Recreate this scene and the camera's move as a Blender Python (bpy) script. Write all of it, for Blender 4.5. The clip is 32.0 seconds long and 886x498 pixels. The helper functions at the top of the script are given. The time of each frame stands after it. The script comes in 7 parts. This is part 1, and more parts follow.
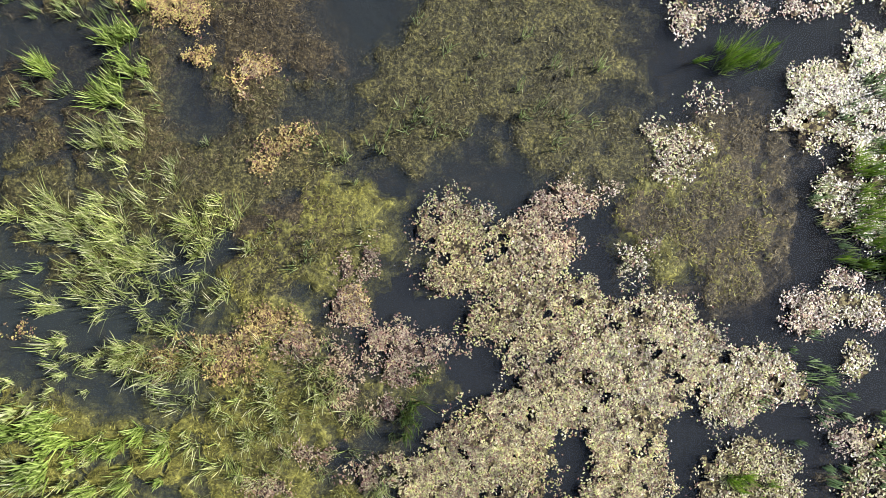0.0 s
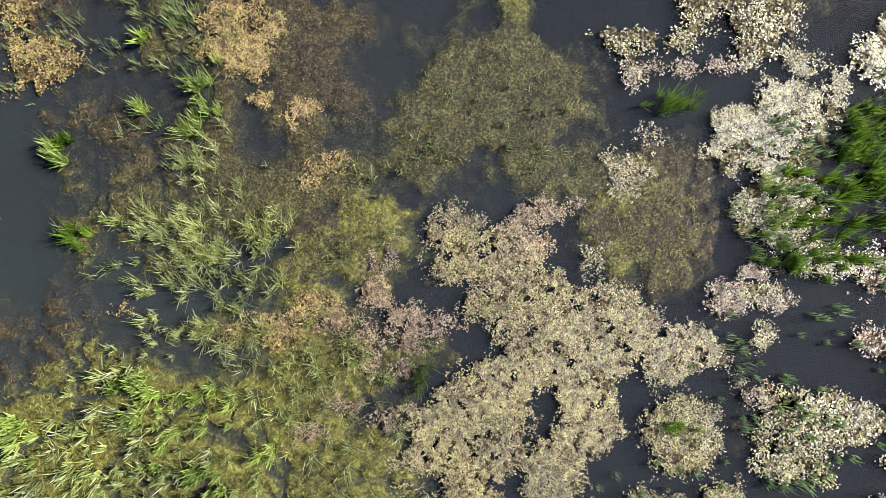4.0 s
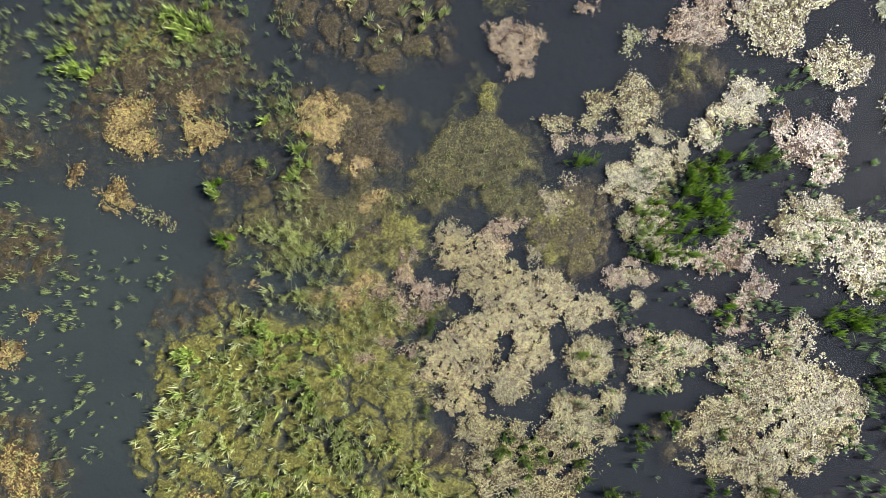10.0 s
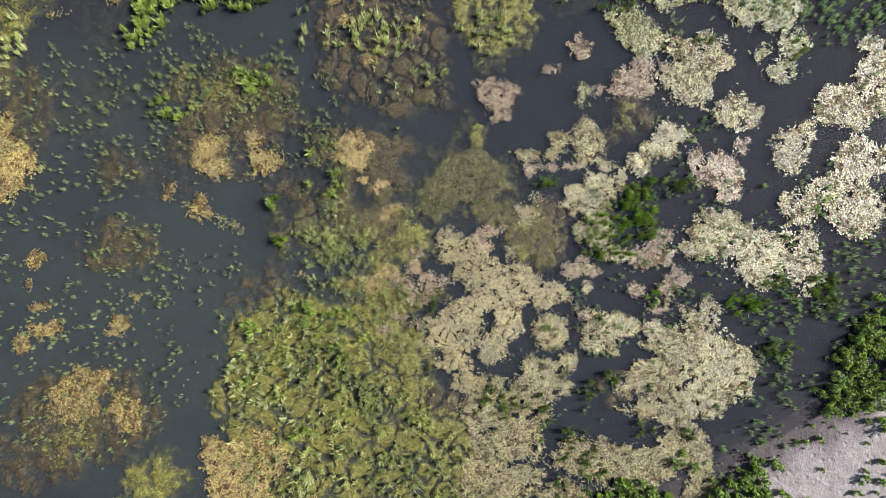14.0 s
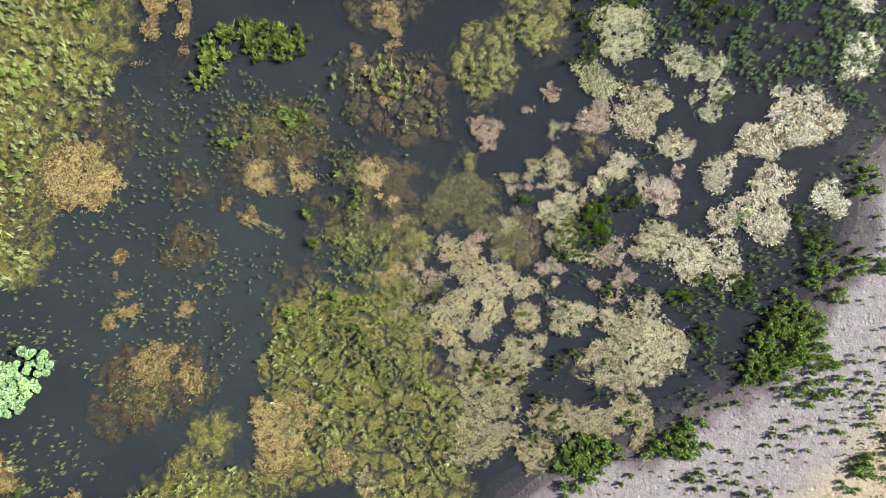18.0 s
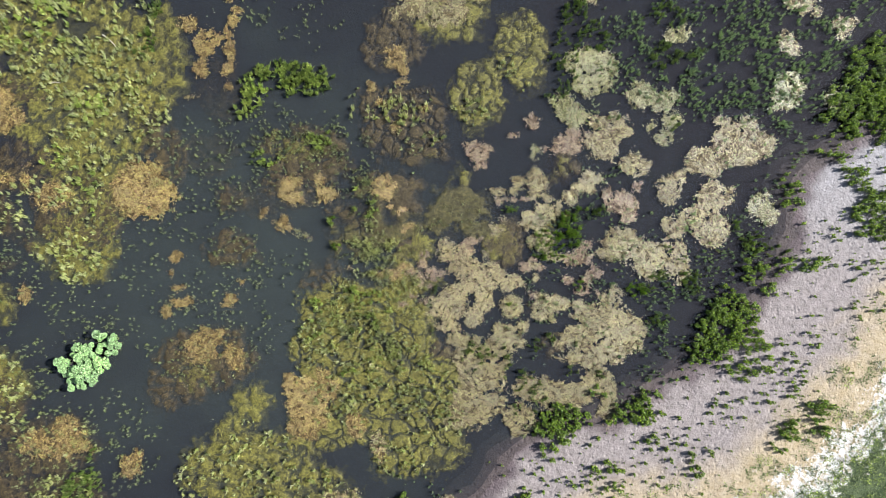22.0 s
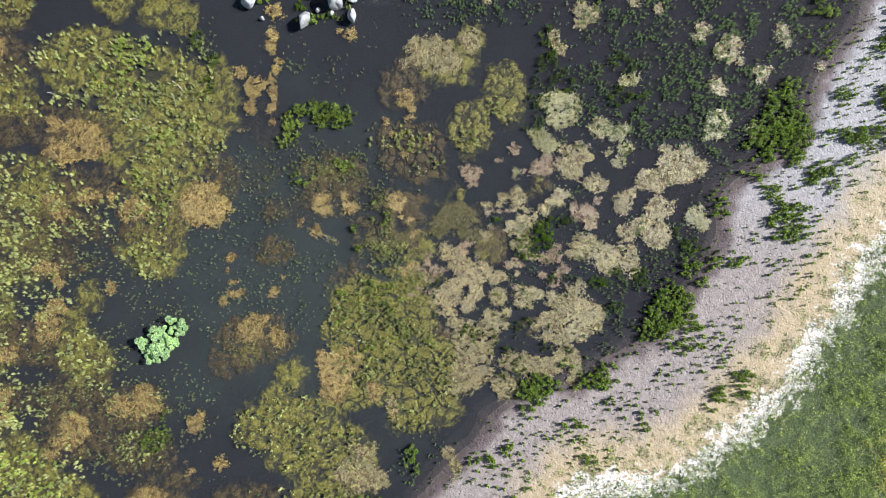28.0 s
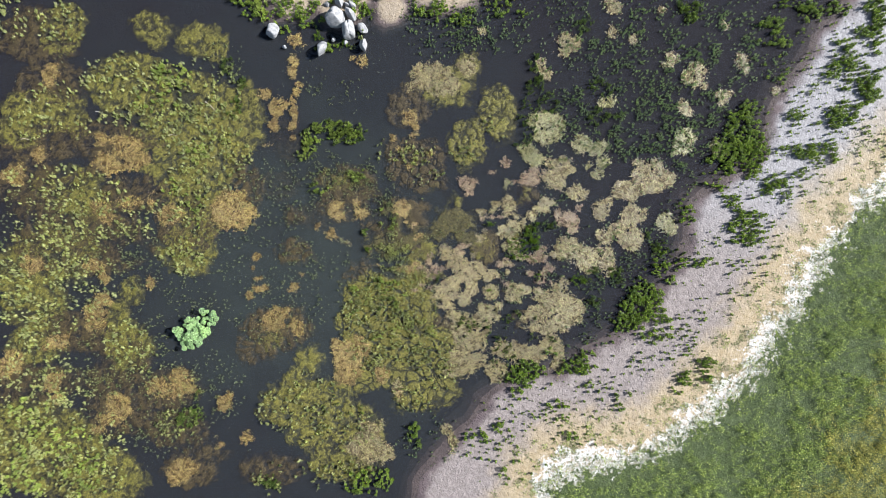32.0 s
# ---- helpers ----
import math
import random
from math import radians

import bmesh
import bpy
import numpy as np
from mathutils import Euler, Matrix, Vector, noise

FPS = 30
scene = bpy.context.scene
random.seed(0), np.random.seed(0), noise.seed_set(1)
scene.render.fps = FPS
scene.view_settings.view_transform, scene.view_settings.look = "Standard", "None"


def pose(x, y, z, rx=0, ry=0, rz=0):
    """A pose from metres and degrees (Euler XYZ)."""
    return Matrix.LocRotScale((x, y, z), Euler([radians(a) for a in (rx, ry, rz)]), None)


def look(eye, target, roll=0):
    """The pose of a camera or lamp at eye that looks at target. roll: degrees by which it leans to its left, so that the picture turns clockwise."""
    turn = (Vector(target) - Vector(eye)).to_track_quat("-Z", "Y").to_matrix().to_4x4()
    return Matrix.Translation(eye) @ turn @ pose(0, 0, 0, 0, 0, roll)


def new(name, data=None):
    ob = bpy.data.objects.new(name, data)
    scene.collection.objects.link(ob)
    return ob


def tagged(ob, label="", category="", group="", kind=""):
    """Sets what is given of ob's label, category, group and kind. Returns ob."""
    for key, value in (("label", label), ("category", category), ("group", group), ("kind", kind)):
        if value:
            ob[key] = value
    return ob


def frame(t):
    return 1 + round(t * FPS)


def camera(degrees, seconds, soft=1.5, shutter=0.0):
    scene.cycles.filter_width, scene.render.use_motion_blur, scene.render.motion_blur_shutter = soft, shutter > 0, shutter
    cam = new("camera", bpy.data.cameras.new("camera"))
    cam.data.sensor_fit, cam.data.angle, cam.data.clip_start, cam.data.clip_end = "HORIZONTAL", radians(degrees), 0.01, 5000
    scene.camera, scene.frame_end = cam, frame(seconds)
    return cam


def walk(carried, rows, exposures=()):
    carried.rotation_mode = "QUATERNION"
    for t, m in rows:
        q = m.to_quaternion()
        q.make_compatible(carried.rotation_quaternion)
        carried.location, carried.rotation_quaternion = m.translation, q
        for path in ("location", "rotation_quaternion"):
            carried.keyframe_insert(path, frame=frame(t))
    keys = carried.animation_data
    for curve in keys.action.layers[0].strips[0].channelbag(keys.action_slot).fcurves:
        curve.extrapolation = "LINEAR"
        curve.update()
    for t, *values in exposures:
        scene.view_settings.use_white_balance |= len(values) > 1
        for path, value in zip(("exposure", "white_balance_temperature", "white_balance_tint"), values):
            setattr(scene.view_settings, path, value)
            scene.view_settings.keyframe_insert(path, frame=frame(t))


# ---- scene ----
cam = camera(70, 32.0, soft=0.6)
PATH = [
    (0.0, pose(0.047, -0.650, 15.669, 0, 0, -1.190)),
    (0.1, pose(0.045, -0.653, 15.761, 0, 0, -1.178)),
    (1.0, pose(0.026, -0.669, 16.647, 0, 0, -1.084)),
    (2.0, pose(-0.002, -0.678, 17.764, 0, 0, -1.002)),
    (3.0, pose(-0.038, -0.678, 19.022, 0, 0, -0.945)),
    (4.0, pose(-0.079, -0.671, 20.431, 0, 0, -0.910)),
    (5.0, pose(-0.120, -0.661, 22.048, 0, 0, -0.895)),
    (6.0, pose(-0.150, -0.657, 23.941, 0, 0, -0.893)),
    (7.0, pose(-0.165, -0.664, 26.153, 0, 0, -0.898)),
    (8.0, pose(-0.168, -0.681, 28.622, 0, 0, -0.902)),
    (9.0, pose(-0.165, -0.703, 31.263, 0, 0, -0.892)),
    (10.0, pose(-0.163, -0.727, 34.003, 0, 0, -0.862)),
    (11.0, pose(-0.161, -0.750, 36.819, 0, 0, -0.810)),
    (12.0, pose(-0.157, -0.766, 39.702, 0, 0, -0.739)),
    (13.0, pose(-0.149, -0.773, 42.642, 0, 0, -0.651)),
    (14.0, pose(-0.134, -0.764, 45.629, 0, 0, -0.547)),
    (15.0, pose(-0.113, -0.739, 48.654, 0, 0, -0.432)),
    (16.0, pose(-0.087, -0.700, 51.705, 0, 0, -0.314)),
    (17.0, pose(-0.060, -0.652, 54.769, 0, 0, -0.204)),
    (18.0, pose(-0.035, -0.600, 57.834, 0, 0, -0.112)),
    (19.0, pose(-0.017, -0.548, 60.887, 0, 0, -0.050)),
    (20.0, pose(-0.007, -0.501, 63.919, 0, 0, -0.023)),
    (21.0, pose(-0.005, -0.457, 66.932, 0, 0, -0.028)),
    (22.0, pose(-0.009, -0.417, 69.931, 0, 0, -0.054)),
    (23.0, pose(-0.015, -0.379, 72.921, 0, 0, -0.092)),
    (24.0, pose(-0.023, -0.342, 75.907, 0, 0, -0.133)),
    (25.0, pose(-0.030, -0.304, 78.896, 0, 0, -0.169)),
    (26.0, pose(-0.035, -0.265, 81.890, 0, 0, -0.190)),
    (27.0, pose(-0.036, -0.224, 84.891, 0, 0, -0.196)),
    (28.0, pose(-0.035, -0.182, 87.899, 0, 0, -0.188)),
    (29.0, pose(-0.031, -0.139, 90.914, 0, 0, -0.163)),
    (30.0, pose(-0.023, -0.094, 93.936, 0, 0, -0.124)),
    (31.0, pose(-0.013, -0.048, 96.964, 0, 0, -0.070)),
    (31.9, pose(-0.001, -0.005, 99.696, 0, 0, -0.008)),
    (32.0, pose(0.000, 0.000, 100.000, 0, 0, 0.000)),
]
walk(cam, PATH, exposures=((0.0, 0.98, 6350, 10), (9.0, 1.07, 6350, 10), (17.0, 1.12, 6350, 10), (25.0, 1.06, 6350, 10), (32.0, 1.0, 6350, 10)))

# ---- light ----
SUN_EL, SUN_AZ = 41.0, 11.0  # degrees above the horizon; degrees from +x towards +y
sky_world = bpy.data.worlds.new("sky")
scene.world = sky_world
sky_world.use_nodes = True
wn = sky_world.node_tree.nodes
sky = wn.new("ShaderNodeTexSky")
sky.sky_type = "NISHITA"
sky.sun_disc = False
sky.sun_elevation = radians(SUN_EL)
sky.sun_rotation = radians(90 - SUN_AZ)
wn["Background"].inputs["Strength"].default_value = 0.062
sky_world.node_tree.links.new(sky.outputs[0], wn["Background"].inputs["Color"])
sun = new("sun", bpy.data.lights.new("sun", "SUN"))
sun.data.energy = 5.0
sun.data.angle = radians(0.5)
sun.data.color = (1.0, 0.99, 0.97)
toward = Vector((math.cos(radians(SUN_EL)) * math.cos(radians(SUN_AZ)),
                 math.cos(radians(SUN_EL)) * math.sin(radians(SUN_AZ)), math.sin(radians(SUN_EL))))
sun.matrix_world = look(toward * 300, (0, 0, 0))


# ---- materials ----
def shader(name, rough=0.6, spec=0.5):
    m = bpy.data.materials.new(name)
    m.use_nodes = True
    b = m.node_tree.nodes["Principled BSDF"]
    b.inputs["Roughness"].default_value = rough
    b.inputs["Specular IOR Level"].default_value = spec
    return m, m.node_tree.nodes, m.node_tree.links, b


def ramp(nodes, stops):
    r = nodes.new("ShaderNodeValToRGB")
    e = r.color_ramp.elements
    while len(e) < len(stops):
        e.new(0.5)
    for k, (p, c) in enumerate(stops):
        e[k].position, e[k].color = p, (*c, 1)
    return r


def noise_node(nodes, links, scale, detail=4, rough=0.6, coords=None):
    n = nodes.new("ShaderNodeTexNoise")
    n.inputs["Scale"].default_value, n.inputs["Detail"].default_value, n.inputs["Roughness"].default_value = scale, detail, rough
    if coords is not None:
        links.new(coords, n.inputs["Vector"])
    return n


def mixed(nodes, links, kind, fac, a, b):
    m = nodes.new("ShaderNodeMix")
    m.data_type, m.blend_type = "RGBA", kind
    for sock, v in ((m.inputs["Factor"], fac), (m.inputs[6], a), (m.inputs[7], b)):
        if isinstance(v, (int, float)):
            sock.default_value = v
        elif isinstance(v, tuple):
            sock.default_value = (*v, 1)
        else:
            links.new(v, sock)
    return m.outputs[2]


def leaf_material(name, stops, rough=0.45, spec=0.5, glow=0.0, patch=0.35, clumps=True, wet=0.0):
    """Leaves that differ one from another, with broad drifts of tone over the stand; in some kinds the stops hold
    painted shade or highlights.
    """
    m, n, l, b = shader(name, rough, spec)
    b.inputs["Coat Weight"].default_value, b.inputs["Coat Roughness"].default_value = wet, 0.4
    geo = n.new("ShaderNodeNewGeometry")
    r = ramp(n, stops)
    l.new(geo.outputs["Random Per Island"], r.inputs[0])
    drift = noise_node(n, l, 0.45, 3, 0.6, geo.outputs["Position"])
    dr = ramp(n, [(0.3, (1 - patch, 1 - patch, 1 - patch * 0.8)), (0.7, (1 + patch * 0.3, 1 + patch * 0.2, 1 - patch * 0.3))])
    l.new(drift.outputs[0], dr.inputs[0])
    col = mixed(n, l, "MULTIPLY", 1.0, r.outputs[0], dr.outputs[0])
    deep = 1.0 if clumps else 0.35
    clump = noise_node(n, l, 5.5, 3, 0.65, geo.outputs["Position"])
    cr = ramp(n, [(0.36, (0.42, 0.38, 0.36)), (0.48, (0.9, 0.89, 0.87)), (0.64, (1.34, 1.34, 1.28))])
    l.new(clump.outputs[0], cr.inputs[0])
    col = mixed(n, l, "MULTIPLY", deep, col, cr.outputs[0])
    l.new(col, b.inputs["Base Color"])
    if glow:
        t = n.new("ShaderNodeBsdfTranslucent")
        l.new(col, t.inputs[0])
        mx = n.new("ShaderNodeMixShader")
        mx.inputs[0].default_value = glow
        l.new(b.outputs[0], mx.inputs[1])
        l.new(t.outputs[0], mx.inputs[2])
        l.new(mx.outputs[0], n["Material Output"].inputs[0])
    return m


# darkest stops: purple-brown leaves, plus shadow among the leaves put into the colour
LEAF = {
    "tan": leaf_material("pale_floating_leaf", [(0.0, (0.13, 0.08, 0.06)), (0.22, (0.27, 0.21, 0.125)), (0.5, (0.43, 0.385, 0.205)), (0.74, (0.60, 0.55, 0.335)), (0.82, (0.38, 0.41, 0.11)), (1.0, (0.30, 0.34, 0.08))], 0.44, 0.8, 0.1, wet=0.6),
    "pink": leaf_material("reddish_floating_leaf", [(0.0, (0.20, 0.10, 0.09)), (0.35, (0.34, 0.25, 0.17)), (0.7, (0.45, 0.37, 0.25)), (1.0, (0.38, 0.37, 0.15))], 0.44, 0.85, 0.1, wet=0.6),
    "orange": leaf_material("rusty_floating_leaf", [(0.0, (0.17, 0.10, 0.05)), (0.35, (0.38, 0.27, 0.11)), (0.7, (0.52, 0.41, 0.16)), (1.0, (0.42, 0.42, 0.10))], 0.5, 0.6, 0.1, wet=0.6),
    "green": leaf_material("yellow_green_floating_leaf", [(0.0, (0.15, 0.14, 0.06)), (0.4, (0.32, 0.32, 0.15)), (0.75, (0.42, 0.41, 0.21)), (1.0, (0.26, 0.35, 0.09))], 0.44, 0.85, 0.1, wet=0.6),
}


def carpet_material(name, stops, grain, rough=0.6, spec=0.35, wet=0.0, cells=0.0):
    """A low, matted growth seen as one soft surface: fine grain, clumps and broad drifts of tone."""
    m, n, l, b = shader(name, rough, spec)
    b.inputs["Coat Weight"].default_value, b.inputs["Coat Roughness"].default_value = wet, 0.35
    pos = n.new("ShaderNodeNewGeometry").outputs["Position"]
    r = ramp(n, stops)
    fine = noise_node(n, l, grain, 4, 0.7, pos)
    if cells:
        v = n.new("ShaderNodeTexVoronoi")
        v.inputs["Scale"].default_value = cells
        l.new(pos, v.inputs["Vector"])
        sep = n.new("ShaderNodeSeparateColor")
        l.new(v.outputs["Color"], sep.inputs[0])
        l.new(sep.outputs[0], r.inputs[0])
    else:
        l.new(fine.outputs[0], r.inputs[0])
    clump = ramp(n, [(0.36, (0.36, 0.33, 0.32)), (0.5, (0.9, 0.9, 0.88)), (0.64, (1.5, 1.48, 1.34))])
    l.new(noise_node(n, l, 2.5, 4, 0.7, pos).outputs[0], clump.inputs[0])
    col = mixed(n, l, "MULTIPLY", 0.9, r.outputs[0], clump.outputs[0])
    drift = ramp(n, [(0.3, (0.66, 0.64, 0.66)), (0.7, (1.1, 1.08, 0.9))])
    l.new(noise_node(n, l, 0.4, 3, 0.6, pos).outputs[0], drift.inputs[0])
    col = mixed(n, l, "MULTIPLY", 1.0, col, drift.outputs[0])
    l.new(col, b.inputs["Base Color"])
    bm = n.new("ShaderNodeBump")
    bm.inputs["Strength"].default_value, bm.inputs["Distance"].default_value = 0.9, 0.06
    l.new(fine.outputs[0], bm.inputs["Height"])
    l.new(bm.outputs[0], b.inputs["Normal"])
    return m


LITTER = {
    "tan": carpet_material("pale_leaf_litter", [(0.2, (0.03, 0.022, 0.018)), (0.55, (0.085, 0.065, 0.038)), (0.95, (0.24, 0.205, 0.11))], 14, 0.85, 0.2, 0.0, 16),
    "pink": carpet_material("reddish_leaf_litter", [(0.2, (0.03, 0.02, 0.02)), (0.55, (0.09, 0.06, 0.045)), (0.95, (0.21, 0.16, 0.11))], 14, 0.85, 0.2, 0.0, 16),
    "orange": carpet_material("rusty_leaf_litter", [(0.2, (0.03, 0.02, 0.012)), (0.55, (0.09, 0.06, 0.028)), (0.95, (0.21, 0.15, 0.06))], 14, 0.85, 0.2, 0.0, 16),
    "green": carpet_material("yellow_green_leaf_litter", [(0.2, (0.03, 0.03, 0.014)), (0.55, (0.085, 0.085, 0.04)), (0.95, (0.22, 0.215, 0.10))], 14, 0.85, 0.2, 0.0, 16),
}
CARPET = {
    "olive": carpet_material("olive_weed_carpet", [(0.34, (0.05, 0.045, 0.016)), (0.5, (0.15, 0.138, 0.038)), (0.68, (0.32, 0.295, 0.09))], 9),
    "dull": carpet_material("dull_weed_carpet", [(0.36, (0.016, 0.014, 0.01)), (0.5, (0.072, 0.063, 0.025)), (0.66, (0.23, 0.20, 0.085))], 13),
    "brown": carpet_material("brown_weed_carpet", [(0.36, (0.018, 0.013, 0.010)), (0.5, (0.054, 0.039, 0.023)), (0.66, (0.16, 0.12, 0.065))], 13),
}
WILTED = leaf_material("wilted_red_leaf", [(0.0, (0.10, 0.055, 0.06)), (0.6, (0.24, 0.12, 0.10)), (1.0, (0.30, 0.18, 0.10))], 0.4, 0.5)
WEED = {
    "olive": leaf_material("olive_waterweed", [(0.0, (0.10, 0.088, 0.026)), (0.5, (0.235, 0.215, 0.055)), (1.0, (0.42, 0.385, 0.13))], 0.6, 0.3, 0.1),
    "dull": leaf_material("dull_waterweed", [(0.0, (0.03, 0.026, 0.015)), (0.5, (0.085, 0.073, 0.034)), (1.0, (0.32, 0.28, 0.15))], 0.6, 0.3, 0.1),
    "brown": leaf_material("brown_waterweed", [(0.0, (0.05, 0.036, 0.022)), (0.5, (0.10, 0.075, 0.042)), (1.0, (0.26, 0.205, 0.12))], 0.55, 0.4, 0.1),
}
BLADE = {
    "lime": leaf_material("lime_sedge_blade", [(0.0, (0.18, 0.27, 0.05)), (0.6, (0.44, 0.57, 0.13)), (1.0, (0.68, 0.76, 0.28))], 0.35, 0.7, 0.25, clumps=False),
    "sprig": leaf_material("sprig_blade", [(0.0, (0.16, 0.20, 0.10)), (0.6, (0.33, 0.38, 0.20)), (1.0, (0.55, 0.57, 0.40))], 0.35, 0.6, 0.3, clumps=False),
    # palest stops: straw-coloured blades, whitened further by sun glare painted into them
    "reed": leaf_material("reed_blade", [(0.0, (0.20, 0.27, 0.07)), (0.4, (0.50, 0.58, 0.19)), (0.75, (0.72, 0.75, 0.37)), (1.0, (0.88, 0.84, 0.60))], 0.3, 0.9, 0.25, clumps=False),
    "thin": leaf_material("rush_blade", [(0.0, (0.18, 0.25, 0.09)), (0.6, (0.38, 0.46, 0.18)), (1.0, (0.56, 0.58, 0.34))], 0.4, 0.5, 0.4, clumps=False),
    "bright": leaf_material("sedge_blade", [(0.0, (0.10, 0.20, 0.015)), (0.6, (0.21, 0.36, 0.03)), (1.0, (0.36, 0.48, 0.08))], 0.42, 0.5, 0.35, clumps=False),
    "dark": leaf_material("dark_sedge_blade", [(0.0, (0.06, 0.11, 0.02)), (0.6, (0.15, 0.24, 0.05)), (1.0, (0.28, 0.35, 0.09))], 0.5, 0.4, 0.3, clumps=False),
    "shoot": leaf_material("shoot_blade", [(0.0, (0.12, 0.20, 0.08)), (0.6, (0.30, 0.43, 0.19)), (1.0, (0.54, 0.64, 0.36))], 0.5, 0.4, 0.3, clumps=False),
    "meadow": leaf_material("meadow_blade", [(0.0, (0.05, 0.085, 0.026)), (0.5, (0.115, 0.17, 0.058)), (0.85, (0.20, 0.265, 0.10)), (1.0, (0.34, 0.37, 0.19))], 0.6, 0.3, 0.25, clumps=False),
    "vivid": leaf_material("tussock_blade", [(0.0, (0.08, 0.13, 0.025)), (0.5, (0.22, 0.31, 0.065)), (1.0, (0.46, 0.55, 0.15))], 0.6, 0.3, 0.25, clumps=False),
    "yellow": leaf_material("yellowing_blade", [(0.0, (0.13, 0.15, 0.03)), (0.6, (0.38, 0.38, 0.08)), (1.0, (0.58, 0.53, 0.16))], 0.6, 0.3, 0.25, clumps=False),
}
# the yellow-green top stop paints highlights of sunlit crowns onto random leaves
CROWN = leaf_material("shrub_leaf", [(0.0, (0.03, 0.06, 0.006)), (0.5, (0.10, 0.18, 0.012)), (1.0, (0.28, 0.40, 0.03))], 0.45, 0.4, 0.15)
WILLOW = leaf_material("silvery_shrub_leaf", [(0.0, (0.18, 0.34, 0.12)), (0.5, (0.34, 0.56, 0.24)), (1.0, (0.52, 0.70, 0.38))], 0.5, 0.4, 0.2)
BARK, _n, _l, _b = shader("grey_bark", 0.85, 0.2)
_c = ramp(_n, [(0.3, (0.10, 0.08, 0.06)), (0.7, (0.24, 0.20, 0.16))])
_l.new(noise_node(_n, _l, 9, 5).outputs[0], _c.inputs[0])
_l.new(_c.outputs[0], _b.inputs["Base Color"])
DEADWOOD, _n, _l, _b = shader("bleached_wood", 0.8, 0.2)
_c = ramp(_n, [(0.3, (0.30, 0.26, 0.22)), (0.7, (0.55, 0.50, 0.44))])
_l.new(noise_node(_n, _l, 6, 5).outputs[0], _c.inputs[0])
_l.new(_c.outputs[0], _b.inputs["Base Color"])

STONE, _n, _l, _b = shader("pale_granite", 0.8, 0.3)
_geo = _n.new("ShaderNodeNewGeometry")
_c = ramp(_n, [(0.3, (0.13, 0.132, 0.14)), (0.5, (0.27, 0.27, 0.275)), (0.75, (0.42, 0.42, 0.42))])
_l.new(noise_node(_n, _l, 1.4, 8, 0.65, _geo.outputs["Position"]).outputs[0], _c.inputs[0])
_l.new(_c.outputs[0], _b.inputs["Base Color"])
_bm = _n.new("ShaderNodeBump")
_bm.inputs["Strength"].default_value, _bm.inputs["Distance"].default_value = 0.5, 0.08
_l.new(noise_node(_n, _l, 7, 8, 0.7, _geo.outputs["Position"]).outputs[0], _bm.inputs["Height"])
_l.new(_bm.outputs[0], _b.inputs["Normal"])

# still pond water: clear film that mirrors a little sky over the murk
WATER, _n, _l, _b = shader("pond_water", 0.06, 0.5)
_n.remove(_b)
_geo = _n.new("ShaderNodeNewGeometry")
_tr, _gl, _mx, _fr = (_n.new("ShaderNodeBsdfTransparent"), _n.new("ShaderNodeBsdfGlossy"), _n.new("ShaderNodeMixShader"), _n.new("ShaderNodeLayerWeight"))
_pw, _ad = _n.new("ShaderNodeMath"), _n.new("ShaderNodeMath")
_pw.operation, _ad.operation = "POWER", "MULTIPLY_ADD"
_pw.inputs[1].default_value, _ad.inputs[1].default_value, _ad.inputs[2].default_value = 5.0, 0.9, 0.022
_tr.inputs[0].default_value = (0.88, 0.89, 0.86, 1)
_gl.inputs["Roughness"].default_value = 0.12
_fr.inputs["Blend"].default_value = 0.5
_bm = _n.new("ShaderNodeBump")
_bm.inputs["Strength"].default_value, _bm.inputs["Distance"].default_value = 0.12, 0.03
_l.new(noise_node(_n, _l, 3.0, 4, 0.6, _geo.outputs["Position"]).outputs[0], _bm.inputs["Height"])
for _s in (_gl, _fr):
    _l.new(_bm.outputs[0], _s.inputs["Normal"])
_l.new(_fr.outputs["Facing"], _pw.inputs[0])
_l.new(_pw.outputs[0], _ad.inputs[0])
_l.new(_ad.outputs[0], _mx.inputs[0])
_l.new(_tr.outputs[0], _mx.inputs[1])
_l.new(_gl.outputs[0], _mx.inputs[2])
_l.new(_mx.outputs[0], _n["Material Output"].inputs[0])

# fine silt that hangs in the water in thin veils
MURK, _n, _l, _b = shader("silty_murk", 0.9, 0.0)
_n.remove(_b)
_geo = _n.new("ShaderNodeNewGeometry")
_c = ramp(_n, [(0.3, (0.057, 0.067, 0.069)), (0.52, (0.036, 0.039, 0.048)), (0.8, (0.033, 0.030, 0.039))])
_far, _ma, _mb = _n.new("ShaderNodeVectorMath"), _n.new("ShaderNodeMath"), _n.new("ShaderNodeMath")
_far.operation, _ma.operation, _mb.operation = "DISTANCE", "MULTIPLY_ADD", "MULTIPLY_ADD"
_far.inputs[1].default_value = (-24, -4, 0)  # the silt is stirred up most in the open middle of the pond
_ma.inputs[1].default_value, _ma.inputs[2].default_value, _mb.inputs[1].default_value = 0.0085, 0.0, 0.55
_l.new(_geo.outputs["Position"], _far.inputs[0])
_l.new(_far.outputs["Value"], _ma.inputs[0])
_l.new(noise_node(_n, _l, 0.09, 6, 0.65, _geo.outputs["Position"]).outputs[0], _mb.inputs[0])
_l.new(_ma.outputs[0], _mb.inputs[2])
_l.new(_mb.outputs[0], _c.inputs[0])
_tr, _df, _mx = _n.new("ShaderNodeBsdfTransparent"), _n.new("ShaderNodeBsdfDiffuse"), _n.new("ShaderNodeMixShader")
_l.new(_c.outputs[0], _df.inputs[0])
_mx.inputs[0].default_value = 0.34
_l.new(_tr.outputs[0], _mx.inputs[1])
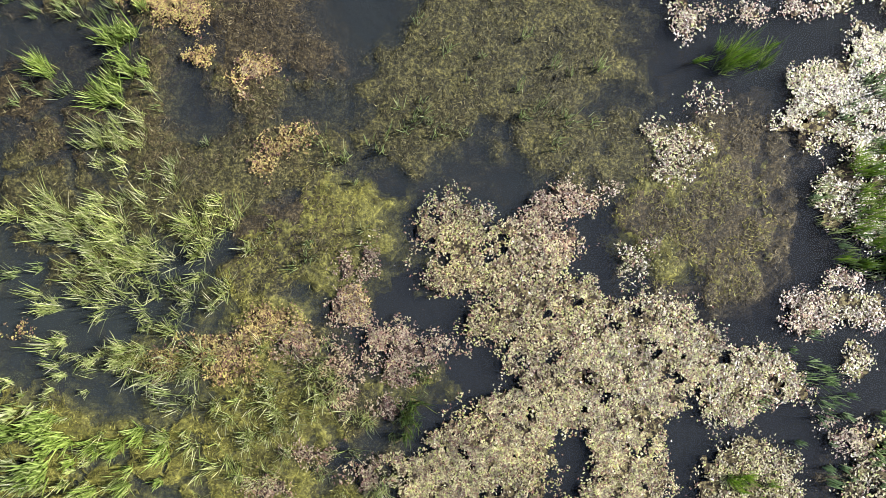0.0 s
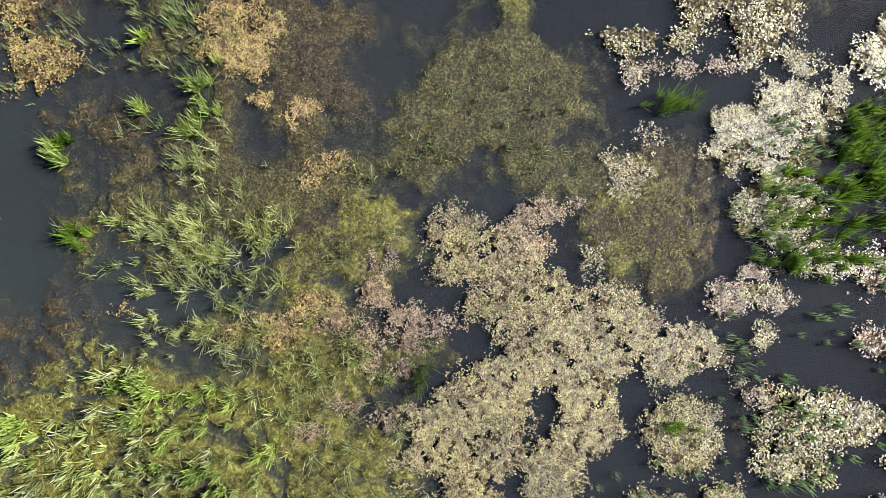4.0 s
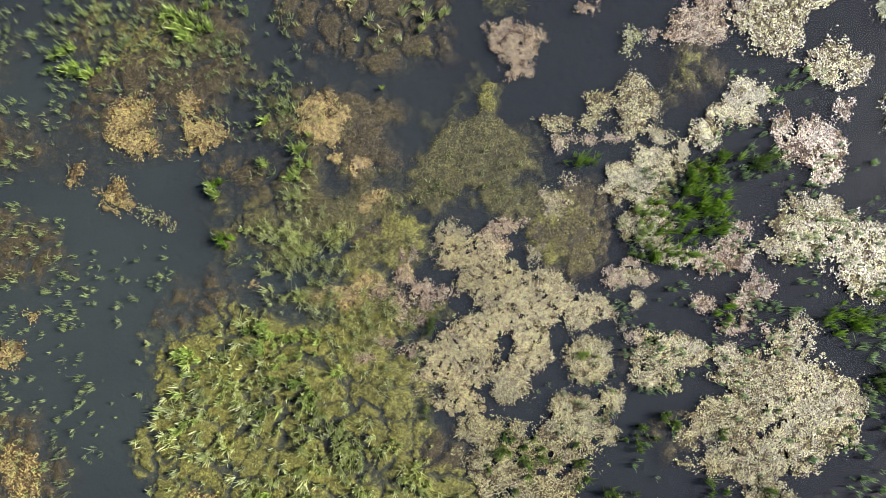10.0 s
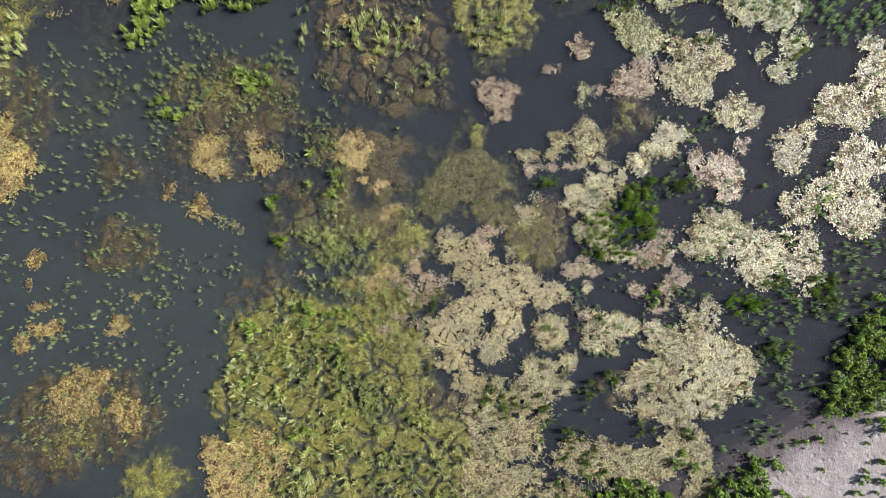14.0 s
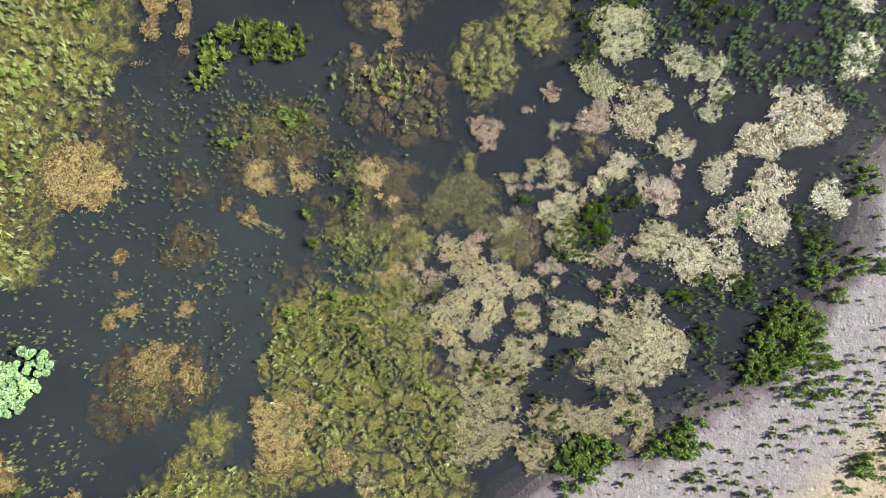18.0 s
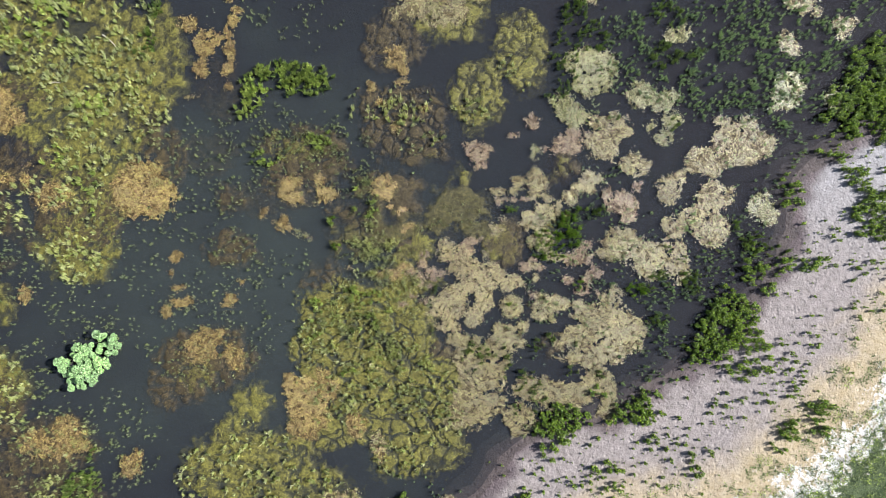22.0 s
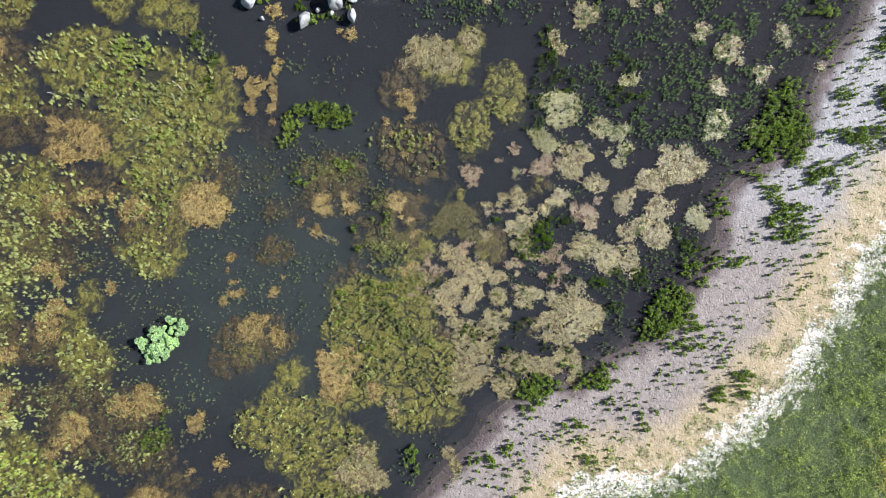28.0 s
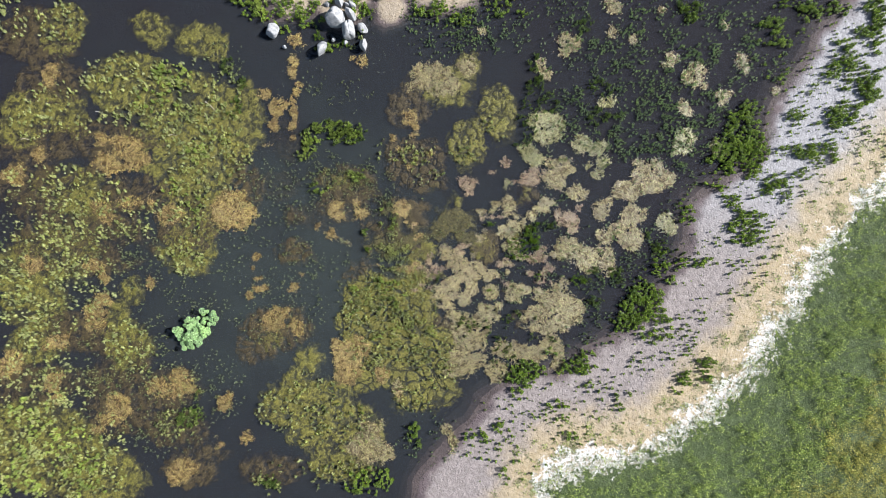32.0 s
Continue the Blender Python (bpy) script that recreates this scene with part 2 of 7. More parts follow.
_l.new(_df.outputs[0], _mx.inputs[2])
_l.new(_mx.outputs[0], _n["Material Output"].inputs[0])

# the ground: silt under the pond, wet mud, sand, salt crust, meadow soil, by zone
GROUND, _n, _l, _b = shader("ground", 0.7, 0.32)
_geo = _n.new("ShaderNodeNewGeometry")
_pos = _geo.outputs["Position"]


def zone(name):
    a = _n.new("ShaderNodeAttribute")
    a.attribute_name = name
    return a.outputs["Fac"]


_silt = ramp(_n, [(0.25, (0.030, 0.032, 0.036)), (0.5, (0.046, 0.050, 0.053)), (0.8, (0.070, 0.078, 0.072))])
_l.new(noise_node(_n, _l, 0.22, 6, 0.6, _pos).outputs[0], _silt.inputs[0])
_mud = ramp(_n, [(0.3, (0.055, 0.040, 0.045)), (0.7, (0.12, 0.09, 0.09))])
_l.new(noise_node(_n, _l, 0.5, 6, 0.65, _pos).outputs[0], _mud.inputs[0])
_sand = ramp(_n, [(0.25, (0.125, 0.105, 0.098)), (0.5, (0.215, 0.183, 0.173)), (0.75, (0.30, 0.262, 0.25))])
_l.new(noise_node(_n, _l, 1.1, 9, 0.72, _pos).outputs[0], _sand.inputs[0])
_ochre = ramp(_n, [(0.3, (0.29, 0.215, 0.105)), (0.7, (0.41, 0.335, 0.22))])
_l.new(noise_node(_n, _l, 1.4, 8, 0.7, _pos).outputs[0], _ochre.inputs[0])
_salt = ramp(_n, [(0.38, (0.40, 0.36, 0.31)), (0.6, (0.64, 0.63, 0.61))])
_l.new(noise_node(_n, _l, 1.8, 8, 0.7, _pos).outputs[0], _salt.inputs[0])
_soil = ramp(_n, [(0.3, (0.032, 0.05, 0.017)), (0.7, (0.072, 0.095, 0.036))])
_l.new(noise_node(_n, _l, 0.7, 6, 0.65, _pos).outputs[0], _soil.inputs[0])
_c = mixed(_n, _l, "MIX", zone("mud"), _silt.outputs[0], _mud.outputs[0])
_dry = ramp(_n, [(0.3, (0.17, 0.162, 0.167)), (0.65, (0.33, 0.32, 0.33))])
_l.new(noise_node(_n, _l, 1.3, 9, 0.72, _pos).outputs[0], _dry.inputs[0])
_c = mixed(_n, _l, "MIX", zone("sand"), _c, mixed(_n, _l, "MIX", zone("pale"), _sand.outputs[0], _dry.outputs[0]))


def patchy(name, scale, low, high):
    """A zone that breaks up into patches along its edge."""
    add, r = _n.new("ShaderNodeMath"), ramp(_n, [(low, (0, 0, 0)), (high, (1, 1, 1))])
    add.operation = "MULTIPLY_ADD"
    add.inputs[1].default_value = 0.5
    _l.new(zone(name), add.inputs[0])
    _l.new(noise_node(_n, _l, scale, 6, 0.65, _pos).outputs[0], add.inputs[2])
    _l.new(add.outputs[0], r.inputs[0])
    return r.outputs[0]


_c = mixed(_n, _l, "MIX", zone("ochre"), _c, _ochre.outputs[0])
_c = mixed(_n, _l, "MIX", patchy("salt", 2.4, 0.86, 0.98), _c, _salt.outputs[0])
_c = mixed(_n, _l, "MIX", patchy("soil", 1.4, 0.76, 0.84), _c, _soil.outputs[0])
_l.new(_c, _b.inputs["Base Color"])
_bm = _n.new("ShaderNodeBump")
_bm.inputs["Strength"].default_value, _bm.inputs["Distance"].default_value = 1.0, 0.22
_vo = _n.new("ShaderNodeTexVoronoi")
_vo.inputs["Scale"].default_value = 1.5
_l.new(_pos, _vo.inputs["Vector"])
_pit = ramp(_n, [(0.0, (0, 0, 0)), (0.32, (1, 1, 1))])
_l.new(_vo.outputs["Distance"], _pit.inputs[0])
_l.new(mixed(_n, _l, "MULTIPLY", 0.8, noise_node(_n, _l, 2.2, 8, 0.7, _pos).outputs[0], _pit.outputs[0]), _bm.inputs["Height"])
_l.new(_bm.outputs[0], _b.inputs["Normal"])

# ---- tools ----
RNG = np.random.default_rng(7)
TABLE = np.random.default_rng(3).random((128, 128))


def value_noise(x, y):
    xi, yi = np.floor(x).astype(int), np.floor(y).astype(int)
    fx, fy = x - xi, y - yi
    fx, fy = fx * fx * (3 - 2 * fx), fy * fy * (3 - 2 * fy)
    g = lambda a, b: TABLE[(xi + a) % 128, (yi + b) % 128]
    return (g(0, 0) * (1 - fx) + g(1, 0) * fx) * (1 - fy) + (g(0, 1) * (1 - fx) + g(1, 1) * fx) * fy


def turned(x, y, degrees):
    c, s = math.cos(radians(degrees)), math.sin(radians(degrees))
    return x * c - y * s, x * s + y * c


def ragged(x, y, size):
    """Uneven noise from about -1 to 1, with lumps of that size and two finer octaves, each turned so that no grid shows."""
    ax, ay = turned(x / size, y / size, 23)
    bx, by = turned(x * 2.3 / size, y * 2.3 / size, 61)
    cx, cy = turned(x * 5.1 / size, y * 5.1 / size, 38)
    return (value_noise(ax + 11.3, ay + 4.7) + 0.5 * value_noise(bx, by + 31) + 0.3 * value_noise(cx + 7, cy)) / 0.9 - 1.0


def inside(blobs, x, y):
    """How far, in metres, points lie inside a union of leaning ovals (x, y, rx, ry, degrees)."""
    best = np.full(x.shape, -1e9)
    for bx, by, rx, ry, *turn in blobs:
        c, s = math.cos(radians(turn[0] if turn else 0)), math.sin(radians(turn[0] if turn else 0))
        u, v = (x - bx) * c + (y - by) * s, (y - by) * c - (x - bx) * s
        best = np.maximum(best, (1 - np.sqrt((u / rx) ** 2 + (v / ry) ** 2)) * min(rx, ry))
    return best


def strewn(blobs, holes, density, edge, lump, soft=0.0, most=400000):
    """Points strewn over a patch with a ragged edge; soft: metres over which it thins out."""
    x0, x1 = min(b[0] - max(b[2], b[3]) for b in blobs) - edge, max(b[0] + max(b[2], b[3]) for b in blobs) + edge
    y0, y1 = min(b[1] - max(b[2], b[3]) for b in blobs) - edge, max(b[1] + max(b[2], b[3]) for b in blobs) + edge
    n = min(most, int((x1 - x0) * (y1 - y0) * density))
    x, y = RNG.uniform(x0, x1, n), RNG.uniform(y0, y1, n)
    uneven = edge * (ragged(x, y, lump) + 0.55 * ragged(x + 50, y, 0.45 * lump) + 0.5 * ragged(x, y + 50, 0.2 * lump))
    f = inside(blobs, x, y) + uneven
    if holes:
        f = np.minimum(f, -inside(holes, x, y) + 0.5 * uneven)
    keep = f > (RNG.random(n) * soft if soft else 0)
    return x[keep], y[keep], f[keep]


def mesh_of(name, verts, faces, material):
    """A mesh from an array of places and an array of faces that all have the same number of corners."""
    me = bpy.data.meshes.new(name)
    verts, faces = np.asarray(verts, np.float32).reshape(-1, 3), np.asarray(faces, np.int32)
    k = faces.shape[1]
    me.vertices.add(len(verts))
    me.vertices.foreach_set("co", verts.ravel())
    me.loops.add(faces.size)
    me.loops.foreach_set("vertex_index", faces.ravel())
    me.polygons.add(len(faces))
    me.polygons.foreach_set("loop_start", np.arange(0, faces.size, k, dtype=np.int32))
    me.update(calc_edges=True)
    me.materials.append(material)
    return me


def part(name, me, parent, label=""):
    ob = new(name, me)
    ob.parent = parent
    return tagged(ob, label)


def leaves(x, y, z, length, width, tilt, rng=RNG):
    """Pointed oval leaves, folded a little along the rib: six corners, two quads each."""
    n = len(x)
    if n == 0:
        return np.zeros((0, 3)), np.zeros((0, 4), int)
    a, p, q = rng.uniform(0, 2 * math.pi, n), rng.normal(0, tilt, n), rng.normal(0, tilt, n)
    tri = np.array([[-0.5, 0, 0], [-0.12, 0.5, 0.12], [0.25, 0.38, 0.1], [0.5, 0, 0], [0.25, -0.38, 0.1], [-0.12, -0.5, 0.12]])
    lx = tri[None, :, 0] * length[:, None]
    ly = tri[None, :, 1] * width[:, None]
    lz = tri[None, :, 2] * width[:, None] + np.sin(p)[:, None] * lx + np.sin(q)[:, None] * ly
    ca, sa = np.cos(a)[:, None], np.sin(a)[:, None]
    v = np.stack([x[:, None] + lx * ca - ly * sa, y[:, None] + lx * sa + ly * ca, z[:, None] + lz], -1)
    f = np.array([[0, 3, 2, 1], [0, 5, 4, 3]])[None] + 6 * np.arange(n)[:, None, None]
    return v.reshape(-1, 3), f.reshape(-1, 4)


def scraps(x, y, z, size, tilt, rng=RNG):
    """Small four-cornered fronds lying at all angles."""
    n = len(x)
    a, p, q = rng.uniform(0, 2 * math.pi, n), rng.normal(0, tilt, n), rng.normal(0, tilt, n)
    k = np.array([[-0.6, -0.03], [0.1, -0.11], [0.6, 0.02], [-0.1, 0.1]])
    lx, ly = k[None, :, 0] * size[:, None], k[None, :, 1] * size[:, None]
    lz = np.sin(p)[:, None] * lx + np.sin(q)[:, None] * ly
    ca, sa = np.cos(a)[:, None], np.sin(a)[:, None]
    v = np.stack([x[:, None] + lx * ca - ly * sa, y[:, None] + lx * sa + ly * ca, np.minimum(z[:, None] + lz, -0.012)], -1)
    return v.reshape(-1, 3), np.arange(4 * n).reshape(n, 4)


def leaflets(x, y, z, length, width, tilt, rng=RNG):
    """Small leaves of one folded face each."""
    n = len(x)
    if n == 0:
        return np.zeros((0, 3)), np.zeros((0, 4), int)
    a, p, q = rng.uniform(0, 2 * math.pi, n), rng.normal(0, tilt, n), rng.normal(0, tilt, n)
    k = np.array([[-0.5, -0.1, 0.0], [-0.02, -0.52, 0.1], [0.5, 0.06, 0.0], [0.04, 0.5, 0.1]])
    lx, ly = k[None, :, 0] * length[:, None], k[None, :, 1] * width[:, None]
    lz = k[None, :, 2] * width[:, None] + np.sin(p)[:, None] * lx + np.sin(q)[:, None] * ly
    ca, sa = np.cos(a)[:, None], np.sin(a)[:, None]
    v = np.stack([x[:, None] + lx * ca - ly * sa, y[:, None] + lx * sa + ly * ca, z[:, None] + lz], -1)
    return v.reshape(-1, 3), np.arange(4 * n).reshape(n, 4)


def carpet(name, blobs, holes, cell, edge, lump, rise, material):
    """A matted sheet over a patch with a ragged edge, about the patch's first oval; rise gives its height, or nan where it is torn."""
    bx, by = blobs[0][0], blobs[0][1]
    x0, x1 = min(b[0] - max(b[2], b[3]) for b in blobs) - edge, max(b[0] + max(b[2], b[3]) for b in blobs) + edge
    y0, y1 = min(b[1] - max(b[2], b[3]) for b in blobs) - edge, max(b[1] + max(b[2], b[3]) for b in blobs) + edge
    gx, gy = np.meshgrid(np.arange(x0, x1, cell), np.arange(y0, y1, cell))
    ny, nx = gx.shape
    x, y = gx.ravel() + RNG.uniform(-0.35, 0.35, gx.size) * cell, gy.ravel() + RNG.uniform(-0.35, 0.35, gx.size) * cell
    uneven = edge * (ragged(x, y, lump) + 0.55 * ragged(x + 50, y, 0.45 * lump) + 0.5 * ragged(x, y + 50, 0.2 * lump))
    f = inside(blobs, x, y) + uneven
    if holes:
        f = np.minimum(f, -inside(holes, x, y) + 0.5 * uneven)
    z = rise(x, y, f)
    i = (np.arange(ny - 1)[:, None] * nx + np.arange(nx - 1)[None]).ravel()
    quads = np.stack([i, i + 1, i + nx + 1, i + nx], -1)
    quads = quads[~np.isnan(z[quads]).any(1)]
    if not len(quads):
        return None
    used, flat = np.unique(quads, return_inverse=True)
    me = mesh_of(name, np.stack([x - bx, y - by, z], -1)[used], flat.reshape(-1, 4), material)
    me.polygons.foreach_set("use_smooth", np.ones(len(me.polygons), bool))
    return me


def blades(x, y, z, tall, width, lean, bend, wind=(0, 0), rng=RNG, steps=3):
    """Grass blades that rise from their roots, lean out and taper to a point, of two or three faces."""
    n = len(x)
    a = rng.uniform(0, 2 * math.pi, n)
    lean = np.abs(rng.normal(0, lean, n)) + 0.05
    dx, dy = np.cos(a) * np.sin(lean) + wind[0], np.sin(a) * np.sin(lean) + wind[1]
    t = np.array([0.0, 0.4, 0.75, 1.0] if steps == 3 else [0.0, 0.55, 1.0])
    w = np.array([0.7, 1.0, 0.7, 0.08] if steps == 3 else [0.8, 0.95, 0.1])
    out = t[None] + bend * t[None] ** 2
    cx, cy = x[:, None] + dx[:, None] * tall[:, None] * out, y[:, None] + dy[:, None] * tall[:, None] * out
    cz = z[:, None] + tall[:, None] * (t[None] * np.cos(lean)[:, None] - 0.35 * bend * t[None] ** 2)
    s = rng.uniform(0, 2 * math.pi, n)
    ox, oy = np.cos(s)[:, None] * w[None] * width[:, None] / 2, np.sin(s)[:, None] * w[None] * width[:, None] / 2
    v = np.stack([np.stack([cx - ox, cy - oy, cz], -1), np.stack([cx + ox, cy + oy, cz], -1)], 2)
    f = np.array([[0, 1, 3, 2], [2, 3, 5, 4], [4, 5, 7, 6]])[None, :steps] + 2 * (steps + 1) * np.arange(n)[:, None, None]
    return v.reshape(-1, 3), f.reshape(-1, 4)


# ---- ground, shore and water ----
SHORE = [(-6.5, -60), (-4.2, -39), (0.5, -32), (4.5, -27), (8.5, -23), (13, -20.5), (19.5, -19), (24.5, -15.2), (29.5, -13), (34.8, -6.2),
         (38.8, 0), (39.5, 7.5), (45, 11), (50.5, 16), (52.3, 22.4), (57.8, 29.5), (59.5, 34), (64, 39), (70, 47), (80, 60)]
MEADOW = [(10, -60), (15.8, -38.5), (20.2, -33.8), (31, -32), (39, -26.7), (46, -20.5), (51.5, -12.4), (56.8, -5.3), (61.3, 1.9), (64.8, 6.3), (70, 11.7), (78, 20), (90, 34)]


def smooth_line(pts, steps=8):
    p = [Vector(a) for a in pts]
    p = [p[0] * 2 - p[1]] + p + [p[-1] * 2 - p[-2]]
    out = []
    for i in range(1, len(p) - 2):
        for k in range(steps):
            t = k / steps
            out.append(0.5 * (2 * p[i] + (p[i + 1] - p[i - 1]) * t + (2 * p[i - 1] - 5 * p[i] + 4 * p[i + 1] - p[i + 2]) * t * t + (3 * p[i] - p[i - 1] - 3 * p[i + 1] + p[i + 2]) * t ** 3))
    return np.array([tuple(v) for v in out])


def beyond(line, x, y):
    """Signed distance to a line that runs up the plan: positive on its right-hand side."""
    best, side = np.full(x.shape, 1e9), np.zeros(x.shape)
    for (ax, ay), (bx, by) in zip(line[:-1], line[1:]):
        ex, ey = bx - ax, by - ay
        t = np.clip(((x - ax) * ex + (y - ay) * ey) / (ex * ex + ey * ey), 0, 1)
        d = np.hypot(x - ax - t * ex, y - ay - t * ey)
        s = (x - ax) * ey - (y - ay) * ex
        near = d < best
        best, side = np.where(near, d, best), np.where(near, np.sign(s), side)
    return best * side


SHORE_LINE, MEADOW_LINE = smooth_line(SHORE, 4), smooth_line(MEADOW, 4)


def height(x, y):
    """The lie of the land: silt bed, a low beach, the meadow a little higher."""
    d = beyond(SHORE_LINE, x, y) + 0.9 * ragged(x, y, 4.0)
    z = np.where(d < 0, np.maximum(-0.55, 0.10 * d), 0.018 * d)
    isle = inside(ISLET, x, y) + 1.1 * ragged(x, y, 2.4)
    z = np.where(isle > -1.5, np.maximum(z, np.minimum(0.2, 0.2 * isle)), z)
    z = z + 0.03 * ragged(x, y, 1.3) + np.where(d > 0, 0.02 * ragged(x, y, 0.5), 0)
    return np.minimum(z, 1.2)


ISLET = [(-16.43, 38.49, 4.02, 3.57), (-8.40, 38.31, 2.86, 2.86), (-23.58, 38.67, 4.47, 2.14), (-1.25, 39.83, 5.36, 2.32), (-12.86, 42.96, 16.08, 4.47)]


def step(a, b, v):
    t = np.clip((v - a) / (b - a), 0, 1)
    return t * t * (3 - 2 * t)


def build_ground():
    # fine cells where the camera looks, wide ones out to the horizon
    near_x, near_y = np.arange(-76, 76.1, 0.5), np.arange(-46, 46.1, 0.5)
    far = np.array([90, 130, 220, 500, 1500, 4000.0])
    gx, gy = np.concatenate([-far[::-1], near_x, far]), np.concatenate([-far[::-1], near_y, far])
    x, y = np.meshgrid(gx, gy)
    nx, ny = len(gx), len(gy)
    xf, yf = x.ravel(), y.ravel()
    z = height(xf, yf)
    i = (np.arange(ny - 1)[:, None] * nx + np.arange(nx - 1)[None]).ravel()
    me = mesh_of("ground", np.stack([xf, yf, z], -1), np.stack([i, i + 1, i + nx + 1, i + nx], -1), GROUND)
    me.polygons.foreach_set("use_smooth", np.ones(len(me.polygons), bool))
    d, m = beyond(SHORE_LINE, xf, yf) + 0.9 * ragged(xf, yf, 4.0), beyond(MEADOW_LINE, xf, yf)
    wob = m + 1.2 * ragged(xf, yf, 3.0)
    isle = inside(ISLET, xf, yf) + 1.1 * ragged(xf, yf, 2.4)
    for name, v in (("mud", np.maximum(step(-4.5, -0.5, d), step(-1.5, 0, isle))), ("sand", np.maximum(step(0.3, 2.2, d + 1.2 * ragged(xf, yf, 1.6)), step(0.2, 0.8, isle))),
                    ("ochre", np.maximum(step(-10.0, -4.0, wob + 2.0 * ragged(xf, yf, 1.5)) * 0.85, step(0.0, 0.8, isle) * 0.5)), ("salt", step(-4.8, 0.8, wob + 2.4 * ragged(xf, yf, 1.1) + 2.6 * ragged(xf, yf, 6.0))), ("soil", step(-2.5, 5.0, wob + 2.4 * ragged(xf, yf, 1.0))), ("pale", step(-8, 16, yf + 4 * ragged(xf, yf, 8.0)))):
        at = me.attributes.new(name, "FLOAT", "POINT")
        at.data.foreach_set("value", (v * np.maximum(step(-6, 0, d), step(0, 0.5, isle) if name == "ochre" else 0) if name in ("ochre", "salt", "soil", "pale") else v).astype(np.float32))
    return tagged(new("ground", me), "silt pond bed rising to a pale sandy beach, white salt crust and meadow", "ground", kind="structure")


build_ground()
bm = bmesh.new()
bmesh.ops.create_grid(bm, x_segments=8, y_segments=8, size=4000)
me = bpy.data.meshes.new("water")
bm.to_mesh(me)
bm.free()
me.materials.append(WATER)
tagged(new("water", me), "still dark grey pond water over a silty bed", "water", kind="structure")


for depth in (0.09, 0.2, 0.33):
    bm = bmesh.new()
    bmesh.ops.create_grid(bm, x_segments=2, y_segments=2, size=400)
    me = bpy.data.meshes.new("water_murk")
    bm.to_mesh(me)
    bm.free()
    me.materials.append(MURK)
    ob = tagged(new("water_murk", me), "veil of fine silt hanging in the pond water", "water", kind="structure")
    ob.location = (0, 0, -depth)


# ---- kinds of plant ----
NEAR = 9.5  # metres from the middle of the plan within which single tufts stand apart


def trails(x, y, size, width):
    """Winding tracks through the weed where creatures swim: True on a track."""
    wx, wy = x + 0.9 * size * ragged(x, y, 1.3 * size), y + 0.9 * size * ragged(x + 90, y, 1.3 * size)
    ax, ay = turned(wx / size, wy / size, 31)
    bx, by = turned(wx / size, wy / size, 72)
    return (np.abs(value_noise(ax, ay + 17) - 0.5) < width) | (np.abs(value_noise(bx + 40, by) - 0.5) < width)


def net(x, y, size):
    """How far, in metres, points lie from the lines of an uneven net with meshes of that size."""
    u, v = x / size + 0.35 * ragged(x, y, 0.6 * size), y / size + 0.35 * ragged(x + 33, y, 0.6 * size)
    i, j = np.floor(u).astype(int), np.floor(v).astype(int)
    d1, d2 = np.full(x.shape, 9.0), np.full(x.shape, 9.0)
    for a in (-1, 0, 1):
        for b in (-1, 0, 1):
            d = np.hypot(i + a + TABLE[(i + a) % 128, (j + b) % 128] - u, j + b + TABLE[(j + b + 50) % 128, (i + a + 9) % 128] - v)
            d1, d2 = np.minimum(d1, d), np.minimum(d2, np.maximum(d1, d))
    return (d2 - d1) * size * 0.5


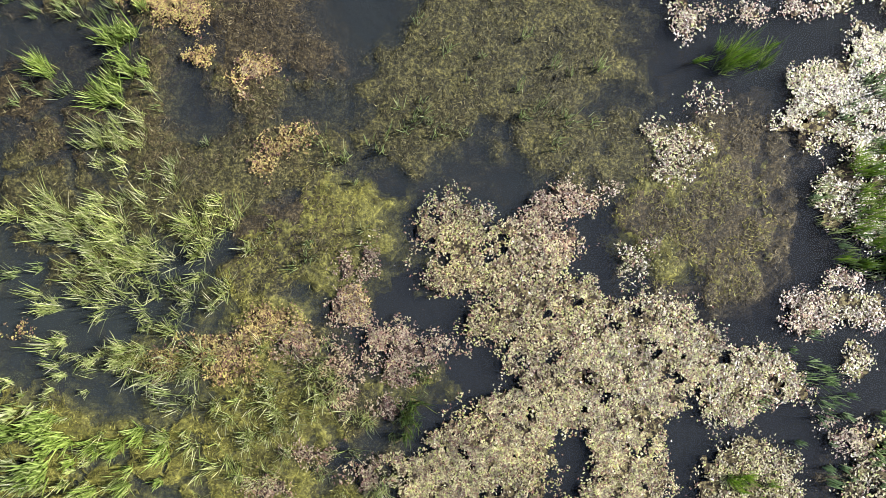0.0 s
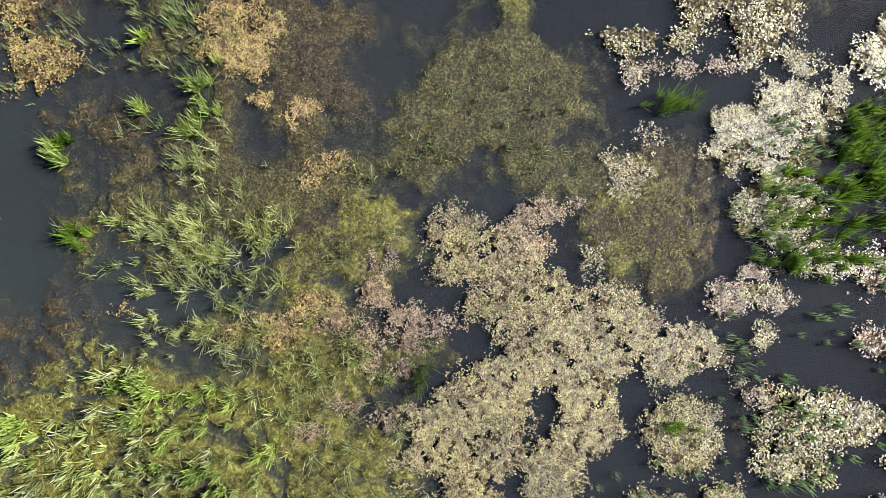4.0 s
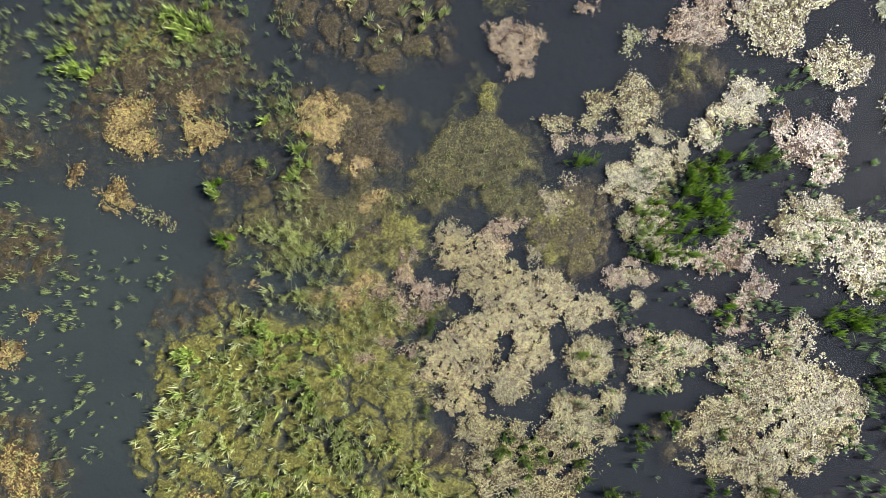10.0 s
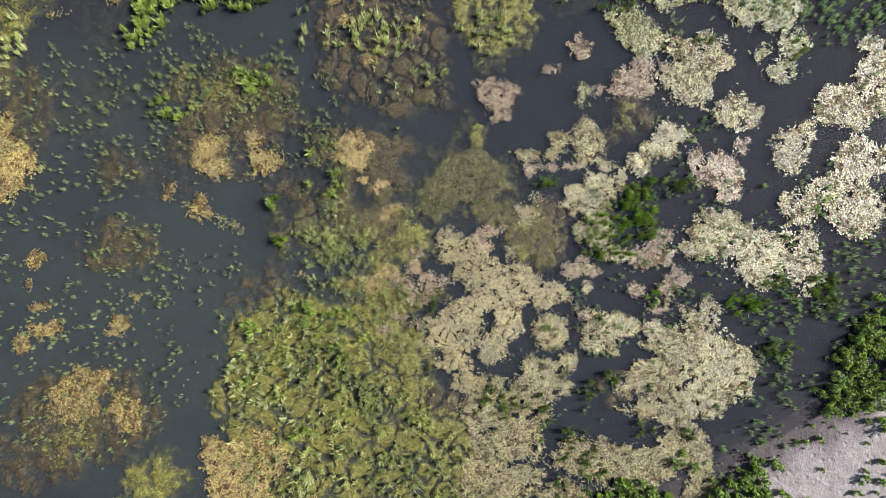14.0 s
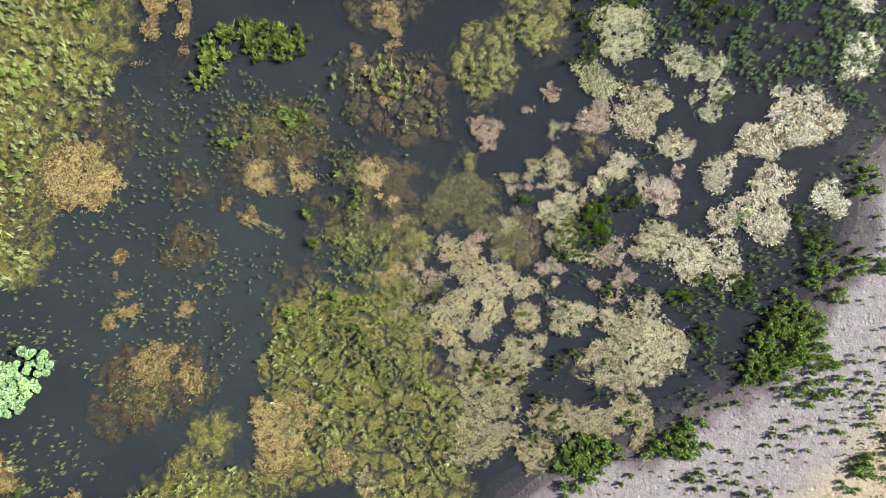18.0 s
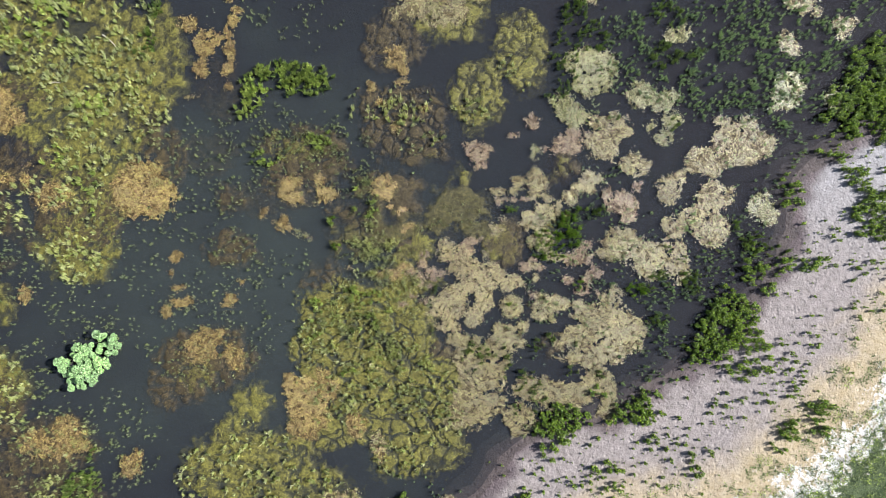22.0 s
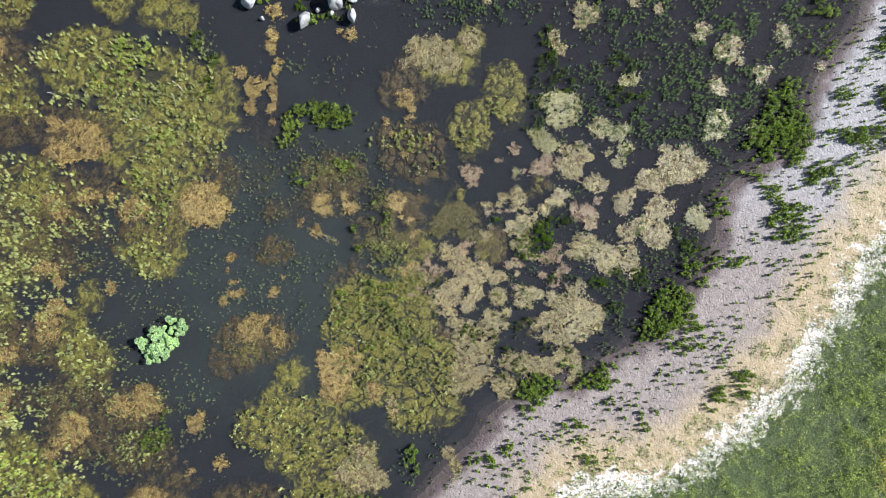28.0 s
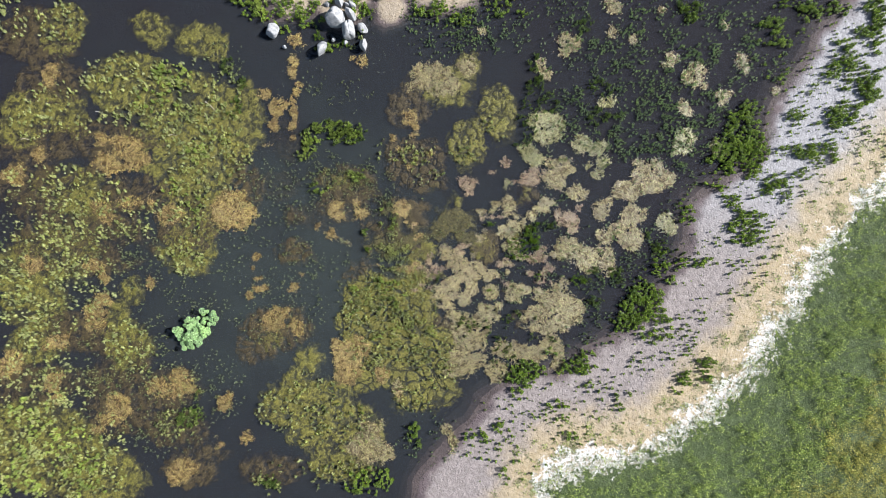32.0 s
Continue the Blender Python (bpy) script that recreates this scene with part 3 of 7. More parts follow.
def leaf_mat(kind, blobs, holes=()):
    bx, by = blobs[0][0], blobs[0][1]
    r = math.hypot(bx, by)
    size = 0.057 if r < 12.5 else 0.08 if r < 20 else 0.1 if r < 30 else 0.125
    small = min(min(b[2], b[3]) for b in blobs)
    edge = min(0.9, 0.6 * small + 0.12)
    lump = 0.8 if r < 10 else 1.2
    grown = [(x, y, rx + 0.12, ry + 0.12, *t) for x, y, rx, ry, *t in blobs]
    thing = new("floating_leaf_mat")
    thing.location = (bx, by, 0)
    word = {"tan": "pale tan", "pink": "pinkish brown", "orange": "rusty orange", "green": "yellow-green"}[kind]
    tagged(thing, "floating mat of crowded " + word + " leaves on dark pond water", "leaf mat", "leaf mats")

    def torn(x, y, f):
        return (ragged(x, y, 0.3 if r < 9 else 0.5) < (-0.47 if r < 9 else -0.56)) | (ragged(x + 20, y, 1.1) + 1.2 * np.clip(f / 0.8, 0, 1) < -0.22)

    def bunch(x, y):
        return ragged(x + 31, y, 0.26 if r < 10 else 0.42) - (0.0 if r < 10 else 0.06)

    def heap(x, y, f):
        return np.clip(ragged(x + 9, y, 0.4 if r < 10 else 0.55) + 0.25, 0, 1) * np.clip(f / 0.3, 0, 1) * (0.09 if r < 10 else 0.08)

    sheet = carpet("leaf_litter", grown, holes, 0.09 if r < 12.5 else 0.16, edge, lump,
                   lambda x, y, f: np.where((f < 0.2) | torn(x, y, f), np.nan, 0.004 + 0.6 * heap(x, y, f)), LITTER[kind])
    if sheet:
        part("leaf_litter", sheet, thing)["kind"] = "stuff"
    for name, mat, share in (("leaf_layer", LEAF[kind], 1.0), ("wilted_leaves", WILTED, (0.3 if r < 10 else 0.12) if kind != "pink" else 0.32)):
        x, y, f = strewn(grown, holes, share * (2.9 if r < 12.5 else 2.1) / size ** 2, edge, lump, 0.4 if r < 10 else 0.55)
        whole = (~torn(x, y, f) | (RNG.random(len(x)) < 0.1)) & (bunch(x, y) > RNG.normal(-0.28, 0.13, len(x)))
        x, y, f = x[whole], y[whole], f[whole]
        n = len(x)
        if n < 3:
            continue
        ln = size * RNG.uniform(0.6, 1.4, n)
        v, fc = leaflets(x - bx, y - by, 0.014 + RNG.uniform(0, 0.05, n) + heap(x, y, f), ln, ln * RNG.uniform(0.42, 0.62, n), 0.15)
        part(name, mesh_of(name, v, fc, mat), thing)["kind"] = "stuff"


# water that no weed reaches
OPEN = [(-6.22, 3.69, 0.25, 0.56), (-5.96, 2.78, 0.63, 0.42), (-3.02, 2.86, 0.7, 0.35), (-1.7, 5.35, 1.12, 0.77), (-10.39, 4.97, 1.26, 0.49), (-10.66, -1.11, 0.77, 0.84), (-10.28, -3.22, 1.4, 0.49), (-8.48, -3.96, 1.54, 0.45), (1.84, 0.66, 0.49, 0.35), (-1.3, -2.01, 0.63, 0.53), (0.76, -4.15, 0.56, 0.59), (4.06, -0.23, 0.35, 0.28), (-0.83, 7.78, 1.64, 1.87), (-10.89, 6.54, 1.28, 1.05)]


def weed_bed(kind, blobs, holes=()):
    bx, by = blobs[0][0], blobs[0][1]
    rings, sizes = [0, 10, 13, 26, 30, 99], [0.075, 0.085, 0.13, 0.15, 0.2, 0.22]  # fronds are built coarser farther out
    near = max(0.0, min(math.hypot(q[0], q[1]) - max(q[2], q[3]) for q in blobs))
    fine = float(np.interp(near, rings, sizes))
    deep = 0.45 if kind == "sunk" else 1.0
    holes = [*holes, *OPEN]
    look_of = "brown" if kind == "sunk" else kind
    low = RNG.uniform(0.0, 0.02)

    def lie(x, y, f):
        """The bed domes up to the surface in its middle; trails and seams run through it."""
        dome = np.clip((f + 0.45) / 0.85, 0, 1) * deep
        seam = np.clip(1 - net(x, y, 1.9) / (0.14 + 0.05 * ragged(x, y, 2.0)), 0, 1) + trails(x, y, 2.3, 0.025)
        return -0.035 - low - 0.36 * (1 - dome) - 0.24 * np.clip(seam, 0, 1) * step(7, 10, np.hypot(x, y)) + 0.05 * ragged(x, y, 0.5) + 0.03 * ragged(x, y + 7, 0.2)

    me = carpet("weed_carpet", blobs, holes, float(np.interp(near, [0, 9, 12, 26, 30], [0.1, 0.12, 0.2, 0.22, 0.3])), 1.0, 1.7,
                lambda x, y, f: np.where(f < -0.5, np.nan, np.minimum(lie(x, y, f), -0.016)), CARPET[look_of])
    thing = new("waterweed_bed")
    thing.location = (bx, by, 0)
    tagged(thing, {"olive": "yellow-olive", "dull": "dull brownish olive", "sunk": "deep-lying brown", "brown": "dark brown"}[kind] + " waterweed growing just under the pond surface", "waterweed", "waterweed beds")
    if me:
        part("weed_carpet", me, thing)["kind"] = "stuff"
    x, y, f = strewn(blobs, holes, (2.8 if near < 9 else 1.3) / fine ** 2, 1.0, 1.7)
    size = np.interp(np.hypot(x, y), rings, sizes)
    few = (RNG.random(len(x)) < (fine / size) ** 2) & (ragged(x, y, 0.8) > RNG.normal(-0.1, 0.3, len(x))) & (net(x, y, 1.9) > 0.09)
    x, y, f, size = x[few], y[few], f[few], size[few]
    v, fc = scraps(x - bx, y - by, np.minimum(lie(x, y, f) + RNG.uniform(0, 0.06, len(x)), -0.013), size * RNG.uniform(0.6, 1.5, len(x)), 0.35)
    part("frond_layer", mesh_of("frond_layer", v, fc, WEED[look_of]), thing)["kind"] = "stuff"


# tall, blade width, lean, bend, blades to a tuft, tufts to a square metre
HABIT = {"reed": (0.66, 0.016, 0.22, 0.15, 28, 11.5), "thin": (0.5, 0.016, 0.18, 0.15, 14, 3.0), "sprig": (0.17, 0.016, 0.35, 0.2, 7, 0.6),
         "lime": (0.7, 0.026, 0.2, 0.2, 42, 4.0), "bright": (0.7, 0.016, 0.2, 0.2, 36, 5.0),
         "dark": (0.65, 0.018, 0.24, 0.2, 28, 5.5), "shoot": (0.42, 0.024, 0.14, 0.12, 18, 3.2)}
WORDS = {"reed": "lime-green reeds with straw-coloured tips standing in water", "thin": "sparse thin green rushes standing in water", "lime": "lime-green sedge clumps standing in open water", "sprig": "small pale green water plants poking through the pond surface",
         "bright": "dense bright green sedge standing in water", "dark": "dark green sedge clump standing in water", "shoot": "scattered dark green shoots in shallow water"}
WIND = (0.05, 0.06)


def tuft_points(x, y, kind, spread, rng, share=1.0, toward=None):
    """Blades of tufts: roots, heights, widths and the way that each tuft bows."""
    tall, wide, lean, bend, count, _ = HABIT[kind]
    n = len(x)
    k = np.maximum(3, rng.poisson(count * share, n))
    i = np.repeat(np.arange(n), k)
    big = rng.uniform(0.45, 1.25, n)[i]
    px, py = x[i] + rng.normal(0, spread, len(i)) * big, y[i] + rng.normal(0, spread, len(i)) * big
    if toward is None:
        toward = rng.uniform(0, 2 * math.pi, n)
    bow = np.abs(rng.normal(0.2, 0.09, n)) * (1.0 if kind in ("reed", "bright") else 0.45)
    return px, py, tall * big * rng.uniform(0.5, 1.2, len(i)), wide / share ** 1.1 * rng.uniform(0.7, 1.3, len(i)), (np.cos(toward)[i] * bow[i], np.sin(toward)[i] * bow[i])


TUFTS = {}


def tuft_models(kind):
    """Eight tufts of a kind, built once and copied about; each bows along +x."""
    if kind not in TUFTS:
        rng = np.random.default_rng(len(TUFTS) + 40)
        TUFTS[kind] = []
        for _ in range(8):
            px, py, tl, wd, wind = tuft_points(np.zeros(1), np.zeros(1), kind, 0.09, rng, 1.0, np.zeros(1))
            v, f = blades(px, py, np.full(len(px), -0.2), tl + 0.2, wd, HABIT[kind][2], HABIT[kind][3], wind, rng)
            TUFTS[kind].append(mesh_of(kind + "_tuft", v, f, BLADE[kind]))
    return TUFTS[kind]


def bowing(x, y):
    """The way that the stands bow, in radians: it wanders slowly over the plan."""
    return 0.85 + 1.2 * ragged(x, y, 2.5)


STANDING = {}


def grass_stand(kind, blobs, holes=(), share_of=1.0):
    tall, wide, lean, bend, count, dens = HABIT[kind]
    bx, by = blobs[0][0], blobs[0][1]
    x, y, f = strewn(blobs, holes, dens * share_of, min(0.7, 0.12 + 0.4 * blobs[0][2]), 1.6, min(0.4, 0.15 * blobs[0][3]))
    if kind != "bright":
        gap = (ragged(x, y, 1.2) > (-0.5 if math.hypot(bx, by) < 10 else -0.25) + RNG.normal(0, 0.15, len(x))) & ~trails(x, y, 1.7, 0.035)
        x, y = x[gap], y[gap]
    if kind in ("sprig", "shoot"):
        drift = ragged(x + 70, y, 2.2) > (0.24 if kind == "sprig" else -0.1) + RNG.normal(0, 0.15, len(x))
        x, y = x[drift], y[drift]
    r = np.hypot(x, y)
    if kind == "reed" and len(r) and np.median(r) > 10:  # tufts stand farther apart, with gaps between
        thin_out = (RNG.random(len(x)) < 0.23) & (ragged(x + 15, y, 2.0) > RNG.normal(-0.3, 0.15, len(x)))
        x, y, r = x[thin_out], y[thin_out], r[thin_out]
    near = (r < NEAR) & (RNG.random(len(x)) < 0.5)
    for px, py, way in zip(x[near], y[near], bowing(x[near], y[near])):
        if STANDING.get(kind, 0) >= 280:
            break
        STANDING[kind] = STANDING.get(kind, 0) + 1
        ob = new({"reed": "reed_tuft", "thin": "rush_tuft", "sprig": "water_sprig", "lime": "sedge_clump", "bright": "sedge_tuft", "dark": "sedge_clump", "shoot": "shoot_tuft"}[kind], tuft_models(kind)[int(RNG.integers(8))])
        ob.matrix_world = pose(px, py, 0, 0, 0, math.degrees(way) + RNG.normal(0, 25)) @ Matrix.Scale(RNG.uniform(0.6, 1.1), 4)
        tagged(ob, WORDS[kind].replace("reeds", "reed tuft").replace("scattered ", ""), "grass tuft", kind + " tufts")
    x, y, r = x[~near], y[~near], r[~near]
    V, F, n = [], [], 0
    # blades of the stands farther out are fewer and broader
    for r0, r1, share, broad, open_out in ((0, 11, 1.0, 1.0, 1.0), (11, 24, 0.9, 2.2, 1.0), (24, 999, 0.9, 2.7, 0.95)):
        ring = (r >= r0) & (r < r1)
        if not ring.any():
            continue
        if kind in ("sprig", "thin"):
            share, broad = 0.9, 1.2
        gx, gy = x[ring], y[ring]
        px, py, tl, wd, wind = tuft_points(gx, gy, kind, 0.04 if kind == "sprig" else 0.065, RNG, share, bowing(gx, gy) + RNG.normal(0, 0.7, len(gx)))
        v, f = blades(px - bx, py - by, np.full(len(px), -0.1), tl + 0.1, wd * (0.6 * broad if kind == "shoot" and r0 else broad), lean * open_out, bend, wind, RNG, 3 if r0 == 0 and kind in ("reed", "bright", "lime") else 2)
        V.append(v)
        F.append(f + n)
        n += len(v)
    if not V:
        return
    ob = new("reed_stand" if kind == "reed" else "grass_stand", mesh_of("grass_stand", np.concatenate(V), np.concatenate(F), BLADE[kind]))
    ob.location = (bx, by, 0)
    tagged(ob, WORDS[kind], "grass stand", "grass stands", "stuff")


def shrub_mesh(rng, count, wide, tall, size, material):
    """Leaf sprays along upright shoots round a low frame of stems, open between them."""
    k = 9
    a, far = rng.uniform(0, 2 * math.pi, k), wide * 0.42 * np.sqrt(rng.random(k))
    high = tall * rng.uniform(0.6, 1.0, k) * (1 - 0.35 * far / wide)
    i = rng.integers(0, k, count)
    up = rng.random(count) ** 0.7
    girth = wide * 0.2 * (1.15 - 0.75 * up) * np.sqrt(rng.random(count))
    b = rng.uniform(0, 2 * math.pi, count)
    x, y = (far * np.cos(a))[i] * (0.5 + 0.5 * up) + girth * np.cos(b), (far * np.sin(a))[i] * (0.5 + 0.5 * up) + girth * np.sin(b)
    ln = size * rng.uniform(0.6, 1.4, count)
    v, f = leaflets(x, y, np.maximum(0.05, high[i] * up), ln, ln * 0.55, 0.7, rng)
    return mesh_of("crown", v, f, material)


def stem_mesh(rng, wide, tall):
    n = 7
    a = np.linspace(0, 2 * math.pi, n, endpoint=False) + rng.uniform(0, 0.6, n)
    V, F = [], []
    for k in range(n):
        top = np.array([math.cos(a[k]) * wide * 0.3, math.sin(a[k]) * wide * 0.3, tall * 0.7])
        for j in range(3):
            o = np.array([math.cos(j * 2.094), math.sin(j * 2.094), 0])
            V += [o * 0.03 + [0, 0, -0.1], top * 0.5 + o * 0.02 + [0, 0, 0.08 * tall], top + o * 0.006]
        b = 9 * k
        for j in range(3):
            c, d = b + 3 * j, b + 3 * ((j + 1) % 3)
            F += [[c, d, d + 1, c + 1], [c + 1, d + 1, d + 2, c + 2]]
    return mesh_of("branch_frame", np.array(V), np.array(F), BARK)


_rng = np.random.default_rng(21)
SHRUBS = [(shrub_mesh(_rng, 200, 0.85, 1.25, 0.14, CROWN), stem_mesh(_rng, 0.8, 1.1)) for _ in range(6)]
LOW = [(shrub_mesh(_rng, 80, 0.5, 0.85, 0.12, CROWN), stem_mesh(_rng, 0.4, 0.6)) for _ in range(4)]


WAITING = {"shrub": [], "small_shrub": []}


def plant_shrubs(name, models, label, group, most=280):
    """The shrubs nearest the middle of the plan stand as things of their own; those past that are joined."""
    spots = sorted(WAITING[name], key=lambda q: math.hypot(q[0], q[1]))
    arrays = []
    for crown, stems in models:
        co = np.empty(3 * len(crown.vertices), np.float32)
        crown.vertices.foreach_get("co", co)
        fc = np.empty(4 * len(crown.polygons), np.int32)
        crown.polygons.foreach_get("vertices", fc)
        arrays.append((co.reshape(-1, 3), fc.reshape(-1, 4)))
    V, F, n = [], [], 0
    for k, (px, py, s) in enumerate(spots):
        which, turn = int(RNG.integers(len(models))), RNG.uniform(0, 360)
        z = max(float(height(np.array([px]), np.array([py]))[0]), -0.15) - 0.02
        if k < most:
            thing = new(name)
            thing.matrix_world = pose(px, py, z, 0, 0, turn) @ Matrix.Scale(s, 4)
            tagged(thing, label, "shrub", group)
            part("crown", models[which][0], thing)
            part("branch_frame", models[which][1], thing)
        else:
            co, fc = arrays[which]
            c, d = math.cos(radians(turn)), math.sin(radians(turn))
            V.append(np.stack([px + s * (co[:, 0] * c - co[:, 1] * d), py + s * (co[:, 0] * d + co[:, 1] * c), z + s * co[:, 2]], -1))
            F.append(fc + n)
            n += len(co)
    if V:
        tagged(new(name + "_growth", mesh_of(name + "_growth", np.concatenate(V), np.concatenate(F), CROWN)), label.replace("shrub", "shrub growth"), "shrubs", group, "stuff")


def spaced(blobs, gap, edge):
    """Points over a patch that keep about that gap from one another."""
    x, y, f = strewn(blobs, (), 5.0 / gap ** 2, edge, 1.2)
    out = []
    for px, py in zip(x, y):
        if all((px - a) ** 2 + (py - b) ** 2 > gap * gap for a, b in out):
            out.append((px, py))
    return out


def thicket(blobs):
    # crowns reach past their roots, so the roots keep inside the patch
    roots = [(x, y, max(0.3, rx - 0.25), max(0.3, ry - 0.25), *t) for x, y, rx, ry, *t in blobs]
    WAITING["shrub"] += [(px, py, RNG.uniform(0.5, 1.15)) for px, py in spaced(roots, 0.58, 0.8) if ragged(np.array([px]), np.array([py]), 1.5)[0] > RNG.normal(-0.3, 0.12)]


def low_shrubs(blobs):
    WAITING["small_shrub"] += [(px, py, 0.4 + 0.9 * RNG.random() ** 2) for px, py in spaced(blobs, 0.95, 0.3) if ragged(np.array([px]), np.array([py]), 2.0)[0] > RNG.normal(-0.05, 0.3)]


# ---- waterweed under the surface ----
weed_bed("olive", [(-3.09, -0.57, 2.24, 1.82), (-4.24, -2.23, 2.10, 1.12), (-4.97, -3.47, 2.38, 1.26), (-3.46, -5.04, 2.80, 1.26), (-6.14, -5.83, 4.20, 1.12), (-2.50, 0.68, 2.10, 0.91), (-9.77, -5.47, 2.52, 1.26), (-1.48, -4.24, 1.68, 0.84)])
weed_bed("olive", [(-11.01, -8.33, 5.31, 3.35), (-7.69, -10.61, 6.14, 3.07), (-13.84, -10.79, 3.07, 3.35), (-4.31, -8.43, 2.51, 4.19), (-5.37, -5.06, 3.35, 1.68)])
weed_bed("brown", [(-11.21, -3.30, 2.51, 1.12), (-13.16, -3.27, 1.40, 1.12)])
weed_bed("olive", [(-11.81, -11.21, 4.89, 6.11), (-6.11, -12.08, 5.30, 6.11), (-2.84, -10.48, 2.45, 4.08), (-9.31, -5.53, 4.08, 2.45)])
weed_bed("olive", [(-11.97, -10.63, 4.47, 5.54), (-7.50, -15.09, 7.14, 7.14), (-12.86, -18.67, 4.47, 4.02), (-2.14, -17.77, 5.81, 5.81), (-3.04, -23.13, 5.36, 2.68), (-9.29, -6.16, 6.25, 3.13)])
weed_bed("sunk", [(0.65, 3.97, 4.76, 1.61), (2.85, 2.24, 2.80, 1.68), (-2.20, 1.79, 3.64, 1.33), (-4.81, 4.08, 1.68, 1.26), (-8.75, 2.91, 2.10, 1.12), (-6.26, 1.45, 2.80, 1.12)], [(-5.67, 3.26, 0.56, 0.70), (-3.01, 2.93, 0.77, 0.31), (-1.84, 5.35, 0.98, 0.35), (1.70, 0.66, 0.45, 0.36)])
weed_bed("dull", [(2.59, 2.95, 2.10, 1.26), (0.06, 2.58, 1.54, 0.84), (1.48, 3.67, 1.26, 0.70)])
weed_bed("brown", [(7.27, -0.51, 1.96, 1.96), (7.87, 1.30, 1.33, 1.33), (6.55, -1.75, 1.40, 0.77), (5.61, 0.09, 0.98, 0.98)])
weed_bed("brown", [(-4.41, 6.27, 1.50, 2.14), (-6.58, 4.17, 1.28, 1.28), (-3.58, 4.55, 1.50, 1.28)])
weed_bed("brown", [(-9.58, 3.36, 1.50, 1.28), (-7.90, 1.84, 1.71, 1.07)])
weed_bed("brown", [(-12.89, -3.00, 1.50, 1.07), (-13.55, -4.28, 1.92, 1.07)])
weed_bed("olive", [(0.64, 7.37, 0.60, 0.75), (2.25, 7.67, 0.60, 0.86)])
weed_bed("olive", [(13.13, 8.33, 1.40, 1.40)])
weed_bed("brown", [(-4.01, 10.55, 2.51, 1.68), (-1.50, 10.24, 1.95, 1.40)])
weed_bed("olive", [(-1.51, 9.54, 1.26, 1.06)])
weed_bed("brown", [(-15.49, 8.78, 2.51, 1.68), (-12.42, 8.73, 1.68, 1.95)])
weed_bed("brown", [(12.41, -10.92, 1.68, 1.12), (10.25, -6.42, 0.70, 0.84)])
weed_bed("brown", [(-4.57, 13.65, 4.89, 4.35), (-2.40, 10.93, 3.26, 2.72), (-7.29, 15.28, 2.72, 2.18)])
weed_bed("olive", [(4.13, 16.90, 2.99, 3.81), (3.58, 14.19, 2.18, 1.63)])
weed_bed("olive", [(9.03, 20.16, 2.72, 3.81), (8.49, 22.88, 2.72, 2.72)])
weed_bed("olive", [(-37.20, 15.85, 5.98, 7.07), (-32.85, 19.11, 4.35, 4.89), (-39.38, 7.15, 5.44, 6.53), (-39.39, 0.63, 3.81, 4.89)])
weed_bed("brown", [(13.37, 8.47, 1.74, 1.74)])
weed_bed("olive", [(-21.46, -17.33, 2.45, 2.18), (-23.09, -18.96, 1.63, 1.09)])
weed_bed("olive", [(-20.92, -22.77, 6.53, 2.72), (-26.36, -23.31, 2.18, 1.36)])
weed_bed("olive", [(-27.44, -14.06, 2.45, 2.18)])
weed_bed("brown", [(-14.36, 9.31, 3.26, 2.18), (-18.71, 10.94, 2.18, 1.63)])
weed_bed("brown", [(-23.61, 4.96, 1.74, 1.90), (-23.35, -0.47, 2.99, 2.18)])
weed_bed("brown", [(-24.17, -11.89, 3.26, 2.72), (-29.07, -12.43, 2.18, 2.18)])
weed_bed("olive", [(-49.48, 25.99, 7.59, 4.91), (-39.65, 20.63, 8.93, 7.14), (-34.30, 17.95, 4.47, 5.81), (-43.23, 13.49, 5.36, 3.57)])
weed_bed("olive", [(-38.76, 33.13, 4.02, 2.86), (-36.08, 31.80, 2.23, 2.68)])
weed_bed("olive", [(-60.20, 35.37, 4.02, 3.75), (-61.09, 33.13, 2.68, 2.68)])
weed_bed("olive", [(-46.35, 34.92, 3.13, 2.50), (-45.01, 33.58, 2.23, 1.79)])
weed_bed("olive", [(-64.66, 21.52, 5.36, 4.02), (-61.09, 23.76, 4.91, 2.50), (-58.41, 19.74, 2.68, 2.68), (-66.45, 18.40, 3.57, 2.68)])
weed_bed("olive", [(-58.41, 10.81, 5.36, 2.68), (-56.62, 7.23, 5.36, 3.57), (-61.98, 9.91, 3.57, 2.68)])
weed_bed("olive", [(-40.55, -1.70, 3.75, 2.68), (-43.23, 0.09, 2.68, 2.23), (-41.44, 1.88, 2.68, 3.57)])
weed_bed("olive", [(-49.03, -15.54, 3.39, 3.39), (-51.27, -16.88, 2.14, 1.96)])
weed_bed("olive", [(-63.77, -32.06, 10.72, 7.14), (-55.73, -35.64, 8.04, 4.91), (-64.66, -26.70, 6.25, 3.57), (-52.16, -37.42, 5.36, 2.68)])
weed_bed("olive", [(-66.45, -3.48, 5.36, 4.47), (-59.30, -0.80, 5.36, 4.47)])
weed_bed("olive", [(-64.66, -15.09, 4.47, 3.57)])
weed_bed("olive", [(-21.35, -18.22, 2.32, 2.86), (-22.69, -20.45, 1.79, 1.43)])
weed_bed("olive", [(-23.58, -24.92, 5.36, 3.57), (-18.22, -26.70, 5.36, 4.02), (-20.01, -29.38, 5.36, 2.68), (-12.86, -28.49, 3.57, 4.02), (-15.54, -33.85, 5.36, 3.13)])
weed_bed("brown", [(-53.94, -21.35, 2.14, 2.50), (-53.05, -24.02, 1.79, 2.68)])
weed_bed("brown", [(-25.36, -12.86, 3.57, 3.57)])
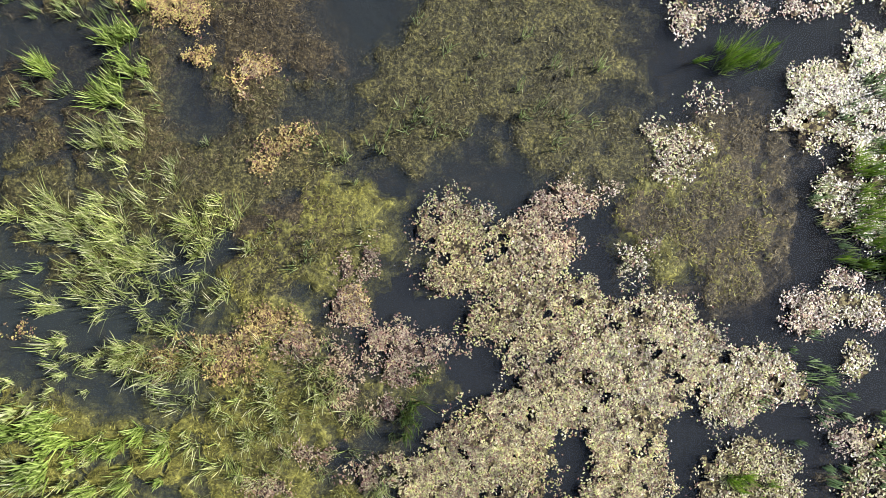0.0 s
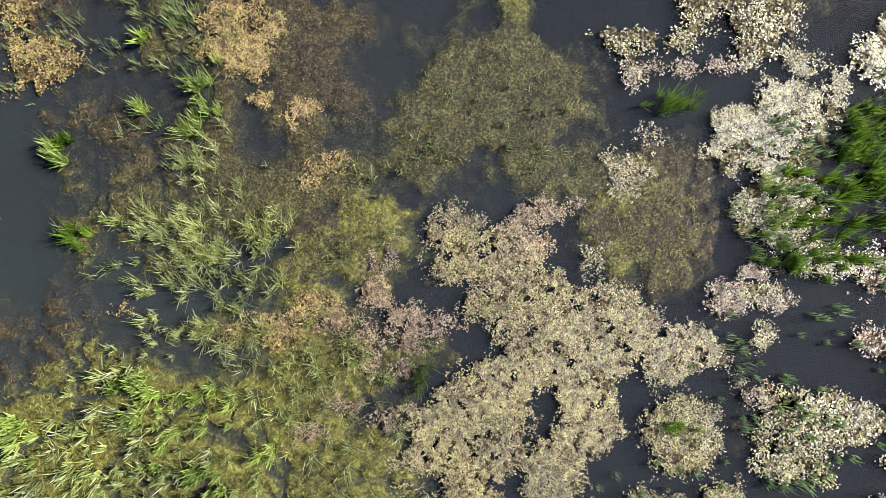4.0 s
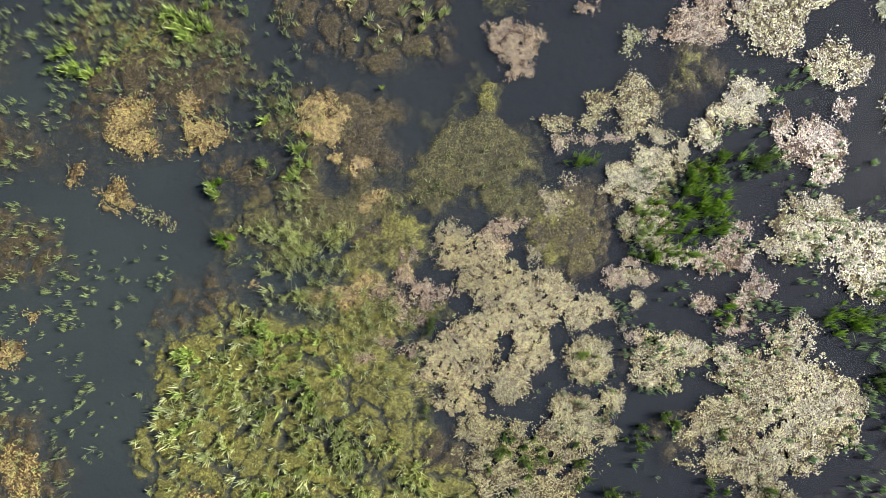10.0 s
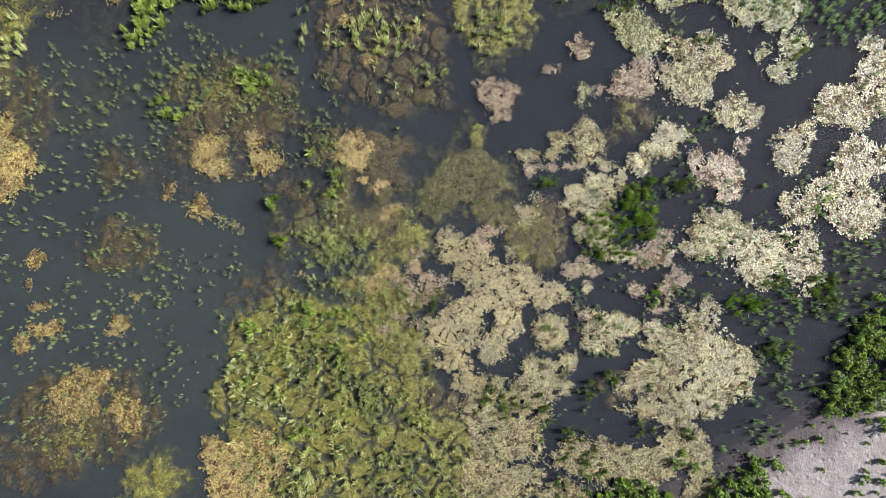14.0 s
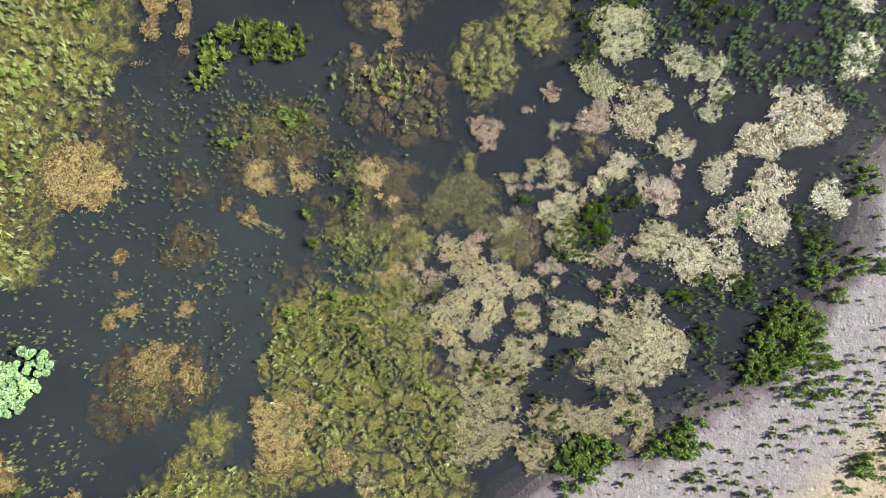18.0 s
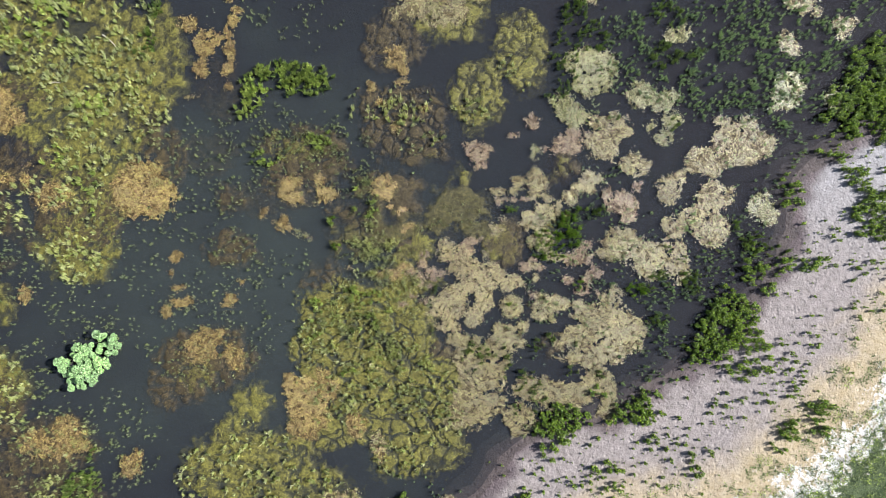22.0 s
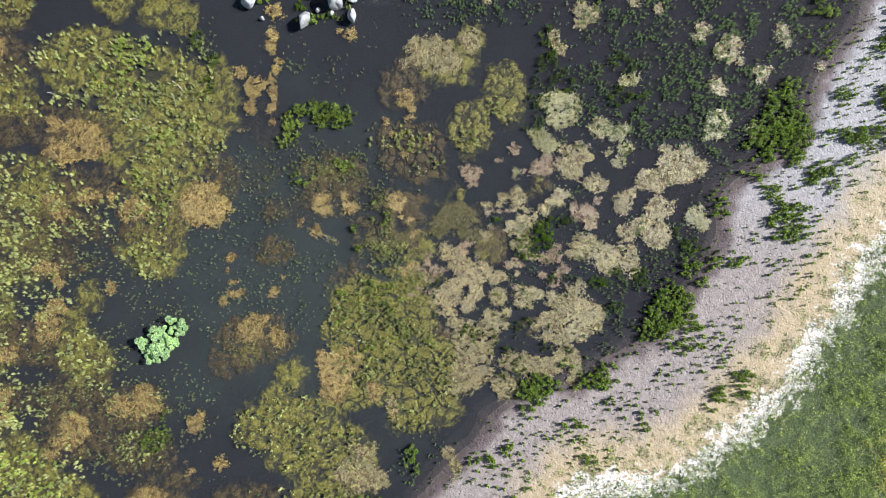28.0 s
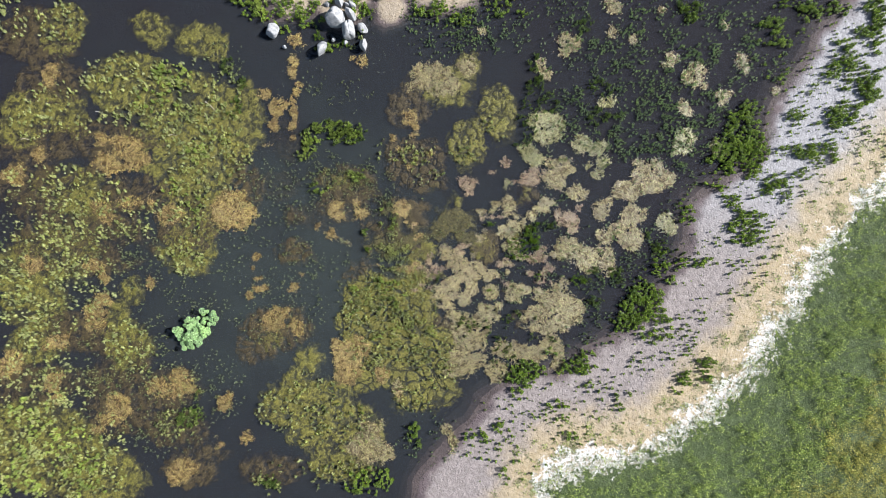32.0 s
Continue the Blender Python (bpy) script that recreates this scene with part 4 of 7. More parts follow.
weed_bed("brown", [(-27.15, -34.74, 5.36, 2.68), (-36.98, -32.06, 2.68, 1.43)])
weed_bed("brown", [(-5.72, 22.42, 3.39, 2.86), (-4.82, 25.10, 2.23, 2.68)])
weed_bed("olive", [(0.54, 25.99, 4.64, 3.39), (4.11, 28.67, 2.14, 2.50)])
weed_bed("brown", [(-6.31, 6.12, 1.40, 1.68), (-4.15, 1.90, 1.40, 1.12), (-3.62, -0.06, 2.09, 1.40)])
weed_bed("brown", [(-9.44, 2.82, 2.23, 1.40), (-7.41, 7.54, 1.12, 1.68)])
weed_bed("dull", [(1.76, 4.32, 3.63, 2.51), (3.12, 2.07, 2.51, 1.40), (-0.79, 2.41, 1.68, 1.68)])
weed_bed("brown", [(7.27, -0.23, 2.09, 2.37), (7.58, 1.72, 1.68, 1.40)])
weed_bed("brown", [(-1.00, -11.55, 2.23, 1.40), (-6.34, 4.45, 3.07, 3.35), (-3.79, 6.64, 1.68, 1.68)])
weed_bed("brown", [(-10.26, 3.95, 2.23, 1.40)])
weed_bed("brown", [(-8.93, 3.86, 3.26, 2.72), (-5.67, 5.49, 3.26, 2.72)])
weed_bed("olive", [(6.84, 0.04, 2.18, 2.45), (11.73, 2.76, 1.63, 1.09)])
weed_bed("brown", [(-14.65, 9.91, 4.47, 3.57), (-16.43, 7.23, 3.57, 2.68)])
weed_bed("brown", [(-56.62, 16.17, 13.40, 4.47), (-64.66, 9.91, 6.25, 5.36), (-48.59, 9.02, 6.25, 3.57), (-56.62, 0.98, 11.61, 5.36), (-40.55, 3.66, 5.36, 5.36)], [(-49.48, 12.59, 1.79, 1.25), (-58.41, 13.49, 1.79, 1.25), (-48.59, -0.36, 2.23, 1.43)])
weed_bed("brown", [(-63.77, 34.03, 7.14, 4.47), (-61.98, 25.99, 6.25, 3.57)])
weed_bed("olive", [(-61.09, 0.98, 7.14, 3.57), (-64.66, -8.84, 5.36, 4.47), (-56.62, 6.34, 4.47, 2.68), (-47.69, 17.06, 3.57, 2.68), (-31.62, 23.31, 2.68, 3.57)])
weed_bed("brown", [(-58.41, -13.31, 6.25, 3.57), (-64.66, -21.35, 7.14, 3.57), (-52.16, -17.77, 6.25, 5.36), (-51.27, -25.81, 5.36, 4.47)], [(-57.52, -17.77, 3.57, 1.43)])
weed_bed("brown", [(-43.23, -22.24, 5.36, 3.57), (-39.65, -34.74, 4.47, 3.57), (-42.33, -28.49, 5.36, 3.57)])
weed_bed("brown", [(-30.13, 9.86, 2.18, 3.26), (-32.31, 12.59, 2.18, 3.26)])
weed_bed("dull", [(-6.76, 2.23, 4.89, 2.72), (-10.02, 0.60, 2.72, 2.18)])
weed_bed("olive", [(-16.54, 10.67, 3.81, 1.90)])
weed_bed("dull", [(4.28, 3.75, 1.12, 1.26), (-2.05, -4.79, 1.54, 1.26), (-3.15, -3.51, 1.26, 0.84)])
weed_bed("dull", [(-3.94, -1.11, 1.54, 1.26), (-3.13, -2.53, 0.98, 0.84), (2.87, 3.36, 1.54, 0.84)])
weed_bed("dull", [(-7.16, 5.86, 2.85, 2.04)])
weed_bed("sunk", [(-26.33, 9.86, 3.26, 2.18), (-20.35, 5.51, 3.26, 2.18), (-24.69, 16.93, 2.18, 3.26)])
weed_bed("olive", [(-64.66, 22.86, 5.36, 2.32), (-66.45, 17.95, 4.02, 2.23), (-59.3, 19.74, 3.13, 1.61), (-60.2, 34.47, 3.75, 3.57)])
weed_bed("olive", [(-51.27, -13.31, 2.68, 5.36), (-49.48, -7.06, 2.23, 2.68), (-50.82, -17.77, 2.23, 2.23)])
weed_bed("brown", [(-28.04, -13.31, 3.57, 4.02), (-22.69, -12.41, 2.23, 2.23), (-30.72, -15.99, 2.23, 2.23)])

# ---- floating leaf mats ----
leaf_mat("tan", [(0.28, -0.08, 1.12, 0.98), (0.12, -1.34, 1.23, 0.63), (1.66, -1.09, 1.68, 1.12), (1.21, -2.48, 1.12, 0.77), (3.03, -2.38, 2.10, 1.19), (4.60, -1.01, 0.73, 0.50), (4.85, -2.70, 1.54, 0.91), (3.84, -4.07, 2.59, 1.19), (6.23, -3.42, 1.26, 0.84), (7.76, -3.95, 1.01, 0.98), (7.05, -4.63, 0.98, 0.53), (2.14, -4.88, 1.33, 0.91), (4.09, -5.34, 1.47, 0.84), (0.86, -5.83, 1.40, 0.77), (-0.40, -6.23, 1.47, 0.77), (4.35, -6.46, 1.26, 0.70), (-0.87, -1.88, 0.49, 0.42, -40)], [(-1.16, -2.01, 0.63, 0.39, 40), (-0.33, -2.73, 0.56, 0.31, 40), (0.84, -3.59, 0.59, 0.45, 40), (0.20, -4.14, 0.77, 0.77), (3.10, -5.74, 0.31, 0.35), (3.91, -0.79, 0.31, 0.28)])
leaf_mat("pink", [(3.23, 0.35, 1.19, 0.56, 15), (2.79, -0.55, 0.98, 0.63), (2.25, 0.09, 0.56, 0.28), (4.15, 0.75, 0.39, 0.31)])
leaf_mat("pink", [(-1.76, -0.81, 0.31, 0.53), (-1.98, -1.29, 0.25, 0.28)])
leaf_mat("pink", [(-1.45, -2.84, 1.05, 0.56), (-0.20, -3.08, 0.84, 0.56), (-2.42, -1.99, 0.56, 0.70), (-1.19, -3.55, 1.12, 0.49), (-2.44, -2.96, 0.70, 0.42)])
leaf_mat("tan", [(0.11, -5.99, 1.82, 0.90), (0.94, -7.39, 1.71, 1.28), (1.13, -8.78, 1.33, 0.86), (3.50, -7.75, 1.18, 1.28), (1.82, -6.01, 1.28, 1.07), (3.75, -5.40, 1.71, 0.86), (-1.41, -7.46, 0.75, 0.64), (4.37, -7.12, 0.64, 0.64)], [(3.11, -5.50, 0.38, 0.26), (2.06, -8.37, 0.38, 0.75)])
leaf_mat("tan", [(7.58, -6.85, 1.39, 1.39), (8.44, -6.54, 0.64, 0.75)])
leaf_mat("tan", [(7.12, -9.86, 1.73, 1.12), (6.29, -9.15, 1.12, 0.70), (8.81, -8.91, 0.78, 0.78), (8.36, -10.72, 0.70, 0.56)])
leaf_mat("tan", [(1.80, -10.48, 1.17, 1.06), (2.48, -12.03, 1.54, 0.98), (1.50, -12.15, 1.12, 0.84), (3.75, -10.79, 0.70, 1.12), (-1.51, -8.33, 0.78, 0.61), (3.23, -8.41, 1.12, 0.98)])
leaf_mat("tan", [(12.34, -6.59, 1.45, 1.17), (10.92, -7.83, 1.06, 0.70), (11.37, -5.88, 0.70, 0.61)])
leaf_mat("pink", [(9.84, -5.63, 0.67, 0.34), (9.37, -5.07, 0.39, 0.22)])
leaf_mat("tan", [(10.29, -3.71, 0.45, 0.56)])
leaf_mat("tan", [(18.81, -5.80, 1.43, 1.63), (17.96, -9.05, 3.26, 2.65), (20.81, -9.48, 1.63, 2.24), (15.94, -7.81, 1.02, 1.02), (14.69, -10.24, 1.96, 1.63), (16.71, -12.09, 3.87, 1.43), (13.05, -11.04, 1.02, 0.90)])
leaf_mat("pink", [(13.91, -3.97, 0.98, 0.56), (15.43, -4.97, 1.06, 0.78), (16.72, -3.03, 1.17, 0.78), (15.59, -3.85, 1.12, 0.56), (17.11, -5.27, 0.50, 0.56)])
leaf_mat("tan", [(14.99, -6.50, 0.78, 0.61), (14.41, -7.83, 0.84, 0.39)])
leaf_mat("tan", [(11.05, -6.94, 1.43, 1.63), (12.89, -6.55, 1.02, 0.73), (12.06, -7.97, 0.73, 0.73)])
leaf_mat("tan", [(13.51, -6.36, 0.61, 0.57), (14.93, -6.57, 0.73, 0.61)])
leaf_mat("pink", [(14.78, -1.48, 1.96, 0.98), (15.81, 0.14, 1.02, 0.73)])
leaf_mat("tan", [(19.68, 0.51, 2.45, 1.63), (18.04, -0.90, 1.63, 1.14), (21.31, 0.09, 1.63, 1.22)])
leaf_mat("tan", [(22.92, -1.76, 2.45, 1.63), (22.91, -3.39, 1.63, 0.82), (25.98, -2.20, 1.43, 1.55), (25.96, -3.83, 0.73, 0.61)])
leaf_mat("tan", [(29.41, 9.38, 2.61, 1.74), (32.68, 11.17, 3.37, 2.72), (35.12, 11.17, 1.74, 1.74), (31.32, 13.62, 1.36, 0.87), (33.76, 13.34, 1.52, 0.98), (28.05, 8.45, 1.36, 0.98), (29.68, 7.91, 1.36, 0.65)])
leaf_mat("tan", [(25.06, 6.01, 1.52, 1.90), (26.15, 7.37, 1.20, 0.76)])
leaf_mat("tan", [(29.95, 5.19, 2.07, 1.90), (29.40, 1.66, 2.28, 2.28), (28.05, 3.56, 1.63, 1.36), (25.33, 1.93, 1.36, 1.36), (26.14, -0.52, 1.20, 1.36), (25.59, -2.69, 1.09, 1.52)])
leaf_mat("tan", [(22.60, -1.06, 2.45, 1.74), (22.33, -2.69, 1.36, 1.09), (19.89, -0.51, 1.36, 1.09)])
leaf_mat("pink", [(19.89, 4.66, 1.90, 1.52), (20.43, 3.02, 1.09, 0.82), (18.26, 5.74, 0.76, 0.87), (21.52, 6.67, 0.76, 0.54)])
leaf_mat("tan", [(16.36, 7.11, 1.52, 0.87), (14.18, 5.20, 0.98, 0.98)])
leaf_mat("tan", [(10.45, 6.98, 1.17, 1.54), (10.01, 5.59, 0.98, 0.84), (8.22, 7.01, 0.84, 0.78), (6.53, 5.92, 1.34, 0.56), (5.28, 6.22, 0.61, 0.45), (6.23, 4.95, 0.56, 0.45), (7.93, 6.04, 1.26, 0.56), (10.47, 8.10, 0.50, 0.45)])
leaf_mat("tan", [(10.11, 2.80, 1.73, 1.34), (11.24, 3.62, 1.26, 1.12), (11.54, 5.15, 0.84, 0.61), (12.64, 3.87, 0.61, 0.98), (9.40, 2.25, 0.98, 0.78), (10.65, 1.67, 0.84, 0.56)])
leaf_mat("tan", [(5.90, 1.60, 0.61, 0.78), (5.49, 2.03, 0.39, 0.39)])
leaf_mat("tan", [(6.62, 2.91, 0.56, 0.50)])
leaf_mat("tan", [(16.32, 7.17, 1.26, 0.70), (15.19, 6.35, 0.78, 0.56), (14.20, 5.11, 0.70, 0.84), (16.44, 6.05, 0.61, 0.61)])
leaf_mat("pink", [(20.13, 4.38, 1.43, 1.43), (18.10, 5.22, 1.02, 0.90), (21.37, 6.41, 0.73, 0.73), (20.32, 2.95, 0.90, 0.73)])
leaf_mat("tan", [(15.46, 6.46, 1.14, 1.02), (14.02, 5.25, 0.82, 0.73), (16.49, 7.06, 0.90, 0.73)])
leaf_mat("tan", [(17.72, 11.18, 2.45, 1.74), (18.81, 13.08, 2.18, 1.63), (16.64, 13.63, 1.36, 0.82)])
leaf_mat("pink", [(13.91, 11.02, 1.90, 0.98), (15.00, 12.27, 1.36, 0.76), (12.28, 10.64, 1.09, 0.65)])
leaf_mat("green", [(15.00, 13.90, 1.36, 1.09), (13.37, 15.26, 1.63, 1.52), (12.56, 16.08, 1.09, 0.87)])
leaf_mat("tan", [(21.25, 8.84, 1.74, 1.41)])
leaf_mat("green", [(16.37, 18.53, 2.45, 2.18), (14.74, 20.16, 1.90, 1.63), (17.19, 20.43, 1.63, 1.36), (18.00, 17.71, 1.09, 0.76)])
leaf_mat("green", [(22.08, 16.34, 1.90, 1.63), (23.71, 15.80, 1.90, 1.09), (25.07, 15.80, 1.09, 1.52), (21.80, 17.70, 1.36, 0.82)])
leaf_mat("green", [(24.52, 11.72, 1.52, 1.09), (25.34, 13.62, 0.98, 1.09), (22.89, 13.08, 0.87, 0.76)])
leaf_mat("pink", [(3.85, 10.22, 1.52, 1.41), (3.31, 10.65, 1.09, 0.76), (4.67, 10.65, 0.87, 0.76), (4.02, 9.02, 0.76, 0.65)])
leaf_mat("pink", [(9.84, 13.64, 0.98, 0.82)])
leaf_mat("pink", [(7.66, 12.12, 0.71, 0.44)])
leaf_mat("green", [(10.00, 10.48, 0.71, 0.87)])
leaf_mat("green", [(37.85, 16.60, 1.74, 1.85), (38.66, 18.23, 0.98, 0.82), (37.03, 15.24, 0.98, 0.65)])
leaf_mat("tan", [(38.39, 22.04, 0.98, 1.20), (39.21, 21.33, 0.76, 0.54)])
leaf_mat("tan", [(36.08, 30.01, 1.34, 1.52), (35.19, 29.38, 0.89, 0.71)])
leaf_mat("tan", [(40.01, 27.60, 1.79, 2.14), (38.49, 27.33, 1.25, 1.25), (41.17, 25.99, 0.71, 1.07)])
leaf_mat("tan", [(47.42, 29.74, 1.16, 1.43), (47.69, 28.49, 1.07, 0.80)])
leaf_mat("tan", [(44.30, 23.76, 1.25, 1.16), (43.58, 24.38, 0.98, 0.80), (45.19, 24.47, 0.80, 0.80)])
leaf_mat("tan", [(37.87, 22.86, 0.80, 1.07), (38.58, 21.70, 0.98, 0.89)])
leaf_mat("green", [(38.23, 16.88, 1.79, 1.79), (38.05, 18.40, 1.25, 1.07)])
leaf_mat("green", [(43.41, 15.72, 1.25, 1.43)])
leaf_mat("green", [(35.37, 4.11, 1.61, 1.79), (36.26, 3.22, 1.25, 1.07)])
leaf_mat("tan", [(52.52, 25.10, 0.98, 0.98)])
leaf_mat("tan", [(26.88, 38.05, 1.79, 1.52)])
leaf_mat("tan", [(26.70, 34.47, 0.98, 1.25)])
leaf_mat("tan", [(20.01, 32.42, 2.14, 1.79), (18.84, 31.17, 1.25, 1.07)])
leaf_mat("tan", [(30.01, 33.13, 0.71, 0.80)])
leaf_mat("tan", [(34.65, 37.78, 0.71, 0.63)])
leaf_mat("tan", [(44.57, 35.37, 0.71, 0.80)])
leaf_mat("green", [(25.99, 23.13, 1.43, 1.25)])
leaf_mat("tan", [(5.89, 34.65, 1.16, 0.80)])
leaf_mat("tan", [(15.45, 29.12, 1.16, 1.43), (16.17, 27.78, 0.80, 1.07)])
leaf_mat("green", [(16.17, 19.74, 2.68, 2.32), (17.95, 19.29, 1.61, 1.79)])
leaf_mat("orange", [(-16.63, 6.98, 1.17, 0.89), (-16.38, 5.30, 1.17, 0.89), (-17.20, 6.15, 0.84, 0.84), (-17.08, 5.17, 0.98, 0.39)])
leaf_mat("orange", [(-13.56, 7.21, 0.78, 0.95), (-12.88, 5.67, 1.34, 1.12), (-13.04, 4.69, 0.98, 0.45), (-12.05, 5.51, 0.78, 0.61)])
leaf_mat("orange", [(-19.61, 3.96, 0.56, 0.61), (-20.04, 3.26, 0.39, 0.39)])
leaf_mat("orange", [(-17.68, 2.53, 1.17, 0.89), (-17.13, 2.10, 0.98, 0.61), (-18.11, 1.70, 0.70, 0.45)])
leaf_mat("green", [(-15.19, 1.09, 0.89, 0.45), (-16.02, 1.67, 0.70, 0.39), (-14.64, 0.72, 0.45, 0.34)])
leaf_mat("orange", [(-6.32, 5.70, 0.67, 0.56), (-5.53, 6.39, 0.45, 0.39), (-6.72, 6.83, 0.45, 0.50)])
leaf_mat("orange", [(-4.11, 3.99, 0.39, 0.34)])
leaf_mat("orange", [(-3.86, 2.12, 0.67, 0.34), (-3.25, 2.31, 0.34, 0.25)])
leaf_mat("pink", [(-4.46, 3.87, 0.49, 0.28), (-4.68, 3.52, 0.35, 0.17)])
leaf_mat("orange", [(-5.98, 5.09, 0.31, 0.42), (-5.90, 4.32, 0.22, 0.28)])
leaf_mat("orange", [(-26.32, 22.10, 1.31, 1.63), (-26.59, 19.65, 0.98, 1.63), (-25.50, 22.91, 0.98, 1.09)])
leaf_mat("orange", [(-23.60, 17.74, 0.54, 0.65)])
leaf_mat("orange", [(-27.95, 16.39, 1.09, 0.38)])
leaf_mat("orange", [(-33.67, 5.52, 2.99, 2.61), (-32.31, 4.43, 2.72, 1.63), (-33.94, 7.69, 1.90, 1.36), (-30.14, 6.06, 1.36, 1.20), (-31.77, 3.07, 1.90, 0.65)])
leaf_mat("orange", [(-29.60, -1.12, 0.92, 1.09), (-29.87, -2.91, 0.54, 0.76)])
leaf_mat("orange", [(-29.06, -6.18, 1.74, 0.87), (-30.42, -7.43, 0.76, 0.98), (-29.33, -4.55, 0.87, 0.65)])
leaf_mat("orange", [(-26.35, -10.53, 2.28, 1.52), (-26.89, -11.89, 2.18, 1.20), (-25.26, -9.72, 1.20, 0.98)])
leaf_mat("orange", [(-23.08, -12.17, 1.31, 1.52)])
leaf_mat("orange", [(-23.51, -6.18, 0.98, 0.87)])
leaf_mat("orange", [(-22.26, -4.01, 0.54, 0.49)])
leaf_mat("orange", [(-5.11, 20.72, 1.41, 1.63), (-4.57, 19.36, 0.98, 0.76)])
leaf_mat("orange", [(-49.93, 15.72, 2.68, 2.50), (-52.60, 13.49, 2.23, 1.96), (-48.59, 13.93, 2.23, 1.61), (-53.94, 13.93, 1.43, 1.79), (-51.27, 17.06, 1.79, 1.25)])
leaf_mat("orange", [(-53.94, 17.51, 1.79, 0.89), (-54.39, 16.61, 1.25, 0.71)])
leaf_mat("orange", [(-49.48, 7.23, 2.14, 1.25), (-53.94, 6.34, 1.61, 1.43), (-53.05, 5.00, 1.79, 1.25)])
leaf_mat("orange", [(-46.09, 7.68, 0.71, 1.43)])
leaf_mat("orange", [(-33.85, 6.79, 3.13, 2.68), (-31.62, 5.89, 2.23, 1.96), (-33.40, 4.11, 2.14, 1.07), (-32.06, 8.57, 1.43, 1.25)])
leaf_mat("orange", [(-67.79, 11.70, 2.32, 1.96)])
leaf_mat("orange", [(-61.98, 27.78, 1.43, 1.61), (-62.43, 25.99, 1.07, 0.89)])
leaf_mat("orange", [(-63.77, 14.83, 1.61, 1.43)])
leaf_mat("orange", [(-43.23, 5.45, 2.14, 1.79)])
leaf_mat("orange", [(-54.84, -10.63, 2.14, 2.50), (-53.94, -8.40, 1.61, 1.79), (-55.73, -11.97, 1.43, 1.25)])
leaf_mat("orange", [(-61.09, -14.65, 2.32, 1.16), (-62.43, -15.54, 1.25, 0.71)])
leaf_mat("orange", [(-68.06, -17.95, 1.96, 1.79), (-69.31, -19.11, 1.25, 1.43)])
leaf_mat("orange", [(-61.54, -21.35, 1.43, 1.61), (-60.64, -20.45, 1.07, 1.07)])
leaf_mat("orange", [(-61.09, -23.67, 1.07, 0.89)])
leaf_mat("orange", [(-51.27, -24.92, 2.14, 2.50), (-52.60, -27.15, 2.23, 1.43), (-54.39, -28.49, 1.96, 1.07)])
leaf_mat("orange", [(-43.23, -22.24, 3.13, 1.43), (-45.01, -21.79, 1.79, 1.61), (-41.44, -20.45, 1.96, 1.61), (-40.55, -22.24, 1.79, 1.07)])
leaf_mat("orange", [(-40.99, -34.74, 2.32, 2.14), (-42.33, -36.08, 1.61, 1.07)])
leaf_mat("orange", [(-34.47, -24.20, 1.07, 1.43), (-33.58, -22.69, 0.71, 0.89)])
leaf_mat("orange", [(-30.90, -29.56, 1.25, 1.16)])
leaf_mat("orange", [(-35.37, -30.81, 0.89, 1.25)])
leaf_mat("orange", [(-46.35, -5.27, 0.89, 1.43)])
leaf_mat("orange", [(-12.86, 29.74, 1.16, 0.89), (-14.20, 30.28, 0.71, 0.54)])
leaf_mat("orange", [(-23.04, 32.96, 1.25, 1.34)])
leaf_mat("orange", [(-23.76, 28.67, 0.98, 1.79)])
leaf_mat("orange", [(-28.49, 24.65, 1.25, 1.07)])
leaf_mat("orange", [(-64.66, -2.59, 1.96, 1.79)])
leaf_mat("orange", [(-55.28, -2.59, 1.96, 1.25), (-53.50, -4.38, 1.43, 1.07)])
leaf_mat("tan", [(4.11, -14.20, 2.86, 2.50), (3.66, -17.77, 3.13, 2.32), (5.89, -11.52, 1.96, 2.23), (1.88, -19.11, 1.79, 1.43)])
leaf_mat("orange", [(-15.54, -15.54, 1.96, 1.61), (-14.20, -18.67, 1.96, 1.61), (-12.86, -16.43, 1.25, 1.25), (-15.99, -17.77, 1.25, 1.25)])
leaf_mat("tan", [(9.91, -15.99, 2.23, 1.96), (13.49, -16.88, 4.02, 1.96), (17.06, -15.09, 1.96, 1.96), (8.57, -19.11, 1.96, 2.23), (17.95, -17.77, 1.25, 2.23)])
leaf_mat("tan", [(-11.97, -31.17, 3.39, 2.86), (-9.29, -32.06, 1.61, 1.61), (-11.52, -28.49, 1.96, 1.79)])
leaf_mat("tan", [(1.43, -30.28, 0.89, 2.23), (0.54, -28.49, 1.07, 1.25)])
leaf_mat("tan", [(-7.06, -22.24, 1.07, 1.07), (-7.50, -21.35, 0.71, 0.71)])
leaf_mat("tan", [(-3.48, 27.95, 1.79, 1.43), (0.54, 25.99, 2.68, 2.14), (-1.25, 27.33, 2.68, 2.32), (-4.38, 25.99, 1.79, 0.89)])
leaf_mat("tan", [(3.93, 28.67, 1.79, 1.79)])
leaf_mat("tan", [(10.91, 0.55, 1.68, 1.26), (10.03, -2.23, 1.26, 0.50), (12.28, -1.29, 1.54, 0.61)])
leaf_mat("orange", [(-14.93, -16.79, 2.61, 2.72), (-15.48, -19.51, 1.90, 2.18), (-13.30, -14.62, 1.36, 1.36)])
leaf_mat("orange", [(-9.77, -20.06, 1.20, 1.74), (-7.05, -22.78, 0.76, 0.98)])
leaf_mat("orange", [(-7.83, 17.46, 0.87, 0.54), (-4.57, 18.00, 0.87, 0.65), (-2.40, 15.28, 0.76, 0.54), (-5.12, 13.11, 0.98, 0.54), (-6.75, 15.83, 0.65, 0.65)])
